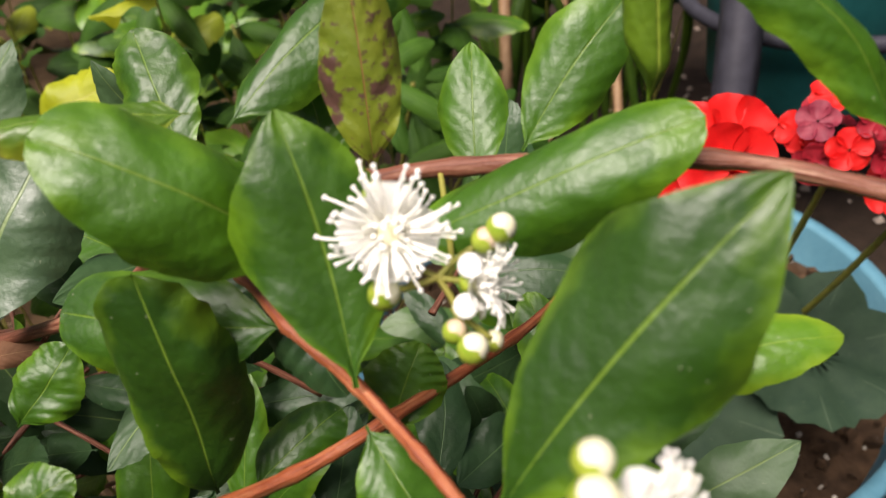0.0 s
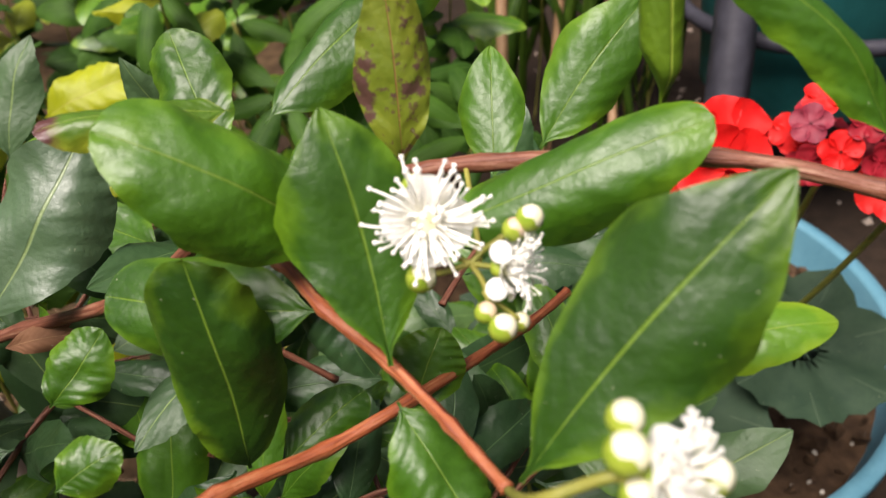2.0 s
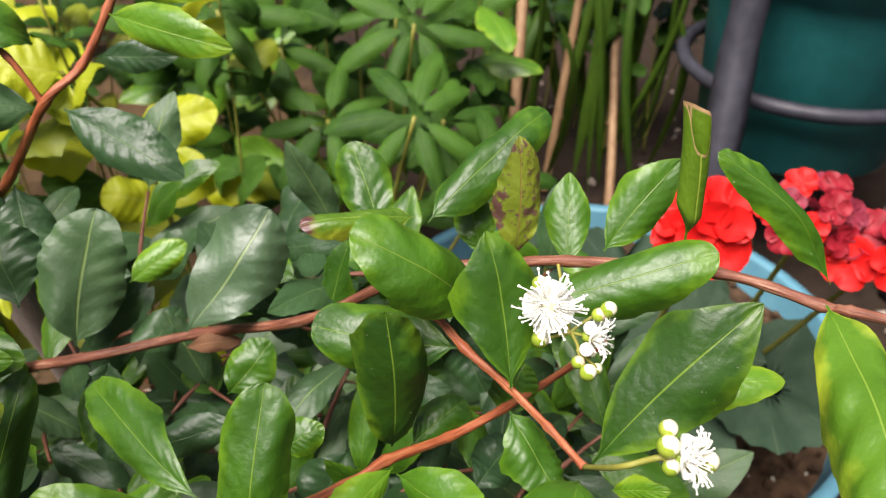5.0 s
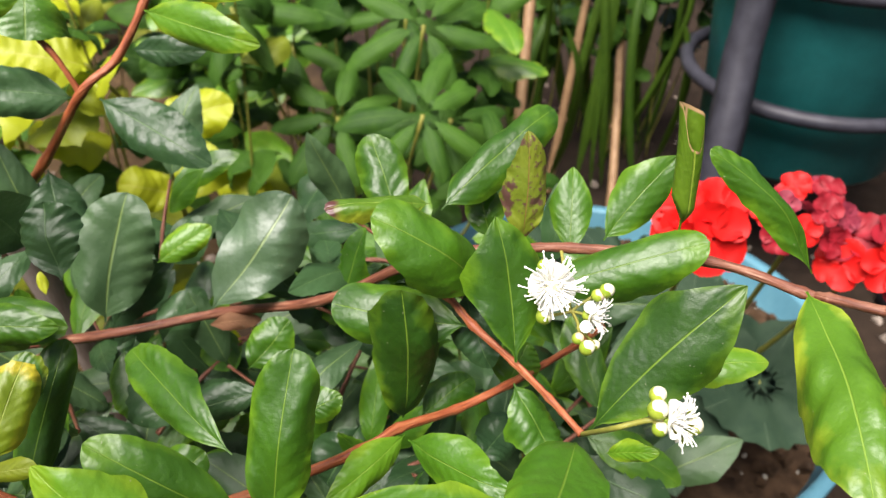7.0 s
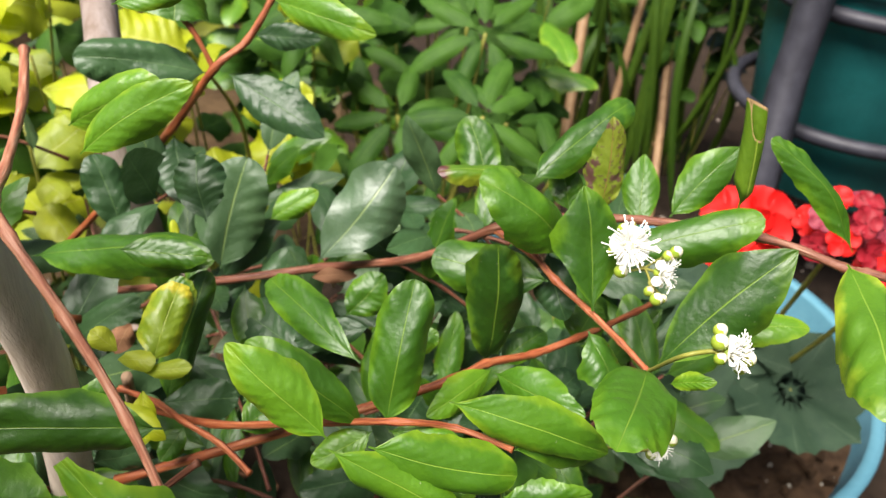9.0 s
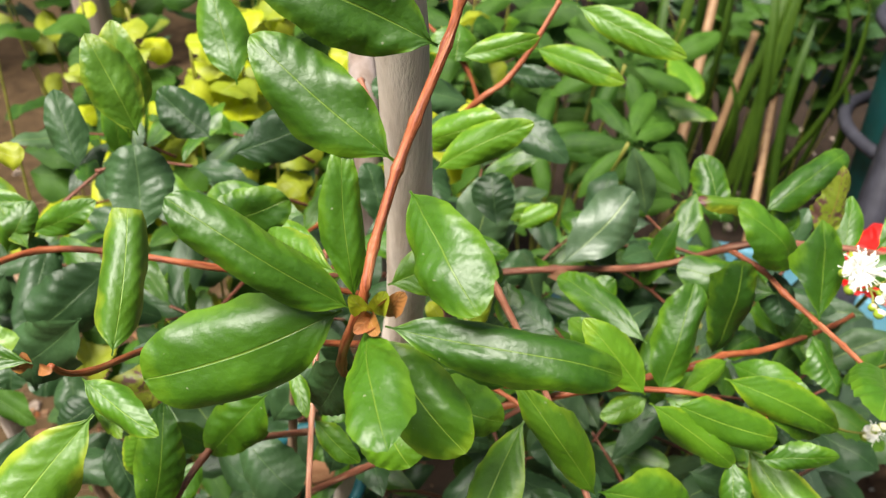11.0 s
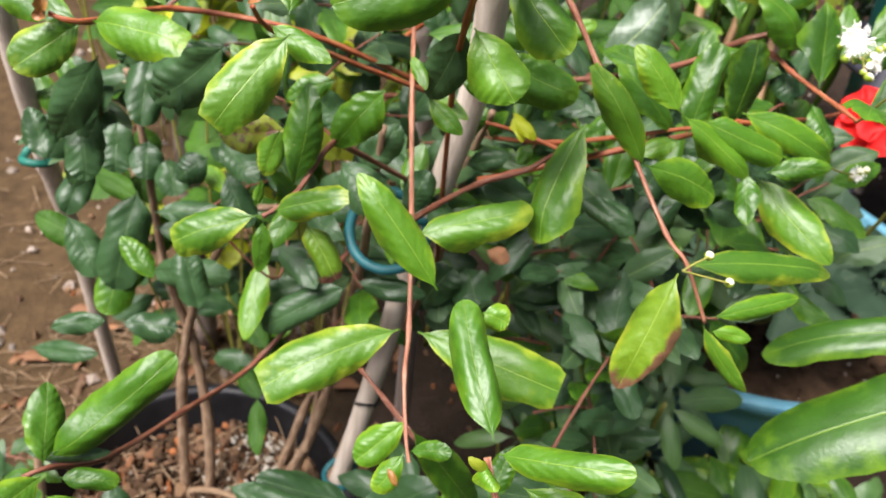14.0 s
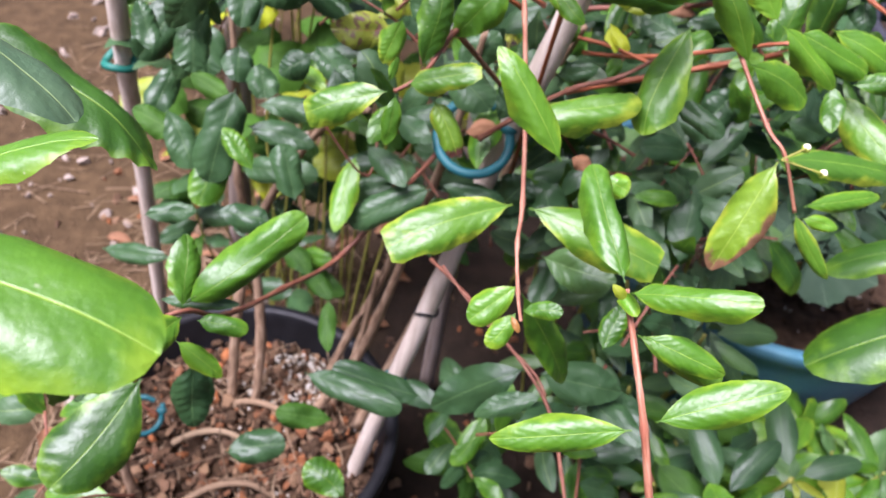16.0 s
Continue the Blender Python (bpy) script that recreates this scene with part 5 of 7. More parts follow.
leaf(back_shoot, (-0.3409, 0.1541, 0.9160), (-0.3494, 0.1705, 0.9758), 0.0325, (0.412, -0.862, 0.295), "edged", 1, 0.12, 0.05)
leaf(back_shoot, (-0.3142, 0.1958, 0.8994), (-0.3506, 0.2057, 0.9212), 0.0298, (0.108, -0.825, 0.555), "dark", 1, 0.12, 0.05)
leaf(back_shoot, (-0.3007, 0.1928, 0.8923), (-0.2411, 0.2194, 0.9170), 0.0338, (0.233, -0.889, 0.393), "dark", 1, 0.12, 0.05)
leaf(back_shoot, (-0.3775, 0.1544, 0.8893), (-0.3993, 0.1779, 0.9273), 0.0237, (0.345, -0.695, 0.631), "dark", 1, 0.12, 0.05)
leaf(wood_shoot, (-0.2549, -0.0151, 0.8272), (-0.2512, 0.0069, 0.8803), 0.0240, (0.453, -0.834, 0.315), "green", 1, 0.14, 0.05)
leaf(wood_shoot, (-0.2162, 0.0311, 0.8717), (-0.2423, 0.0185, 0.8365), 0.0292, (-0.017, -0.937, 0.349), "green", 1, 0.12, 0.05, "green leaf with reddened margin")
leaf(wood_shoot, (-0.2695, -0.0314, 0.8163), (-0.3154, -0.0442, 0.7963), 0.0266, (-0.058, -0.775, 0.630), "edged", 0, 0.16, 0.05, "yellow-edged leaf with a chewed tip", blunt=0.9)
leaf(wood_shoot, (-0.2567, -0.0381, 0.8273), (-0.2169, -0.0399, 0.8466), 0.0183, (-0.322, -0.737, 0.594), "edged", 2, 0.16, 0.05, blunt=0.6)
leaf(wood_shoot, (-0.2408, -0.0351, 0.8193), (-0.2207, -0.0445, 0.7930), 0.0150, (0.299, -0.802, 0.516), "brown_tip", 2, 0.2, 0.05, "green leaf with a purple-brown tip", blunt=0.7)
leaf(wood_shoot, (-0.2686, -0.0354, 0.8249), (-0.2656, -0.0308, 0.8395), 0.0063, (0.573, -0.808, 0.137), "fresh", 1, 0.14, 0.05)
leaf(wood_shoot, (-0.2631, -0.0384, 0.8194), (-0.2645, -0.0473, 0.7897), 0.0131, (0.182, -0.944, 0.275), "green", 1, 0.14, 0.05)
leaf(wood_shoot, (-0.3487, 0.0584, 0.8350), (-0.3622, 0.0556, 0.8339), 0.0329, (0.119, -0.798, 0.591), "dark", 0, 0.1, 0.04)
leaf(wood_shoot, (-0.2790, 0.0312, 0.8340), (-0.2872, 0.0217, 0.8049), 0.0197, (0.228, -0.943, 0.243), "edged", 1, 0.14, 0.05)
mid_shoot = branch(shrub, [(-0.2254, 0.1418, 0.8699), (-0.2062, 0.0595, 0.8432), (-0.1898, -0.0024, 0.8104), (-0.1773, -0.0522, 0.7772), (-0.1743, -0.0708, 0.7610), (-0.1671, -0.0947, 0.7457), (-0.1617, -0.1073, 0.7368)], 0.0016, 0.0009, "twig_tan", "slender hanging red-brown shoot")
near_shoot = branch(shrub, [(-0.0107, -0.2454, 0.5398), (-0.0645, -0.2117, 0.6808), (-0.0867, -0.2057, 0.7377), (-0.1011, -0.1933, 0.7747), (-0.1145, -0.1710, 0.8015), (-0.1239, -0.1569, 0.8195)], 0.0022, 0.0013, "twig_tan")
right_shoot = branch(shrub, [(-0.2365, 0.2523, 0.9233), (-0.2119, 0.2034, 0.9197), (-0.1808, 0.1380, 0.9264), (-0.1582, 0.0983, 0.9394), (-0.1432, 0.0805, 0.9394), (-0.1237, 0.0668, 0.9202), (-0.1040, 0.0520, 0.8960), (-0.0813, 0.0279, 0.8679), (-0.0542, -0.0057, 0.8374), (-0.0404, -0.0152, 0.8264), (-0.0224, -0.0210, 0.7953)], 0.0022, 0.0010, "twig_tan")
branch(shrub, [(-0.3145, 0.1373, 0.7219), (-0.3024, 0.0734, 0.6778), (-0.3343, 0.0501, 0.7307)], 0.0012, 0.0008, "twig_brown")
leaf(mid_shoot, (-0.1830, -0.0509, 0.7731), (-0.2455, -0.0957, 0.7563), 0.0342, (0.189, -0.566, 0.802), "edged", 0, 0.14, 0.05, "pale-edged leaf with a squared tip", blunt=0.9)
leaf(mid_shoot, (-0.1727, -0.0500, 0.7734), (-0.0925, -0.0652, 0.7662), 0.0343, (-0.063, -0.679, 0.731), "edged", 0, 0.14, 0.05, "pale-edged leaf with a squared tip", blunt=0.9)
leaf(near_shoot, (-0.1221, -0.1405, 0.8092), (-0.1482, -0.0853, 0.8357), 0.0206, (-0.007, -0.436, 0.900), "green", 2, 0.22, 0.05, wave=0.085)
leaf(near_shoot, (-0.1194, -0.1458, 0.8086), (-0.0693, -0.1610, 0.8338), 0.0169, (-0.507, -0.436, 0.743), "fresh", 2, 0.25, 0.06, wave=0.085)
leaf(near_shoot, (-0.1383, -0.0770, 0.8212), (-0.1253, -0.0779, 0.8182), 0.0163, (0.086, -0.801, 0.592), "fresh", 3, 0.2, 0.05)
leaf(mid_shoot, (-0.1628, -0.0641, 0.8181), (-0.2083, -0.0499, 0.8681), 0.0244, (0.351, -0.767, 0.537), "fresh", 1, 0.25, 0.06)
leaf(mid_shoot, (-0.1832, -0.0198, 0.8162), (-0.1239, 0.0036, 0.8308), 0.0258, (0.005, -0.537, 0.844), "edged", 2, 0.22, 0.06)
leaf(right_shoot, (-0.1035, 0.0528, 0.8617), (-0.1188, 0.0006, 0.8108), 0.0366, (-0.552, -0.494, 0.672), "fresh", 0, 0.16, 0.06)
leaf(right_shoot, (-0.0708, 0.0211, 0.8590), (-0.1078, 0.0239, 0.9089), 0.0219, (0.238, -0.944, 0.229), "fresh", 1, 0.3, 0.06, blunt=0.35)
leaf(right_shoot, (-0.0696, 0.0242, 0.8577), (-0.0232, 0.0411, 0.8367), 0.0283, (0.489, -0.700, 0.521), "fresh", 0, 0.14, 0.05)
leaf(right_shoot, (-0.0387, -0.0035, 0.8181), (0.0575, 0.0424, 0.7997), 0.0247, (0.340, -0.362, 0.868), "edged", 1, 0.2, 0.06, wave=0.03)
leaf(node_twig, (0.0117, 0.1020, 0.8193), (0.0585, 0.0554, 0.7959), 0.0318, (-0.358, -0.681, 0.639), "edged", 1, 0.16, 0.06)
leaf(node_twig, (-0.0485, 0.0712, 0.8672), (-0.0004, 0.0730, 0.8333), 0.0207, (0.352, -0.817, 0.456), "fresh", 1, 0.3, 0.05)
leaf(node_twig, (-0.0362, 0.0770, 0.8640), (0.0178, 0.0844, 0.8455), 0.0224, (0.296, -0.782, 0.549), "fresh", 2, 0.2, 0.05)
leaf(node_twig, (-0.0503, 0.0766, 0.8665), (-0.0839, 0.0829, 0.9000), 0.0235, (0.248, -0.876, 0.414), "fresh", 1, 0.16, 0.05)
leaf(node_twig, (-0.0100, 0.1034, 0.8608), (0.0545, 0.1070, 0.8347), 0.0251, (0.219, -0.881, 0.419), "fresh", 1, 0.16, 0.05)
leaf(right_shoot, (-0.0453, -0.0240, 0.8263), (-0.0620, -0.0513, 0.7619), 0.0287, (-0.382, -0.811, 0.444), "burnt", 1, 0.2, 0.06, "yellow-green leaf with a dead brown margin")
leaf(right_shoot, (-0.0211, -0.0240, 0.8021), (0.0298, 0.0059, 0.8049), 0.0140, (0.322, -0.616, 0.718), "fresh", 1, 0.2, 0.05)
leaf(right_shoot, (-0.0254, -0.0294, 0.8001), (0.0071, -0.0390, 0.7665), 0.0122, (-0.087, -0.977, 0.195), "edged", 1, 0.2, 0.05)
leaf(right_shoot, (-0.0204, -0.0303, 0.7982), (0.0011, -0.0289, 0.7967), 0.0106, (0.091, -0.811, 0.578), "fresh", 1, 0.2, 0.05)
leaf(mid_shoot, (-0.1685, -0.0886, 0.7455), (-0.1908, -0.1066, 0.7258), 0.0211, (0.023, -0.752, 0.659), "fresh", 0, 0.14, 0.05)
leaf(mid_shoot, (-0.1655, -0.1053, 0.7400), (-0.1769, -0.1199, 0.7230), 0.0153, (0.017, -0.765, 0.644), "fresh", 0, 0.14, 0.05)
leaf(mid_shoot, (-0.1623, -0.1037, 0.7415), (-0.1412, -0.1065, 0.7511), 0.0122, (-0.376, -0.683, 0.626), "green", 0, 0.14, 0.05)
leaf(mid_shoot, (-0.1647, -0.0907, 0.7423), (-0.1213, -0.0809, 0.6666), 0.0240, (0.554, -0.805, 0.214), "green", 1, 0.14, 0.05)
floor_shoot = branch(shrub, [(-0.2267, 0.0409, 0.6328), (-0.1817, 0.0056, 0.6182), (-0.1390, -0.0240, 0.6103), (-0.1254, -0.0404, 0.6054)], 0.0012, 0.0010, "twig_brown")
leaf(floor_shoot, (-0.1453, -0.0244, 0.6105), (-0.2078, -0.0326, 0.5463), 0.0363, (-0.367, -0.808, 0.461), "dark", 1, 0.12, 0.05)
leaf(floor_shoot, (-0.1325, -0.0241, 0.6096), (-0.0680, -0.0129, 0.6006), 0.0354, (0.215, -0.662, 0.718), "dark", 1, 0.12, 0.05)
leaf(floor_shoot, (-0.1274, -0.0408, 0.6051), (-0.1734, -0.0544, 0.5788), 0.0184, (-0.180, -0.708, 0.683), "dark", 1, 0.12, 0.05)
leaf(near_shoot, (-0.1049, -0.1326, 0.7721), (-0.0613, -0.1449, 0.7688), 0.0194, (-0.156, -0.732, 0.663), "fresh", 0, 0.2, 0.06)
leaf(near_shoot, (-0.0976, -0.1917, 0.7792), (-0.0491, -0.1804, 0.8083), 0.0222, (-0.268, -0.659, 0.703), "fresh", 1, 0.16, 0.06, wave=0.03)
leaf(near_shoot, (-0.1067, -0.1961, 0.7752), (-0.1658, -0.2059, 0.7549), 0.0200, (-0.098, -0.754, 0.649), "fresh", 1, 0.2, 0.06, wave=0.03)
left_low = branch(shrub, [(-0.2514, 0.1079, 0.6997), (-0.3131, 0.0540, 0.6071), (-0.3291, -0.0442, 0.6469), (-0.3398, -0.1092, 0.6793), (-0.3472, -0.1387, 0.7080), (-0.3553, -0.1498, 0.7113)], 0.0022, 0.0013, "twig_brown")
leaf(left_low, (-0.3527, -0.1331, 0.7063), (-0.2962, -0.0887, 0.7566), 0.0269, (0.265, -0.852, 0.452), "green", 2, 0.20, 0.07, ribs=8, wave=0.13)
leaf(left_low, (-0.3518, -0.1389, 0.7085), (-0.3605, -0.1091, 0.7388), 0.0243, (0.697, -0.402, 0.594), "green", 1, 0.16, 0.05)
leaf(left_low, (-0.3489, -0.1452, 0.7081), (-0.3601, -0.1861, 0.7144), 0.0251, (0.668, -0.068, 0.741), "fresh", 1, 0.2, 0.06)
leaf(left_low, (-0.3417, -0.1410, 0.7042), (-0.3146, -0.1310, 0.6966), 0.0128, (0.402, -0.521, 0.753), "green", 2, 0.14, 0.05)
leaf(left_low, (-0.3582, -0.1383, 0.6775), (-0.3301, -0.1374, 0.6537), 0.0161, (0.577, -0.476, 0.664), "fresh", 1, 0.2, 0.05)
leaf(left_low, (-0.3734, -0.1278, 0.6980), (-0.3257, -0.1194, 0.7029), 0.0113, (0.057, -0.720, 0.692), "dark", 1, 0.14, 0.05)
leaf(left_low, (-0.3503, -0.1335, 0.6587), (-0.3463, -0.1494, 0.6094), 0.0260, (0.491, -0.817, 0.304), "dark", 1, 0.14, 0.05)
leaf(left_low, (-0.3760, -0.1526, 0.6518), (-0.3990, -0.2206, 0.6206), 0.0470, (0.480, -0.235, 0.845), "deep", 0, 0.14, 0.05, wave=0.04)
leaf(left_low, (-0.3139, -0.3307, 0.9232), (-0.2427, -0.3256, 0.9121), 0.0349, (0.0210, -0.0790, 0.9970), "fresh", 6, 0.12, 0.06, wave=0.025)
leaf(left_low, (-0.4658, -0.1158, 0.8481), (-0.3682, -0.1146, 0.7899), 0.0515, (0.1970, 0.0350, 0.9800), "deep", 1, 0.2, 0.06, wave=0.10)
leaf(left_low, (-0.3273, -0.2884, 0.9052), (-0.2895, -0.2714, 0.9204), 0.0191, (-0.2000, -0.1650, 0.9660), "fresh", 1, 0.2, 0.05, wave=0.03)
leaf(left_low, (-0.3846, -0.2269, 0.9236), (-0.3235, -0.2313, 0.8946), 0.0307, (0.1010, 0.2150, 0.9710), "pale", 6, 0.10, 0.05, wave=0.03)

old_stem = branch(shrub, [(-0.4566, 0.1733, 0.1609), (-0.4509, 0.1918, 0.2981), (-0.4630, 0.2058, 0.4322), (-0.4715, 0.1910, 0.5452), (-0.4669, 0.1832, 0.6980), (-0.4736, 0.1867, 0.7687)], 0.0072, 0.0022, "old_bark", "grey-brown main stem")
old_stem_b = branch(shrub, [(-0.3810, 0.1805, 0.1913), (-0.3343, 0.1909, 0.2958), (-0.3036, 0.1813, 0.4095), (-0.2611, 0.1513, 0.6262), (-0.2453, 0.1174, 0.7110), (-0.2338, 0.1039, 0.8063)], 0.0072, 0.0022, "old_bark", "grey-brown main stem")
old_stem_c = branch(shrub, [(-0.4883, 0.1764, 0.1695), (-0.4812, 0.1989, 0.3607), (-0.4447, 0.1940, 0.5123), (-0.3663, 0.1450, 0.6665), (-0.3170, 0.1117, 0.7144)], 0.0072, 0.0022, "old_bark", "grey-brown main stem")
old_stem_d = branch(shrub, [(-0.3142, 0.1829, 0.2008), (-0.2583, 0.2141, 0.4121), (-0.2027, 0.1984, 0.6125), (-0.1815, 0.1728, 0.7398), (-0.1649, 0.1507, 0.8070)], 0.0072, 0.0022, "old_bark", "grey-brown main stem")
for pts, r in (([(-0.385, 0.232, 0.180), (-0.352, 0.246, 0.30), (-0.312, 0.240, 0.43), (-0.300, 0.215, 0.56)], 0.0062), ([(-0.36, 0.205, 0.180), (-0.335, 0.232, 0.30), (-0.318, 0.222, 0.44)], 0.0050), ([(-0.530, 0.010, 0.180), (-0.548, 0.020, 0.30), (-0.560, 0.060, 0.42)], 0.0066)):
    branch(shrub, pts, r, r * 0.6, "old_bark", "grey-brown main stem")
cross_stem = branch(shrub, [(-0.2217, 0.0889, 0.7263), (-0.1898, 0.0825, 0.7641), (-0.1611, 0.0802, 0.7906), (-0.1335, 0.0819, 0.8055), (-0.1056, 0.0896, 0.8291)], 0.0022, 0.0014, "twig_brown")
branch(shrub, [(-0.2389, 0.0571, 0.6221), (-0.1877, 0.0102, 0.6240), (-0.1274, -0.0408, 0.6051), (-0.1042, -0.0921, 0.5896), (-0.0937, -0.1291, 0.5765)], 0.0014, 0.0011, "twig_brown")
leaf(old_stem, (-0.4480, 0.1970, 0.7945), (-0.4420, 0.1452, 0.7435), 0.0295, (0.460, -0.596, 0.658), "dark", 2, 0.12, 0.04)
leaf(old_stem, (-0.3716, 0.1618, 0.8196), (-0.4155, 0.1254, 0.7794), 0.0461, (0.384, -0.853, 0.354), "dark", 0, 0.12, 0.04)
leaf(old_stem, (-0.5429, 0.2435, 0.7213), (-0.5665, 0.1840, 0.6648), 0.0421, (0.551, -0.679, 0.485), "dark", 0, 0.12, 0.04)
leaf(old_stem, (-0.5335, 0.2018, 0.6664), (-0.5410, 0.1562, 0.6253), 0.0295, (0.534, -0.613, 0.583), "dark", 0, 0.12, 0.04)
leaf(old_stem, (-0.4447, 0.1185, 0.6769), (-0.4424, 0.0502, 0.6215), 0.0362, (0.221, -0.609, 0.761), "green", 2, 0.14, 0.05)
leaf(old_stem_c, (-0.4232, 0.0920, 0.6397), (-0.3508, 0.0876, 0.6558), 0.0241, (-0.177, -0.798, 0.576), "dark", 2, 0.12, 0.05)
leaf(old_stem, (-0.4879, 0.1839, 0.7183), (-0.4763, 0.1491, 0.6882), 0.0323, (0.426, -0.506, 0.750), "dark", 3, 0.1, 0.04)
leaf(old_stem, (-0.4595, 0.1786, 0.7073), (-0.4500, 0.1506, 0.6862), 0.0304, (0.382, -0.469, 0.796), "dark", 3, 0.1, 0.04)
leaf(old_stem, (-0.4337, 0.1653, 0.7027), (-0.4192, 0.1396, 0.6839), 0.0289, (0.269, -0.466, 0.843), "dark", 3, 0.1, 0.04)
leaf(old_stem_c, (-0.2982, 0.0901, 0.7982), (-0.3395, 0.0714, 0.7968), 0.0286, (0.355, -0.820, 0.450), "spotted", 1, 0.14, 0.05, "yellow leaf with brown specks")
leaf(old_stem, (-0.4939, 0.1456, 0.6864), (-0.4482, 0.1324, 0.6790), 0.0212, (-0.078, -0.681, 0.728), "weed", 1, 0.12, 0.04)
leaf(old_stem_c, (-0.3817, 0.1198, 0.7345), (-0.3498, 0.0959, 0.7318), 0.0174, (-0.299, -0.492, 0.817), "fresh", 1, 0.12, 0.04)
leaf(old_stem_c, (-0.3781, 0.1500, 0.7401), (-0.3358, 0.1202, 0.7281), 0.0270, (-0.175, -0.569, 0.803), "dark", 1, 0.12, 0.04)
leaf(old_stem_b, (-0.3112, 0.0943, 0.6912), (-0.2708, 0.0664, 0.6820), 0.0226, (-0.187, -0.540, 0.821), "dark", 1, 0.14, 0.04, wave=0.05)
leaf(old_stem_b, (-0.2892, 0.0855, 0.7420), (-0.2999, 0.0549, 0.7206), 0.0204, (0.368, -0.615, 0.697), "green", 1, 0.14, 0.04)
leaf(old_stem_b, (-0.3184, 0.0882, 0.6844), (-0.3165, 0.0329, 0.6458), 0.0252, (-0.027, -0.573, 0.819), "fresh", 1, 0.14, 0.05)
leaf(old_stem_b, (-0.2523, 0.0856, 0.6712), (-0.3106, 0.0537, 0.6390), 0.0256, (0.124, -0.808, 0.576), "dark", 2, 0.14, 0.05, wave=0.05)
leaf(old_stem_b, (-0.2850, 0.0981, 0.6595), (-0.3224, 0.0822, 0.6447), 0.0274, (0.121, -0.814, 0.568), "dark", 1, 0.14, 0.05, wave=0.05)
leaf(old_stem_b, (-0.2454, 0.0897, 0.6754), (-0.1914, 0.0934, 0.6720), 0.0194, (0.092, -0.777, 0.623), "dark", 1, 0.14, 0.05)
leaf(old_stem_b, (-0.2216, 0.0100, 0.5043), (-0.2986, -0.0041, 0.5303), 0.0260, (0.357, -0.547, 0.757), "dark", 2, 0.14, 0.05)
leaf(old_stem_c, (-0.3612, 0.1109, 0.5239), (-0.3316, 0.0842, 0.5179), 0.0209, (-0.113, -0.336, 0.935), "weed", 1, 0.14, 0.05)
leaf(old_stem_c, (-0.3331, 0.0840, 0.5178), (-0.3175, 0.0414, 0.4936), 0.0183, (0.046, -0.482, 0.875), "weed", 1, 0.14, 0.05)
leaf(old_stem, (-0.6148, 0.1442, 0.4413), (-0.5356, 0.1411, 0.4581), 0.0251, (-0.173, -0.709, 0.684), "dark", 1, 0.14, 0.05)
leaf(old_stem_c, (-0.3014, 0.0175, 0.4277), (-0.3510, -0.0018, 0.4430), 0.0254, (0.421, -0.459, 0.783), "weed", 0, 0.14, 0.05)
leaf(leader, (-0.1078, 0.0752, 0.8650), (-0.1772, 0.0595, 0.8715), 0.0241, (0.235, -0.823, 0.518), "green", 2, 0.14, 0.05)
leaf(cross_stem, (-0.0962, 0.0578, 0.8082), (-0.0617, 0.0427, 0.8000), 0.0147, (-0.231, -0.816, 0.530), "dark", 2, 0.14, 0.05)
leaf(node_twig, (-0.0020, 0.0767, 0.8347), (0.0010, 0.0498, 0.8160), 0.0178, (-0.483, -0.535, 0.693), "green", 1, 0.14, 0.05)
leaf(node_twig, (0.0081, 0.0748, 0.8389), (0.0439, 0.0788, 0.8468), 0.0163, (-0.008, -0.878, 0.478), "green", 1, 0.14, 0.05)
leaf(leader, (-0.1987, 0.0625, 0.8623), (-0.1708, 0.0466, 0.8540), 0.0121, (-0.276, -0.776, 0.567), "fresh", 1, 0.14, 0.05)
leaf(old_stem_d, (-0.1769, 0.1246, 0.7752), (-0.1473, 0.1256, 0.7885), 0.0180, (-0.141, -0.911, 0.387), "dark", 1, 0.14, 0.05)
leaf(old_stem_d, (-0.1860, 0.1341, 0.7889), (-0.1688, 0.1425, 0.8134), 0.0180, (0.007, -0.948, 0.318), "green", 1, 0.14, 0.05)
leaf(old_stem_d, (-0.2092, 0.1291, 0.7859), (-0.2145, 0.0960, 0.7605), 0.0221, (0.212, -0.615, 0.759), "green", 1, 0.14, 0.05)
leaf(old_stem_d, (-0.1688, 0.1367, 0.7570), (-0.1188, 0.1331, 0.7449), 0.0256, (0.058, -0.867, 0.495), "dark", 1, 0.14, 0.05)
leaf(old_stem_b, (-0.2473, 0.0997, 0.7702), (-0.2242, 0.1151, 0.8029), 0.0281, (0.116, -0.927, 0.356), "dark", 1, 0.14, 0.05)
leaf(old_stem_b, (-0.2647, 0.1140, 0.7913), (-0.2917, 0.1194, 0.8185), 0.0265, (0.263, -0.864, 0.429), "dark", 1, 0.14, 0.05)
leaf(old_stem_b, (-0.2537, 0.0707, 0.7943), (-0.2150, 0.0503, 0.7753), 0.0310, (0.027, -0.653, 0.757), "dark", 0, 0.12, 0.04)
leaf(old_stem_d, (-0.2105, 0.0905, 0.7442), (-0.1995, 0.1031, 0.7779), 0.0236, (0.035, -0.940, 0.340), "dark", 0, 0.12, 0.04)
leaf(cross_stem, (-0.1976, 0.1171, 0.6390), (-0.1764, 0.1225, 0.6781), 0.0359, (-0.232, -0.939, 0.255), "dark", 0, 0.12, 0.04)
leaf(cross_stem, (-0.1677, 0.1415, 0.6685), (-0.1518, 0.1106, 0.6564), 0.0382, (-0.119, -0.415, 0.902), "dark", 0, 0.12, 0.04)
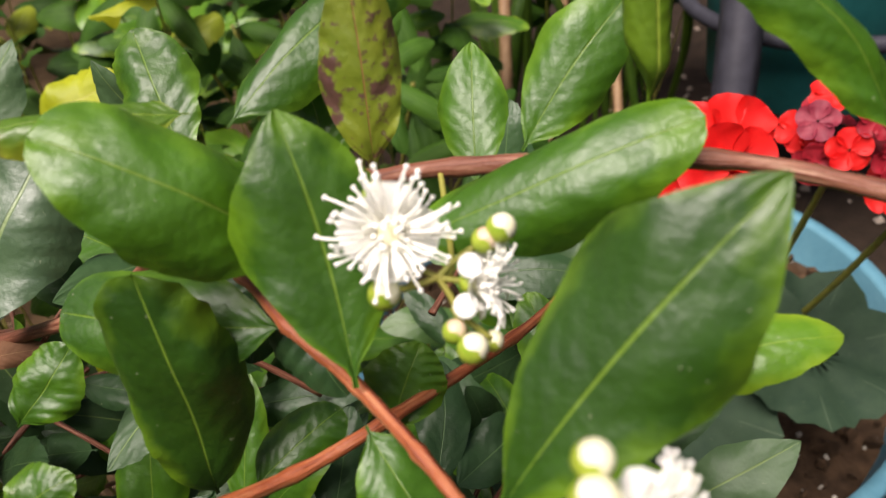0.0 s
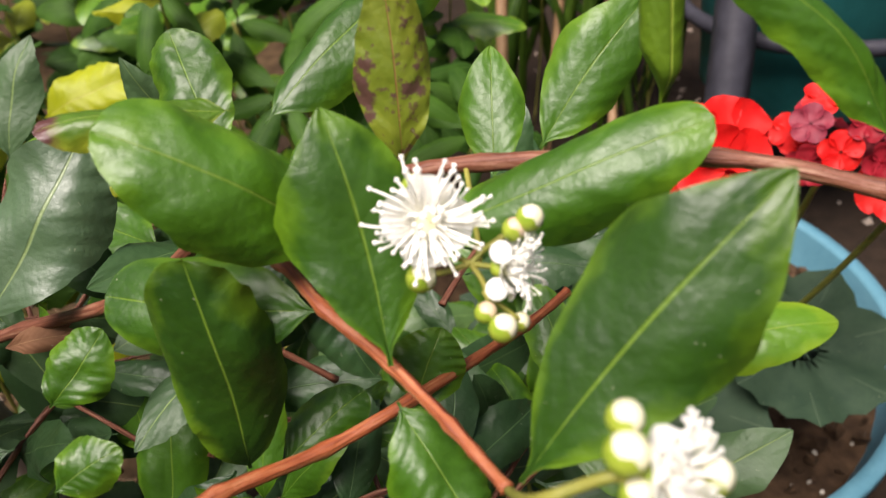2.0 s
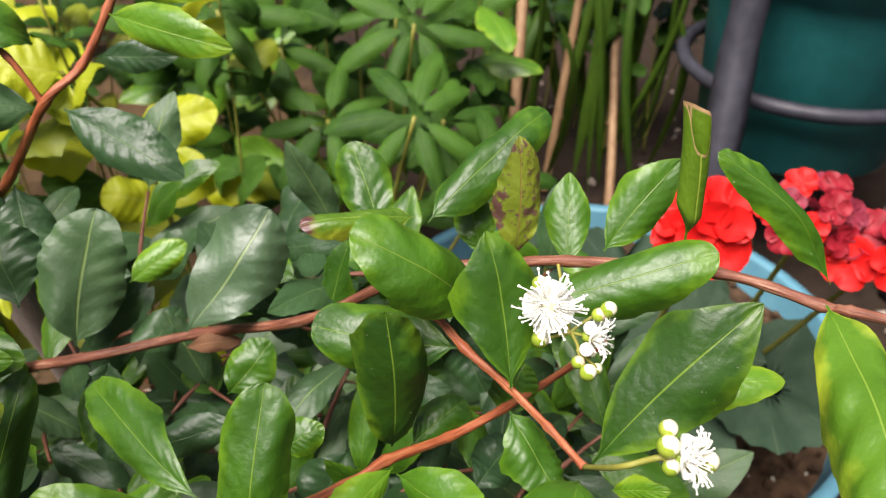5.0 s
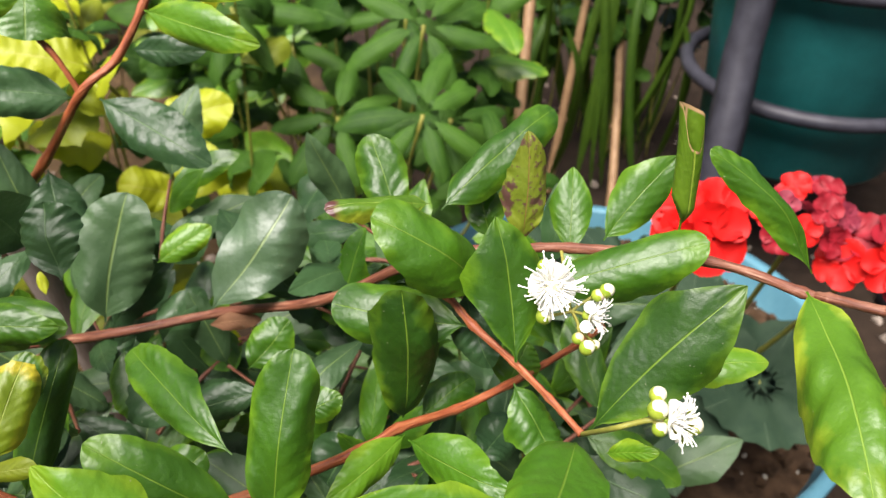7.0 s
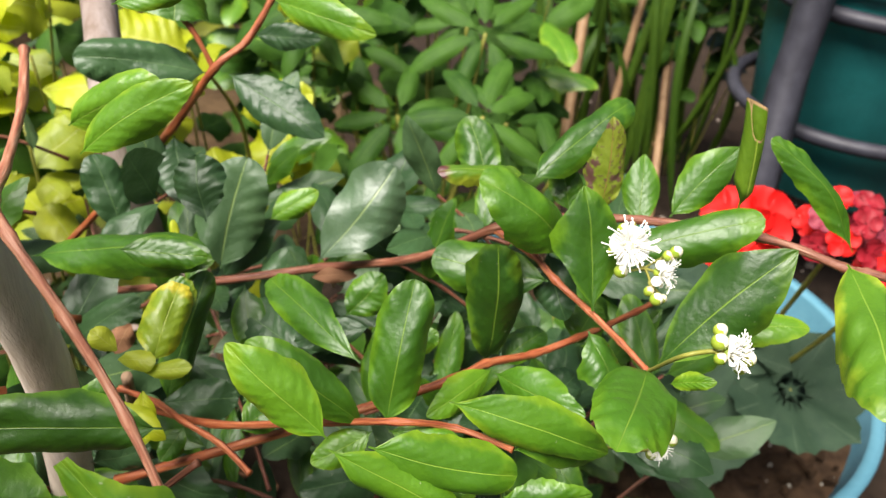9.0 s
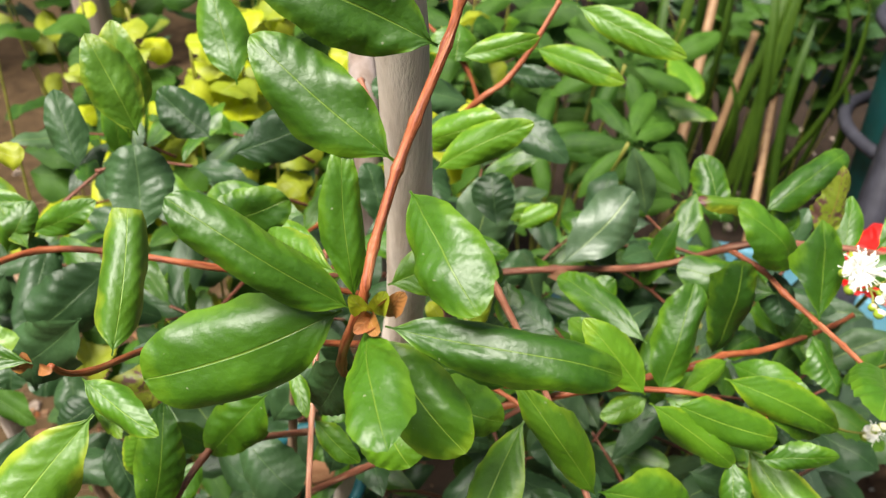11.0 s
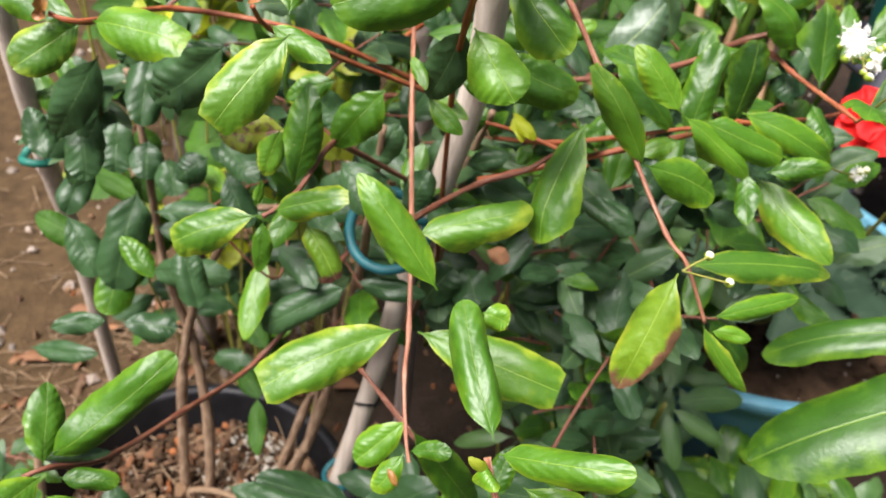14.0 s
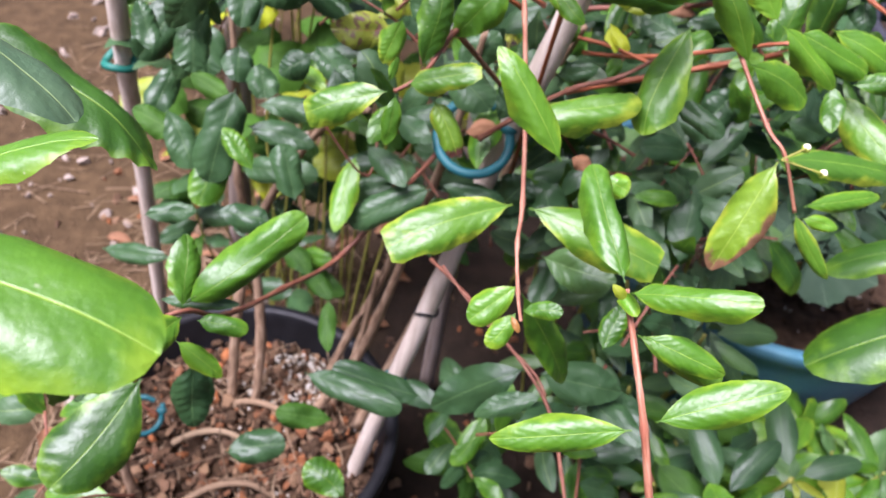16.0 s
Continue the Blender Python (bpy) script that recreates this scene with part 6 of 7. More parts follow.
leaf(cross_stem, (-0.0861, 0.1061, 0.7786), (-0.0553, 0.0912, 0.7691), 0.0190, (-0.158, -0.744, 0.649), "dark", 0, 0.12, 0.04)
leaf(right_shoot, (-0.0108, 0.1009, 0.7923), (0.0197, 0.1015, 0.7875), 0.0184, (0.108, -0.809, 0.578), "dark", 1, 0.12, 0.04)
leaf(leader, (-0.2023, 0.0260, 0.8966), (-0.1900, 0.0089, 0.8873), 0.0087, (-0.096, -0.528, 0.844), "fresh", 1, 0.12, 0.04)
leaf(leader, (-0.1896, 0.0156, 0.8793), (-0.1683, 0.0087, 0.8653), 0.0133, (0.127, -0.797, 0.590), "fresh", 1, 0.12, 0.04)
leaf(old_stem_b, (-0.2551, 0.0638, 0.8552), (-0.2830, 0.0525, 0.8441), 0.0186, (0.148, -0.853, 0.500), "green", 1, 0.12, 0.04)
leaf(back_shoot, (-0.3250, 0.0620, 0.8656), (-0.3692, 0.0526, 0.8251), 0.0363, (0.037, -0.982, 0.187), "dark", 0, 0.12, 0.04)
leaf(back_shoot, (-0.3922, 0.0950, 0.8552), (-0.4055, 0.0774, 0.8324), 0.0221, (0.434, -0.818, 0.377), "dark", 1, 0.12, 0.04)
leaf(back_shoot, (-0.4330, 0.0941, 0.8262), (-0.4718, 0.0801, 0.7605), 0.0315, (0.299, -0.954, 0.025), "dark", 1, 0.12, 0.04)
leaf(back_shoot, (-0.4496, 0.1047, 0.7741), (-0.4718, 0.0850, 0.7147), 0.0260, (0.409, -0.901, 0.145), "dark", 1, 0.12, 0.04)
leaf(back_shoot, (-0.4317, 0.1087, 0.7060), (-0.4367, 0.0615, 0.6391), 0.0353, (0.460, -0.741, 0.488), "dark", 2, 0.12, 0.05)
leaf(back_shoot, (-0.4234, 0.1102, 0.6714), (-0.3629, 0.1140, 0.6656), 0.0251, (0.113, -0.680, 0.724), "dark", 1, 0.12, 0.05)
leaf(upper_twig, (-0.1717, 0.1722, 0.9141), (-0.1221, 0.1782, 0.9467), 0.0242, (-0.114, -0.931, 0.346), "fresh", 1, 0.16, 0.05)
leaf(upper_twig, (-0.1824, 0.2118, 0.9022), (-0.1646, 0.2292, 0.9227), 0.0237, (0.199, -0.825, 0.529), "dark", 1, 0.12, 0.04)
leaf(upper_twig, (-0.1362, 0.2029, 0.8634), (-0.1448, 0.2208, 0.8898), 0.0270, (0.048, -0.821, 0.569), "dark", 0, 0.1, 0.04)
leaf(upper_twig, (-0.1691, 0.2192, 0.9613), (-0.1270, 0.2239, 0.9764), 0.0172, (-0.009, -0.948, 0.318), "fresh", 1, 0.14, 0.05)
leaf(upper_twig, (-0.1099, 0.2474, 0.9883), (-0.0479, 0.2224, 0.9755), 0.0217, (-0.281, -0.887, 0.366), "fresh", 1, 0.14, 0.05)
leaf(back_shoot, (-0.3020, 0.1034, 0.9486), (-0.3218, 0.1081, 0.9935), 0.0271, (0.550, -0.770, 0.322), "edged", 1, 0.12, 0.05)
leaf(back_shoot, (-0.2768, 0.1606, 0.9538), (-0.2996, 0.1877, 0.9959), 0.0295, (0.294, -0.724, 0.624), "green", 1, 0.12, 0.05)
leaf(back_shoot, (-0.2436, 0.1609, 0.8787), (-0.3024, 0.1555, 0.8831), 0.0292, (0.118, -0.813, 0.570), "green", 0, 0.12, 0.04)
leaf(back_shoot, (-0.2216, 0.1333, 0.8704), (-0.2551, 0.1389, 0.8849), 0.0201, (0.156, -0.748, 0.645), "fresh", 0, 0.12, 0.04)
leaf(node_twig, (-0.1305, 0.1592, 0.8432), (-0.1414, 0.1668, 0.8558), 0.0170, (0.153, -0.781, 0.605), "edged", 0, 0.14, 0.05)
leaf(node_twig, (-0.1655, 0.1713, 0.8666), (-0.1256, 0.1747, 0.8638), 0.0186, (0.109, -0.805, 0.583), "green", 1, 0.16, 0.05)
leaf(main_twig, (-0.1265, 0.2684, 0.8219), (-0.1005, 0.2820, 0.8360), 0.0191, (0.124, -0.817, 0.564), "fresh", 1, 0.16, 0.05)
leaf(main_twig, (-0.1261, 0.2137, 0.8148), (-0.1132, 0.1874, 0.7932), 0.0245, (0.021, -0.629, 0.777), "green", 1, 0.14, 0.05)
leaf(low_twig, (-0.0532, 0.1809, 0.8245), (-0.0892, 0.1717, 0.8185), 0.0162, (0.079, -0.745, 0.663), "dark", 1, 0.14, 0.05)
leaf(node_twig, (-0.1016, 0.1331, 0.8018), (-0.0713, 0.1513, 0.8212), 0.0247, (0.001, -0.733, 0.681), "green", 0, 0.14, 0.05)
leaf(low_twig, (-0.0894, 0.1819, 0.8021), (-0.1292, 0.2078, 0.8043), 0.0300, (-0.231, -0.432, 0.872), "dark", 0, 0.12, 0.04)
leaf(low_twig, (-0.0746, 0.2244, 0.7919), (-0.0550, 0.2392, 0.8113), 0.0265, (0.068, -0.826, 0.560), "green", 1, 0.12, 0.04)
leaf(low_twig, (-0.1319, 0.2594, 0.7733), (-0.1131, 0.2854, 0.7910), 0.0262, (0.319, -0.681, 0.659), "dark", 1, 0.12, 0.04)
leaf(main_twig, (-0.1370, 0.3066, 0.8034), (-0.1138, 0.3135, 0.8121), 0.0169, (0.076, -0.871, 0.486), "fresh", 1, 0.12, 0.04)
leaf(main_twig, (-0.1416, 0.2544, 0.7835), (-0.1462, 0.2291, 0.7664), 0.0219, (0.359, -0.568, 0.741), "dark", 1, 0.12, 0.04)
leaf(low_twig, (-0.0218, 0.2225, 0.7545), (-0.0391, 0.2035, 0.7292), 0.0340, (-0.025, -0.789, 0.613), "dark", 0, 0.12, 0.04)
leaf(low_twig, (0.0273, 0.1734, 0.7541), (0.0128, 0.1977, 0.7537), 0.0259, (-0.357, -0.197, 0.913), "green", 0, 0.12, 0.04)
leaf(low_twig, (0.0375, 0.1871, 0.7724), (0.0559, 0.2133, 0.7737), 0.0230, (0.278, -0.241, 0.930), "dark", 0, 0.12, 0.04)
leaf(side_twig, (0.0289, 0.2036, 0.8619), (0.0402, 0.1846, 0.8360), 0.0213, (-0.049, -0.815, 0.577), "dark", 1, 0.12, 0.04)
leaf(main_twig, (0.0193, 0.2222, 0.8537), (0.0126, 0.2046, 0.8301), 0.0252, (-0.033, -0.796, 0.605), "dark", 1, 0.12, 0.04)
leaf(main_twig, (0.0399, 0.2325, 0.8670), (0.0335, 0.2481, 0.8881), 0.0199, (-0.094, -0.815, 0.572), "green", 1, 0.12, 0.04)
leaf(node_twig, (-0.1552, 0.1343, 0.8403), (-0.1650, 0.1354, 0.8503), 0.0105, (0.546, -0.591, 0.594), "lime", 0, 0.14, 0.06, "young yellow-green leaf", nu=6, nv=10)
leaf(node_twig, (-0.1546, 0.1321, 0.8373), (-0.1363, 0.1290, 0.8410), 0.0096, (-0.256, -0.628, 0.735), "lime", 0, 0.14, 0.06, "young yellow-green leaf", nu=6, nv=10)
leaf(node_twig, (-0.1429, 0.1295, 0.8335), (-0.1208, 0.1287, 0.8402), 0.0088, (-0.227, -0.715, 0.661), "lime", 0, 0.14, 0.06, "young yellow-green leaf", nu=6, nv=10)
leaf(node_twig, (-0.1469, 0.1316, 0.8196), (-0.1395, 0.1113, 0.8089), 0.0117, (0.361, -0.328, 0.873), "yellow", 1, 0.14, 0.06, "yellowed leaf with a red-brown patch", nu=6, nv=10)
leaf(main_twig, (-0.0997, 0.2515, 0.7953), (-0.0735, 0.2535, 0.7975), 0.0105, (0.010, -0.774, 0.633), "brown_leaf", 1, 0.14, 0.06, "dry orange-brown leaf", nu=6, nv=10)
leaf(node_twig, (-0.1773, 0.1850, 0.8085), (-0.1840, 0.1753, 0.7955), 0.0133, (0.352, -0.827, 0.438), "brown_leaf", 1, 0.14, 0.06, "dry orange-brown leaf", nu=6, nv=10)
leaf(main_twig, (-0.1733, 0.2437, 0.8203), (-0.1767, 0.2503, 0.8292), 0.0053, (0.390, -0.664, 0.638), "yellow", 1, 0.14, 0.06, nu=6, nv=10)
leaf(low_twig, (-0.1400, 0.3700, 0.6900), (-0.1270, 0.3570, 0.6560), 0.0125, (0.3, -0.75, 0.6), "yellow", 1, 0.14, 0.05, "yellowed leaf turning orange")
lower_red = branch(shrub, [(-0.1707, 0.1516, 0.7968), (-0.1482, 0.1422, 0.8003), (-0.1314, 0.1314, 0.8022), (-0.1096, 0.1197, 0.8027), (-0.0932, 0.1069, 0.8019)], 0.0016, 0.0013, "twig_red")
leaf(lower_red, (-0.1323, 0.1331, 0.7961), (-0.1401, 0.1198, 0.7868), 0.0143, (0.319, -0.662, 0.678), "green", 1, 0.14, 0.05)
leaf(upper_twig, (-0.2274, 0.2832, 0.7909), (-0.2469, 0.3036, 0.8356), 0.0279, (0.476, -0.704, 0.528), "dark", 0, 0.12, 0.05)
leaf(cross_stem, (-0.1495, 0.0911, 0.7282), (-0.1326, 0.0893, 0.7233), 0.0140, (0.071, -0.829, 0.555), "brown_leaf", 1, 0.2, 0.08, "dry orange-brown leaf", nu=6, nv=12)
leaf(old_stem_b, (-0.2333, 0.0951, 0.7252), (-0.2110, 0.1031, 0.7319), 0.0168, (0.143, -0.835, 0.532), "brown_leaf", 1, 0.2, 0.08, "dry orange-brown leaf", nu=6, nv=12)
leaf(old_stem_d, (-0.1488, 0.1192, 0.8257), (-0.1303, 0.1120, 0.8122), 0.0106, (0.213, -0.708, 0.673), "yellow", 1, 0.14, 0.06, "yellowed leaf with a red-brown patch", nu=6, nv=12)
leaf(back_shoot, (-0.4285, 0.1515, 0.8963), (-0.4099, 0.1520, 0.8930), 0.0168, (0.114, -0.847, 0.520), "lime", 0, 0.14, 0.06, "orange-tinted young leaf", nu=6, nv=12)
leaf(back_shoot, (-0.4677, 0.1051, 0.7694), (-0.4527, 0.0791, 0.7296), 0.0289, (0.528, -0.606, 0.595), "dark", 0, 0.14, 0.06)
leaf(back_shoot, (-0.4964, 0.0953, 0.7269), (-0.5167, 0.1162, 0.7607), 0.0235, (0.525, -0.546, 0.653), "dark", 1, 0.14, 0.06)
leaf(left_low, (-0.3951, 0.0692, 0.7207), (-0.3381, 0.0784, 0.7214), 0.0211, (0.101, -0.687, 0.719), "dark", 1, 0.14, 0.06)
leaf(left_low, (-0.4865, 0.0897, 0.6820), (-0.4540, 0.0679, 0.6443), 0.0292, (0.475, -0.519, 0.711), "dark", 0, 0.14, 0.06)
leaf(left_low, (-0.4851, 0.0367, 0.6069), (-0.4432, 0.0494, 0.6159), 0.0203, (0.049, -0.679, 0.733), "dark", 1, 0.14, 0.06)
leaf(left_low, (-0.4196, 0.0386, 0.6304), (-0.3770, 0.0445, 0.6297), 0.0256, (0.094, -0.575, 0.813), "dark", 0, 0.14, 0.06)
leaf(left_low, (-0.4750, 0.0962, 0.6540), (-0.5237, 0.0994, 0.6689), 0.0256, (0.211, -0.552, 0.806), "weed", 1, 0.14, 0.06)
leaf(left_low, (-0.3908, 0.0484, 0.6730), (-0.4210, 0.0615, 0.6979), 0.0214, (0.394, -0.526, 0.754), "green", 1, 0.14, 0.06)
leaf(left_low, (-0.3502, 0.0358, 0.6639), (-0.3702, 0.0578, 0.6993), 0.0243, (0.446, -0.625, 0.641), "dark", 2, 0.14, 0.06)
leaf(wood_shoot, (-0.3364, 0.0729, 0.7656), (-0.3145, 0.0549, 0.7356), 0.0237, (0.372, -0.651, 0.662), "dark", 0, 0.14, 0.06)
leaf(wood_shoot, (-0.3630, 0.0998, 0.7570), (-0.3837, 0.0859, 0.7419), 0.0243, (0.194, -0.841, 0.505), "dark", 1, 0.14, 0.06)
leaf(old_stem_b, (-0.3155, 0.0438, 0.4636), (-0.2450, 0.0414, 0.4500), 0.0258, (0.138, -0.563, 0.815), "dark", 1, 0.14, 0.06)
leaf(old_stem_b, (-0.3819, -0.0441, 0.4228), (-0.3316, -0.0274, 0.4361), 0.0320, (-0.000, -0.622, 0.783), "dark", 3, 0.14, 0.06)
leaf(old_stem_b, (-0.3214, -0.0093, 0.5187), (-0.2321, -0.0226, 0.5224), 0.0230, (-0.120, -0.593, 0.796), "dark", 2, 0.14, 0.06)
leaf(old_stem_b, (-0.2569, -0.0881, 0.4787), (-0.2946, -0.0786, 0.4950), 0.0320, (0.218, -0.536, 0.816), "green", 0, 0.14, 0.06)
leaf(old_stem_c, (-0.4129, -0.0240, 0.5133), (-0.4014, -0.0584, 0.4708), 0.0292, (0.372, -0.670, 0.643), "dark", 1, 0.14, 0.06)
leaf(near_shoot, (-0.1256, -0.1602, 0.8190), (-0.1176, -0.1692, 0.8165), 0.0098, (-0.386, -0.548, 0.742), "fresh", 3, -0.3, 0.1, "small curled young leaf", nu=8, nv=14, roll=1.2)
leaf(near_shoot, (-0.1218, -0.1617, 0.8166), (-0.1310, -0.1634, 0.8252), 0.0054, (0.407, -0.875, 0.262), "lime", 1, 0.14, 0.1, nu=6, nv=12)
leaf(mid_shoot, (-0.1683, -0.1302, 0.7605), (-0.1624, -0.1347, 0.7543), 0.0041, (0.048, -0.783, 0.620), "bronze", 1, 0.14, 0.1, nu=6, nv=12)
leaf(near_shoot, (-0.1087, -0.1587, 0.7967), (-0.0682, -0.1613, 0.7882), 0.0170, (0.082, -0.771, 0.632), "fresh", 1, 0.2, 0.07)
leaf(near_shoot, (-0.1184, -0.1304, 0.7536), (-0.1129, -0.1135, 0.7730), 0.0153, (-0.149, -0.725, 0.673), "green", 1, 0.14, 0.06)
leaf(floor_shoot, (-0.1551, -0.0135, 0.7104), (-0.1057, -0.0286, 0.7171), 0.0300, (-0.306, -0.729, 0.613), "blue_leaf", 1, 0.14, 0.06)
sprig(shrub, (-0.4204, 0.3428, 0.7346), (-0.4704, 0.2985, 0.7338), 1)
sprig(shrub, (-0.1136, 0.1756, 0.6948), (-0.1497, 0.2349, 0.7061), 2)
sprig(shrub, (-0.1780, 0.1420, 0.2901), (-0.1104, 0.1312, 0.3245), 3)
sprig(shrub, (-0.1708, 0.3627, 0.7072), (-0.2038, 0.4237, 0.7172), 4)
sprig(shrub, (0.0144, 0.2795, 0.8110), (-0.0495, 0.2903, 0.8046), 6)
sprig(shrub, (-0.6619, 0.0629, 0.3447), (-0.5927, 0.0678, 0.3551), 7)
sprig(shrub, (-0.0374, 0.0354, 0.5829), (-0.0509, 0.1039, 0.5977), 8)
sprig(shrub, (-0.2084, 0.2767, 0.7020), (-0.1699, 0.2228, 0.7445), 9)
sprig(shrub, (-0.1321, 0.2315, 0.5928), (-0.1286, 0.1616, 0.6147), 11)
sprig(shrub, (-0.2408, 0.3688, 0.6204), (-0.1719, 0.3740, 0.6294), 12)
sprig(shrub, (-0.0039, 0.0151, 0.4700), (-0.0456, 0.0684, 0.5081), 16)
sprig(shrub, (-0.0826, 0.1675, 0.4810), (-0.0183, 0.1886, 0.4830), 17)
sprig(shrub, (-0.4081, 0.2469, 0.7117), (-0.3493, 0.2460, 0.7696), 19)
sprig(shrub, (-0.3192, 0.3905, 0.7770), (-0.3760, 0.3536, 0.8146), 20)
sprig(shrub, (-0.4574, 0.2977, 0.7342), (-0.5042, 0.2519, 0.7295), 21)
sprig(shrub, (-0.2847, 0.2877, 0.7982), (-0.3238, 0.2312, 0.8317), 22)
sprig(shrub, (0.1267, 0.2668, 0.6615), (0.0986, 0.3202, 0.7169), 23)
sprig(shrub, (-0.0033, 0.1598, 0.6507), (-0.0513, 0.1949, 0.7077), 24)
sprig(shrub, (0.0554, 0.2130, 0.7077), (0.1137, 0.2474, 0.7454), 26)
sprig(shrub, (-0.1510, 0.3400, 0.6726), (-0.1295, 0.2812, 0.7239), 28)
sprig(shrub, (-0.0712, 0.1774, 0.6297), (-0.0377, 0.2271, 0.6859), 29)
sprig(shrub, (-0.0950, 0.1599, 0.7029), (-0.1633, 0.1688, 0.7100), 30)
sprig(shrub, (-0.3333, 0.2452, 0.7047), (-0.3625, 0.1871, 0.7505), 31)
sprig(shrub, (-0.1373, 0.1144, 0.3796), (-0.2049, 0.1016, 0.3867), 32)
sprig(shrub, (-0.3034, 0.1708, 0.6632), (-0.2971, 0.1107, 0.7185), 33)
sprig(shrub, (0.0630, 0.2366, 0.6946), (0.1123, 0.2852, 0.7246), 36)
sprig(shrub, (-0.2840, 0.3439, 0.7057), (-0.2903, 0.2807, 0.6962), 37)
sprig(shrub, (-0.1440, 0.1992, 0.5937), (-0.1932, 0.1592, 0.6433), 39)
sprig(shrub, (-0.2939, 0.1749, 0.5308), (-0.2518, 0.2301, 0.5420), 40)
sprig(shrub, (0.1335, 0.2757, 0.6168), (0.1343, 0.3453, 0.6435), 41)
sprig(shrub, (-0.0642, 0.3111, 0.6761), (0.0021, 0.3053, 0.6743), 42)
sprig(shrub, (-0.1640, 0.0584, 0.4108), (-0.0983, 0.0465, 0.4519), 43)
sprig(shrub, (-0.1032, 0.1483, 0.3283), (-0.0407, 0.1215, 0.3317), 45)
sprig(shrub, (-0.2519, 0.1942, 0.7267), (-0.1875, 0.1727, 0.7633), 46)
sprig(shrub, (-0.5177, 0.2246, 0.6358), (-0.5201, 0.2858, 0.6898), 47)
sprig(shrub, (-0.1420, 0.2459, 0.7152), (-0.0966, 0.2986, 0.7436), 48)
sprig(shrub, (0.0418, 0.2154, 0.6750), (0.0661, 0.1595, 0.7294), 49)
sprig(shrub, (-0.0773, 0.3298, 0.6471), (-0.1416, 0.3025, 0.6632), 51)
sprig(shrub, (0.0535, 0.2955, 0.7606), (0.0895, 0.3529, 0.7631), 52)
sprig(shrub, (-0.0582, 0.2681, 0.5697), (-0.0474, 0.3329, 0.6138), 54)
sprig(shrub, (0.0241, 0.3141, 0.7559), (-0.0330, 0.3200, 0.8159), 55)
sprig(shrub, (-0.5283, 0.3120, 0.7266), (-0.4988, 0.3694, 0.7195), 56)
sprig(shrub, (-0.4343, -0.1090, 0.4239), (-0.4604, -0.1620, 0.4815), 57)
sprig(shrub, (-0.2926, 0.2430, 0.6192), (-0.2986, 0.1734, 0.6345), 58)
sprig(shrub, (-0.0452, 0.2527, 0.6908), (-0.1023, 0.2694, 0.7477), 59)
sprig(shrub, (-0.1735, 0.2095, 0.6931), (-0.1948, 0.1492, 0.7415), 62)
sprig(shrub, (-0.0881, 0.1366, 0.6438), (-0.0397, 0.0923, 0.6395), 63)
sprig(shrub, (-0.0301, 0.2477, 0.6807), (0.0082, 0.2035, 0.7391), 64)
sprig(shrub, (-0.4549, 0.2291, 0.8079), (-0.4186, 0.2889, 0.8250), 66)
sprig(shrub, (-0.3080, 0.2107, 0.7361), (-0.2382, 0.2146, 0.7552), 67)
sprig(shrub, (-0.3171, 0.3342, 0.6331), (-0.3448, 0.3982, 0.6599), 68)
sprig(shrub, (-0.0872, 0.3783, 0.6344), (-0.0200, 0.3594, 0.6493), 69)
sprig(shrub, (-0.0270, 0.3900, 0.7418), (-0.0471, 0.3229, 0.7601), 70)
sprig(shrub, (-0.2886, 0.2235, 0.6208), (-0.2330, 0.2651, 0.6316), 71)
sprig(shrub, (-0.0428, 0.1718, 0.6524), (-0.0505, 0.1131, 0.7098), 73)
sprig(shrub, (-0.2294, 0.2560, 0.7417), (-0.1618, 0.2687, 0.7744), 74)
sprig(shrub, (-0.4325, -0.0625, 0.4780), (-0.4918, -0.0783, 0.5316), 76)
sprig(shrub, (0.0922, 0.2313, 0.6252), (0.1517, 0.2672, 0.6538), 77)
sprig(shrub, (-0.2129, 0.3605, 0.7706), (-0.2059, 0.2939, 0.8110), 78)
sprig(shrub, (-0.3969, 0.1467, 0.6678), (-0.3565, 0.2023, 0.6744), 79)
sprig(shrub, (-0.4184, 0.1909, 0.7494), (-0.4160, 0.2589, 0.7531), 80)
sprig(shrub, (-0.1768, 0.3475, 0.5839), (-0.1705, 0.4047, 0.6437), 81)
sprig(shrub, (-0.3215, 0.1918, 0.7673), (-0.2663, 0.2157, 0.8232), 82)
sprig(shrub, (-0.4328, 0.2438, 0.8298), (-0.3668, 0.2620, 0.8351), 83)
sprig(shrub, (0.0057, 0.2862, 0.7195), (0.0284, 0.2212, 0.7267), 84)
sprig(shrub, (-0.3051, 0.3723, 0.6640), (-0.3373, 0.4255, 0.7162), 85)
sprig(shrub, (-0.0357, 0.1280, 0.6505), (0.0341, 0.1294, 0.6758), 86)
sprig(shrub, (0.0402, 0.2551, 0.6387), (-0.0231, 0.2704, 0.6332), 87)
sprig(shrub, (0.0714, 0.3437, 0.5786), (0.0556, 0.4040, 0.6304), 88)
sprig(shrub, (-0.1977, 0.1899, 0.5443), (-0.2143, 0.2579, 0.5620), 89)
sprig(shrub, (0.0767, 0.3670, 0.6112), (0.1393, 0.3520, 0.6588), 90)
sprig(shrub, (-0.5720, 0.2134, 0.6512), (-0.5575, 0.2792, 0.6902), 93)
sprig(shrub, (0.0329, 0.3332, 0.6524), (0.0990, 0.3278, 0.6501), 94)
sprig(shrub, (-0.0751, 0.0422, 0.5682), (-0.0985, -0.0233, 0.5803), 98)
sprig(shrub, (-0.0257, 0.2049, 0.3830), (0.0074, 0.1492, 0.3764), 99)
sprig(shrub, (-0.6312, 0.0110, 0.3394), (-0.5714, 0.0071, 0.3957), 100)
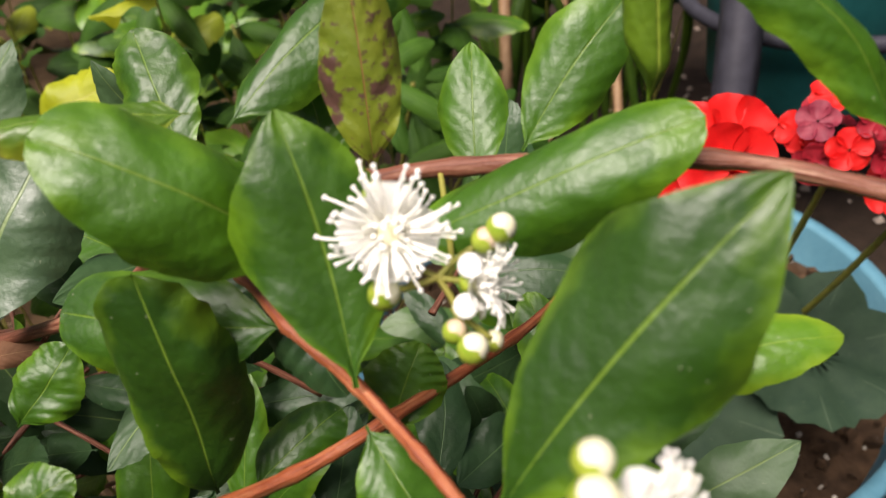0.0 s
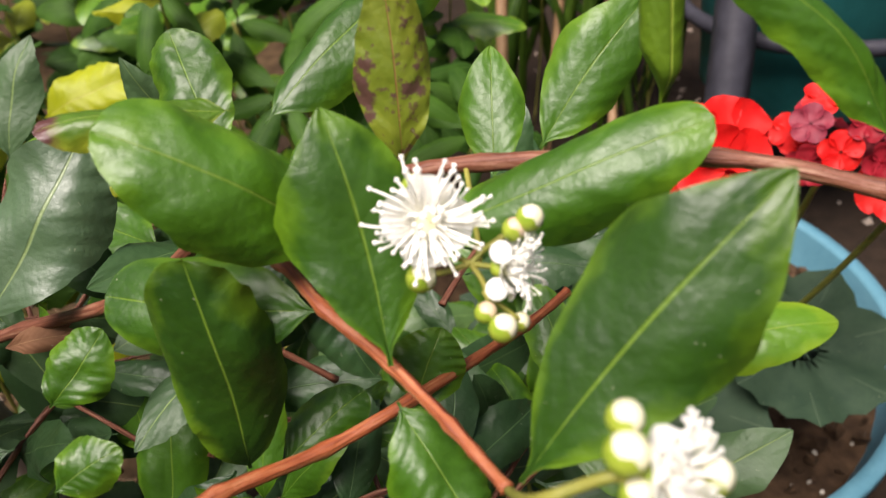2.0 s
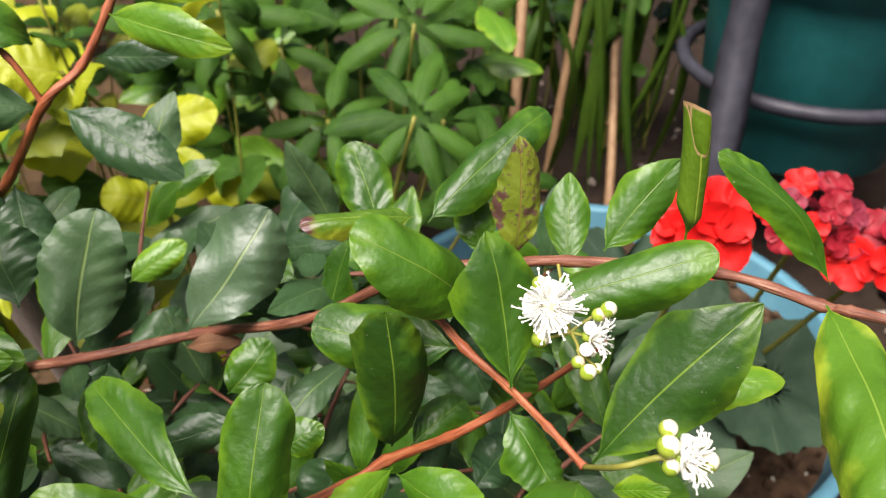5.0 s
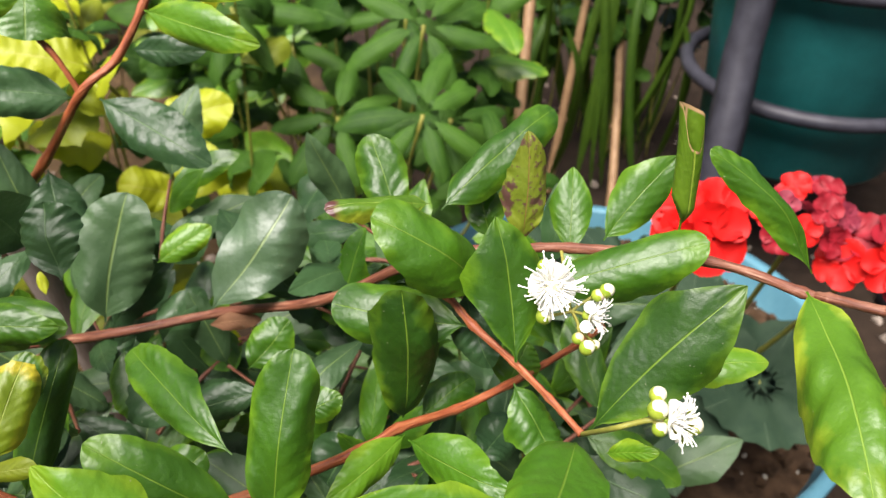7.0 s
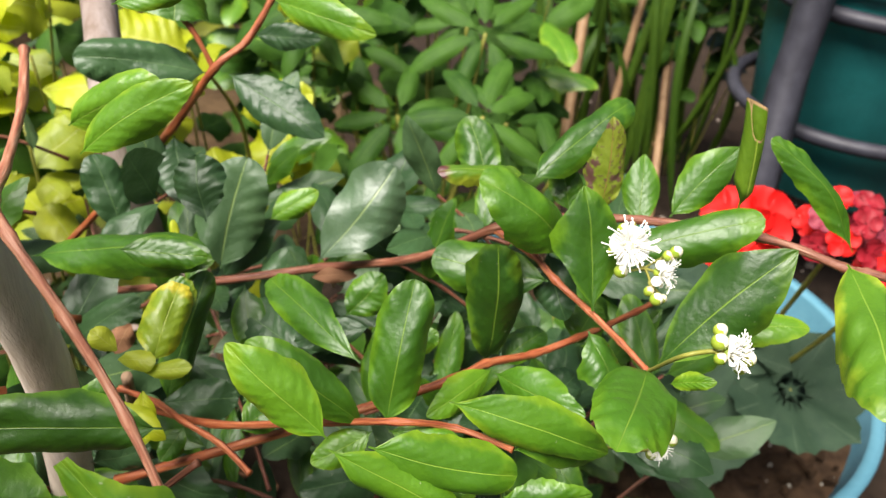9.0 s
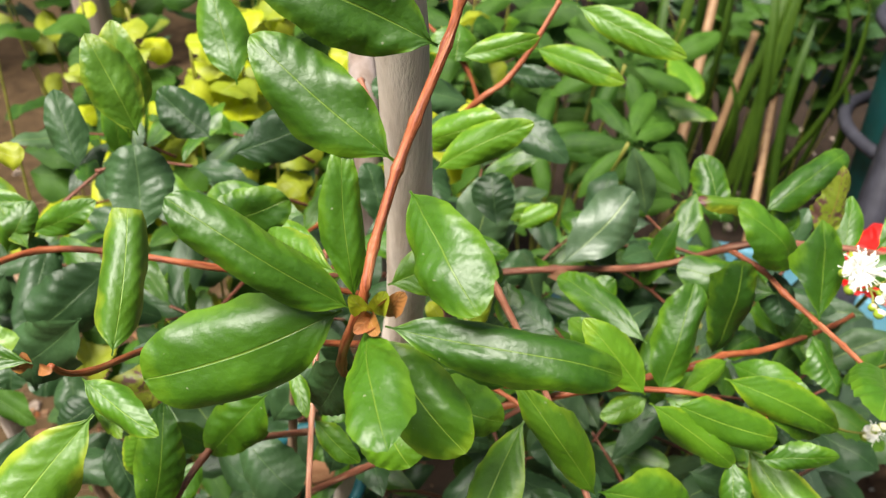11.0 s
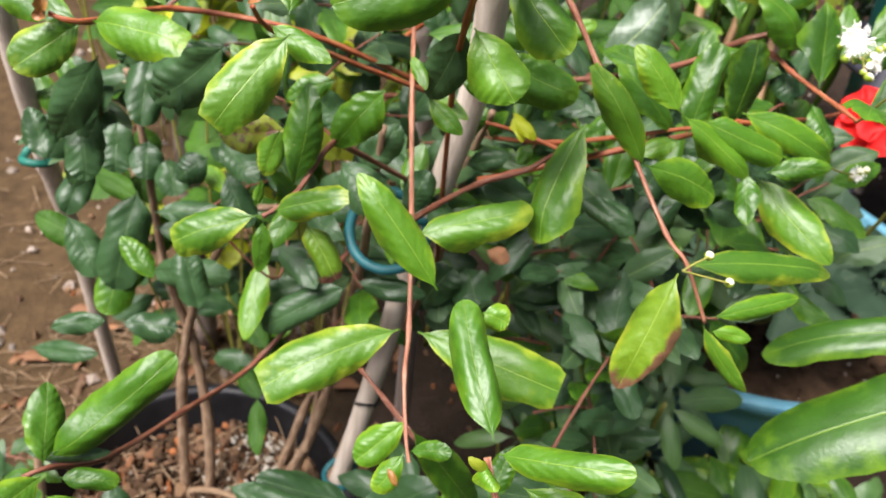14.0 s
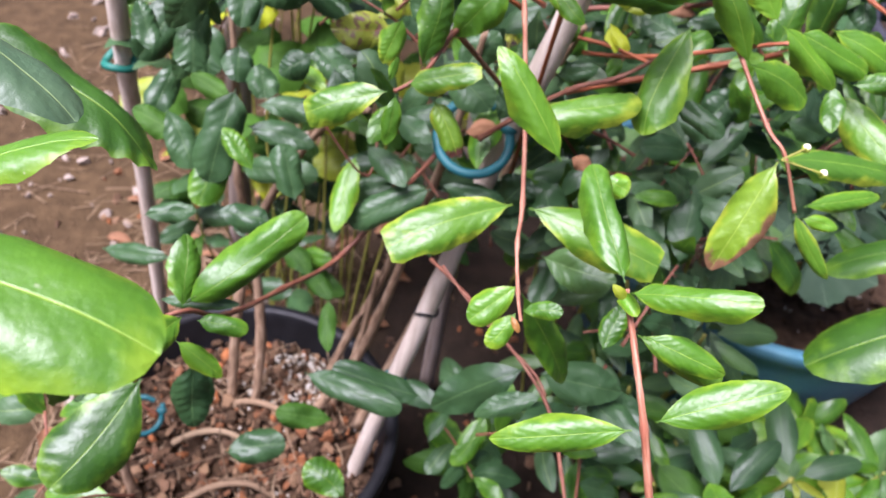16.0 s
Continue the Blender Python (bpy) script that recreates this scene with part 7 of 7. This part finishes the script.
sprig(shrub, (-0.1099, 0.2478, 0.5908), (-0.0628, 0.2894, 0.5799), 101)
sprig(shrub, (-0.0409, 0.2454, 0.7348), (-0.0141, 0.3096, 0.7623), 103)
sprig(shrub, (-0.2233, 0.3068, 0.6582), (-0.2556, 0.2460, 0.6659), 104)
sprig(shrub, (-0.0588, 0.2523, 0.6274), (-0.0159, 0.3036, 0.6682), 106)
sprig(shrub, (-0.2800, 0.1706, 0.7408), (-0.3475, 0.1721, 0.7792), 108)
sprig(shrub, (-0.3614, 0.2586, 0.6696), (-0.3620, 0.1895, 0.7010), 109)
sprig(shrub, (-0.2466, 0.1725, 0.7116), (-0.2001, 0.1218, 0.7446), 110)
sprig(shrub, (-0.5461, 0.2662, 0.5947), (-0.6050, 0.2641, 0.6525), 111)
sprig(shrub, (-0.3416, 0.3121, 0.7351), (-0.4056, 0.3243, 0.7296), 112)
sprig(shrub, (0.0113, 0.2609, 0.7565), (-0.0525, 0.2596, 0.8053), 113)
sprig(shrub, (0.0063, 0.3489, 0.7241), (-0.0446, 0.3033, 0.7590), 114)
sprig(shrub, (-0.1636, 0.3590, 0.5858), (-0.1649, 0.2945, 0.6330), 115)
sprig(shrub, (-0.2326, 0.3213, 0.5342), (-0.2099, 0.2583, 0.5745), 117)
sprig(shrub, (0.1361, 0.3808, 0.6457), (0.0963, 0.3336, 0.6987), 118)
sprig(shrub, (-0.1678, 0.3422, 0.7348), (-0.1690, 0.4051, 0.7855), 119)
sprig(shrub, (0.0466, 0.2564, 0.6407), (0.0889, 0.3021, 0.6927), 120)
sprig(shrub, (-0.1663, 0.2730, 0.7012), (-0.2081, 0.3266, 0.7378), 121)
sprig(shrub, (-0.1988, 0.1128, 0.3372), (-0.1560, 0.0653, 0.3288), 123)
sprig(shrub, (-0.1715, 0.3042, 0.7485), (-0.1035, 0.3146, 0.7552), 124)
sprig(shrub, (-0.5120, 0.2910, 0.6935), (-0.5690, 0.2516, 0.7032), 125)
sprig(shrub, (-0.0764, 0.0122, 0.6241), (-0.0473, 0.0714, 0.6675), 126)
sprig(shrub, (-0.2948, 0.1788, 0.6283), (-0.2508, 0.1258, 0.6357), 127)
sprig(shrub, (-0.2709, 0.2226, 0.6677), (-0.2041, 0.2372, 0.7026), 128)
sprig(shrub, (-0.5273, -0.0410, 0.3635), (-0.5411, -0.1072, 0.3658), 130)
sprig(shrub, (-0.0856, 0.1843, 0.5596), (-0.1506, 0.1622, 0.5656), 131)
sprig(shrub, (-0.2953, 0.3764, 0.7597), (-0.2290, 0.3792, 0.7575), 132)
sprig(shrub, (-0.1288, 0.2600, 0.6213), (-0.1822, 0.2346, 0.6787), 135)
sprig(shrub, (-0.0627, 0.0019, 0.4304), (-0.0640, 0.0677, 0.4269), 136)
sprig(shrub, (0.0946, 0.4023, 0.6990), (0.0921, 0.3362, 0.7422), 137)
sprig(shrub, (-0.3442, 0.2547, 0.6362), (-0.4132, 0.2565, 0.6440), 138)
sprig(shrub, (-0.0812, 0.2281, 0.6981), (-0.0120, 0.2281, 0.7287), 139)
sprig(shrub, (0.0053, 0.3084, 0.5799), (-0.0120, 0.2406, 0.5977), 140)
sprig(shrub, (-0.0274, 0.1536, 0.4965), (-0.0111, 0.0870, 0.5306), 142)
sprig(shrub, (-0.5093, -0.1042, 0.4690), (-0.5483, -0.0504, 0.4670), 144)
sprig(shrub, (-0.4216, 0.3346, 0.7953), (-0.4722, 0.2895, 0.8324), 145)
sprig(shrub, (-0.1366, 0.1653, 0.6567), (-0.0862, 0.2087, 0.6548), 146)
sprig(shrub, (-0.1672, 0.3285, 0.6847), (-0.1059, 0.3579, 0.6881), 147)
sprig(shrub, (-0.0038, 0.2105, 0.7327), (0.0564, 0.2349, 0.7266), 148)
sprig(shrub, (-0.0689, 0.1991, 0.6278), (-0.0923, 0.1425, 0.6817), 149)
sprig(shrub, (-0.1211, 0.2931, 0.7478), (-0.0736, 0.3418, 0.7840), 150)


# ---- white flowers and buds ----
def flower(parent, at, face, r, n, seed, label="open white flower with many stamens", spread=(0.05, 1.38), petals=4):
    """A puff of stamens round a greenish disc, over rounded petals."""
    rng = random.Random(seed)
    face = Vector(face).normalized()
    a = face.orthogonal().normalized()
    b = face.cross(a)
    bm = bmesh.new()
    turn = face.to_track_quat("Z", "Y").to_matrix()
    ball(bm, Vector(at) + face * r * 0.02, r * 0.22, (1, 1, 0.45), turn, 14)
    top = part("flower", bm, "disc", parent, label)
    bm = bmesh.new()
    ball(bm, Vector(at) - face * r * 0.16, r * 0.22, (1, 1, 0.9), turn, 12)
    part("calyx", bm, "sepal", top, "yellow-green flower cup")
    bm, tips = bmesh.new(), bmesh.new()
    for k in range(n):
        q, inner = 2.39996 * k + rng.uniform(-0.25, 0.25), k % 4 == 0
        open_ = rng.uniform(spread[0] + 0.15, 0.6 * spread[1]) if inner else rng.uniform(0.6 * spread[1], spread[1])
        out = math.cos(q) * a + math.sin(q) * b
        d = (math.sin(open_) * out + math.cos(open_) * face).normalized()
        ln = r * (rng.uniform(0.34, 0.50) if inner else rng.uniform(0.66, 1.06))
        p0 = Vector(at) + out * r * rng.uniform(0.16, 0.24) + face * r * 0.06
        p3 = Vector(at) + d * ln
        bow = face * ln * rng.uniform(0.05, 0.22) + Vector((rng.uniform(-1, 1), rng.uniform(-1, 1), rng.uniform(-1, 1))) * r * 0.06
        tube(bm, [p0, p0.lerp(p3, 0.4) + bow, p0.lerp(p3, 0.75) + bow * 0.7, p3], r * 0.025, r * 0.018, 5, 0.0)
        ball(tips, p3, r * rng.uniform(0.033, 0.045), (1, 1, 1), None, 6)
    part("stamen_tuft", bm, "stamen", top, "cream-white stamens")
    part("anther_fringe", tips, "stamen", top, "tiny cream anthers")
    for k in range(petals):
        q = 0.5 + 6.283 * k / petals
        d = math.cos(q) * a + math.sin(q) * b
        bm = bmesh.new()
        blade(bm, Vector(at) + d * r * 0.10 - face * r * 0.04, Vector(at) + d * r * 0.70 + face * r * rng.uniform(0.02, 0.14), r * 0.78, face, 6, -0.20, -0.10, 0.02, 2, 0.0, 0.04, 0.0, 8, 10, rng.randint(0, 999))
        part("petal", bm, "petal", top, "rounded white petal")
    return top


def bud(parent, at, r, mat="bud", face=(0, 0, 1)):
    """A round bud: cream petals held in a green cup of sepals."""
    turn = Vector(face).to_track_quat("Z", "Y").to_matrix()
    bm = bmesh.new()
    ball(bm, at, r, (0.95, 0.95, 1.05), turn, 16)
    body = part("bud", bm, mat, parent, "round cream and green flower bud")
    bm = bmesh.new()
    rng = random.Random(int(at[0] * 99999) % 977)
    rings = []
    for i in range(8):
        v = -1.0 + 1.42 * i / 7
        ring = []
        for k in range(24):
            q = 6.28319 * k / 24
            z = v if i < 7 else v + 0.34 * max(0.0, math.cos(2 * q)) ** 2 - 0.12
            rr = math.sqrt(max(0.0, 1 - min(1.0, abs(z)) ** 2)) * 1.04 + 0.01
            ring.append(bm.verts.new(Vector(at) + turn @ (r * Vector((0.95 * rr * math.cos(q), 0.95 * rr * math.sin(q), 1.08 * z)))))
        rings.append(ring)
    for p, q in zip(rings, rings[1:]):
        for k in range(24):
            bm.faces.new((p[k], p[(k + 1) % 24], q[(k + 1) % 24], q[k]))
    part("sepal_cup", bm, "sepal", body, "yellow-green sepals")
    return body


def stalk(parent, points, r=0.0006, mat="twig_green"):
    bm = bmesh.new()
    tube(bm, points, r, r, 6, 0.03)
    return part("stalk", bm, mat, parent)

cluster = new("flower_cluster")
cluster.parent = shrub
cluster["label"] = "cluster of open white flowers and round buds on the twig"
joint = (0.0664, 0.1713, 0.8805)
flower(cluster, (0.0588, 0.1732, 0.8902), (0.112, -0.808, 0.578), 0.0127, 78, 71)
bud(cluster, (0.0569, 0.1806, 0.8935), 0.0027, "bud", (0.684, -0.225, 0.694))
bud(cluster, (0.0568, 0.1682, 0.8805), 0.0030, "bud", (0.659, -0.167, 0.733))
bud(cluster, (0.0534, 0.1764, 0.8848), 0.0022, "bud", (0.679, -0.191, 0.709))
bud(cluster, (0.0784, 0.1717, 0.8901), 0.0027, "bud", (0.608, -0.217, 0.764))
bud(cluster, (0.0754, 0.1713, 0.8881), 0.0024, "bud_pink", (0.615, -0.208, 0.761))
bud(cluster, (0.0687, 0.1625, 0.8754), 0.0022, "bud_pink", (0.613, -0.148, 0.776))
bud(cluster, (0.0717, 0.1592, 0.8741), 0.0028, "bud", (0.600, -0.138, 0.788))
bud(cluster, (0.0753, 0.1635, 0.8713), 0.0020, "bud", (0.590, -0.143, 0.795))
flower(cluster, (0.0734, 0.1684, 0.8811), (0.953, -0.276, 0.121), 0.0092, 72, 72, spread=(0.05, 1.15))
petal_at = (0.0724, 0.1678, 0.8855)
bm = bmesh.new(); ball(bm, petal_at, 0.0023, (1, 1, 0.35), Vector((-0.247, -0.667, 0.703)).to_track_quat("Z", "Y").to_matrix(), 14)
part("petal", bm, "petal", cluster, "rounded white petal")
petal_at = (0.0711, 0.1636, 0.8800)
bm = bmesh.new(); ball(bm, petal_at, 0.0023, (1, 1, 0.35), Vector((-0.238, -0.636, 0.734)).to_track_quat("Z", "Y").to_matrix(), 14)
part("petal", bm, "petal", cluster, "rounded white petal")
stalk(cluster, [(0.0665, 0.1694, 0.8821), (0.0627, 0.1708, 0.8842), (0.0596, 0.1733, 0.8878)])
stalk(cluster, [(0.0665, 0.1694, 0.8821), (0.0700, 0.1690, 0.8814), (0.0734, 0.1687, 0.8808)])
stalk(cluster, [(0.0665, 0.1694, 0.8821), (0.0698, 0.1711, 0.8842), (0.0751, 0.1733, 0.8866)])
stalk(cluster, [(0.0698, 0.1711, 0.8842), (0.0783, 0.1744, 0.8879)])
stalk(cluster, [(0.0665, 0.1694, 0.8821), (0.0687, 0.1670, 0.8789), (0.0695, 0.1643, 0.8752)])
stalk(cluster, [(0.0690, 0.1658, 0.8772), (0.0717, 0.1620, 0.8720)])
stalk(cluster, [(0.0665, 0.1694, 0.8821), (0.0609, 0.1684, 0.8812), (0.0571, 0.1682, 0.8812)])
stalk(cluster, [(0.0685, 0.1661, 0.8777), (0.0750, 0.1626, 0.8726)])
stalk(cluster, [(0.0664, 0.1713, 0.8805), (0.0686, 0.1851, 0.8721), (0.0673, 0.2115, 0.8788)], 0.0007)
cluster_low = new("flower_cluster")
cluster_low.parent = shrub
cluster_low["label"] = "half-open white flower with green buds at a twig tip"
flower(cluster_low, (0.0893, 0.1148, 0.8879), (0.855, -0.369, 0.364), 0.0092, 84, 73, spread=(0.05, 1.25))
bud(cluster_low, (0.0850, 0.1194, 0.8941), 0.0026, "bud", (0.461, -0.182, 0.869))
bud(cluster_low, (0.0845, 0.1153, 0.8921), 0.0031, "bud", (0.457, -0.165, 0.874))
bud(cluster_low, (0.0858, 0.1133, 0.8860), 0.0024, "bud", (0.451, -0.145, 0.880))
bud(cluster_low, (0.0971, 0.1168, 0.8837), 0.0029, "bud", (0.424, -0.146, 0.894))
bud(cluster_low, (0.0964, 0.1209, 0.8859), 0.0018, "bud", (0.431, -0.163, 0.888))
bud(cluster_low, (0.0951, 0.1161, 0.8795), 0.0024, "bud", (0.429, -0.136, 0.893))
stalk(cluster_low, [(0.0700, 0.1395, 0.8513), (0.0725, 0.1156, 0.8829), (0.0821, 0.1153, 0.8872), (0.0882, 0.1148, 0.8880)], 0.0009)
stalk(cluster_low, [(0.0838, 0.1156, 0.8875), (0.0842, 0.1169, 0.8909), (0.0856, 0.1208, 0.8926)])
stalk(cluster_low, [(0.0838, 0.1156, 0.8875), (0.0843, 0.1155, 0.8891), (0.0856, 0.1180, 0.8890)])
stalk(cluster_low, [(0.0838, 0.1156, 0.8875), (0.0846, 0.1138, 0.8868), (0.0863, 0.1146, 0.8844)])
stalk(cluster_low, [(0.0838, 0.1156, 0.8875), (0.0896, 0.1143, 0.8873), (0.0964, 0.1155, 0.8853)])
stalk(cluster_low, [(0.0838, 0.1156, 0.8875), (0.0883, 0.1133, 0.8860), (0.0938, 0.1136, 0.8828)])
cluster_small = new("flower_cluster")
cluster_small.parent = shrub
cluster_small["label"] = "small white flower with green buds under the leaves"
flower(cluster_small, (0.0778, 0.1247, 0.8216), (0.276, -0.585, 0.763), 0.0071, 40, 74)
bud(cluster_small, (0.0799, 0.1261, 0.8234), 0.0026)
bud(cluster_small, (0.0836, 0.1272, 0.8247), 0.0026)
bud(cluster_small, (0.0757, 0.1233, 0.8198), 0.0026)
stalk(cluster_small, [(0.0524, 0.1172, 0.8288), (0.0662, 0.1201, 0.8241), (0.0778, 0.1247, 0.8216)])
bud(right_shoot, (-0.0303, -0.0114, 0.8320), 0.0026)
stalk(right_shoot, [(-0.0431, -0.0211, 0.8264), (-0.0372, -0.0176, 0.8301), (-0.0310, -0.0141, 0.8335)], 0.0005)
bud(right_shoot, (-0.0174, -0.0177, 0.8220), 0.0026)
stalk(right_shoot, [(-0.0431, -0.0211, 0.8264), (-0.0307, -0.0207, 0.8250), (-0.0182, -0.0203, 0.8237)], 0.0005)
leaf(leader, (-0.1568, -0.0207, 0.9751), (-0.1595, -0.0292, 0.9861), 0.0058, (0.079, -0.864, 0.497), "lime", 0, -0.2, 0.1, "small yellow-green young leaf", nu=6, nv=12)
leaf(leader, (-0.1534, -0.0210, 0.9739), (-0.1503, -0.0268, 0.9875), 0.0060, (0.068, -0.863, 0.501), "lime", 0, -0.2, 0.1, "small yellow-green young leaf", nu=6, nv=12)
leaf(leader, (-0.1551, -0.0214, 0.9737), (-0.1570, -0.0345, 0.9782), 0.0055, (0.074, -0.862, 0.502), "bronze", 0, -0.2, 0.1, "small bronze young leaf", nu=6, nv=12)
leaf(leader, (-0.1512, -0.0207, 0.9739), (-0.1451, -0.0259, 0.9877), 0.0067, (0.061, -0.863, 0.501), "bronze", 0, -0.2, 0.1, "small bronze young leaf", nu=6, nv=12)
leaf(leader, (-0.1557, -0.0212, 0.9741), (-0.1507, -0.0338, 0.9776), 0.0058, (0.075, -0.862, 0.501), "bronze", 0, -0.2, 0.1, "small bronze young leaf", nu=6, nv=12)
leaf(left_shoot, (-0.2693, -0.0315, 0.9350), (-0.2725, -0.0362, 0.9396), 0.0049, (0.397, -0.731, 0.555), "bronze", 0, -0.2, 0.1, "small bronze young leaf", nu=6, nv=12)
leaf(left_shoot, (-0.2669, -0.0310, 0.9352), (-0.2589, -0.0350, 0.9384), 0.0041, (0.391, -0.734, 0.556), "bronze", 0, -0.2, 0.1, "small bronze young leaf", nu=6, nv=12)
leaf(left_shoot, (-0.2691, -0.0322, 0.9340), (-0.2694, -0.0335, 0.9426), 0.0039, (0.396, -0.729, 0.558), "bronze", 0, -0.2, 0.1, "small bronze young leaf", nu=6, nv=12)
leaf(left_shoot, (-0.4091, 0.0141, 0.8899), (-0.4030, 0.0146, 0.8997), 0.0073, (0.589, -0.633, 0.503), "bronze", 0, -0.2, 0.1, "small bronze young leaf", nu=6, nv=12)
leaf(left_shoot, (-0.4047, 0.0150, 0.8903), (-0.4072, 0.0067, 0.8895), 0.0063, (0.582, -0.638, 0.505), "bronze", 0, -0.2, 0.1, "small bronze young leaf", nu=6, nv=12)
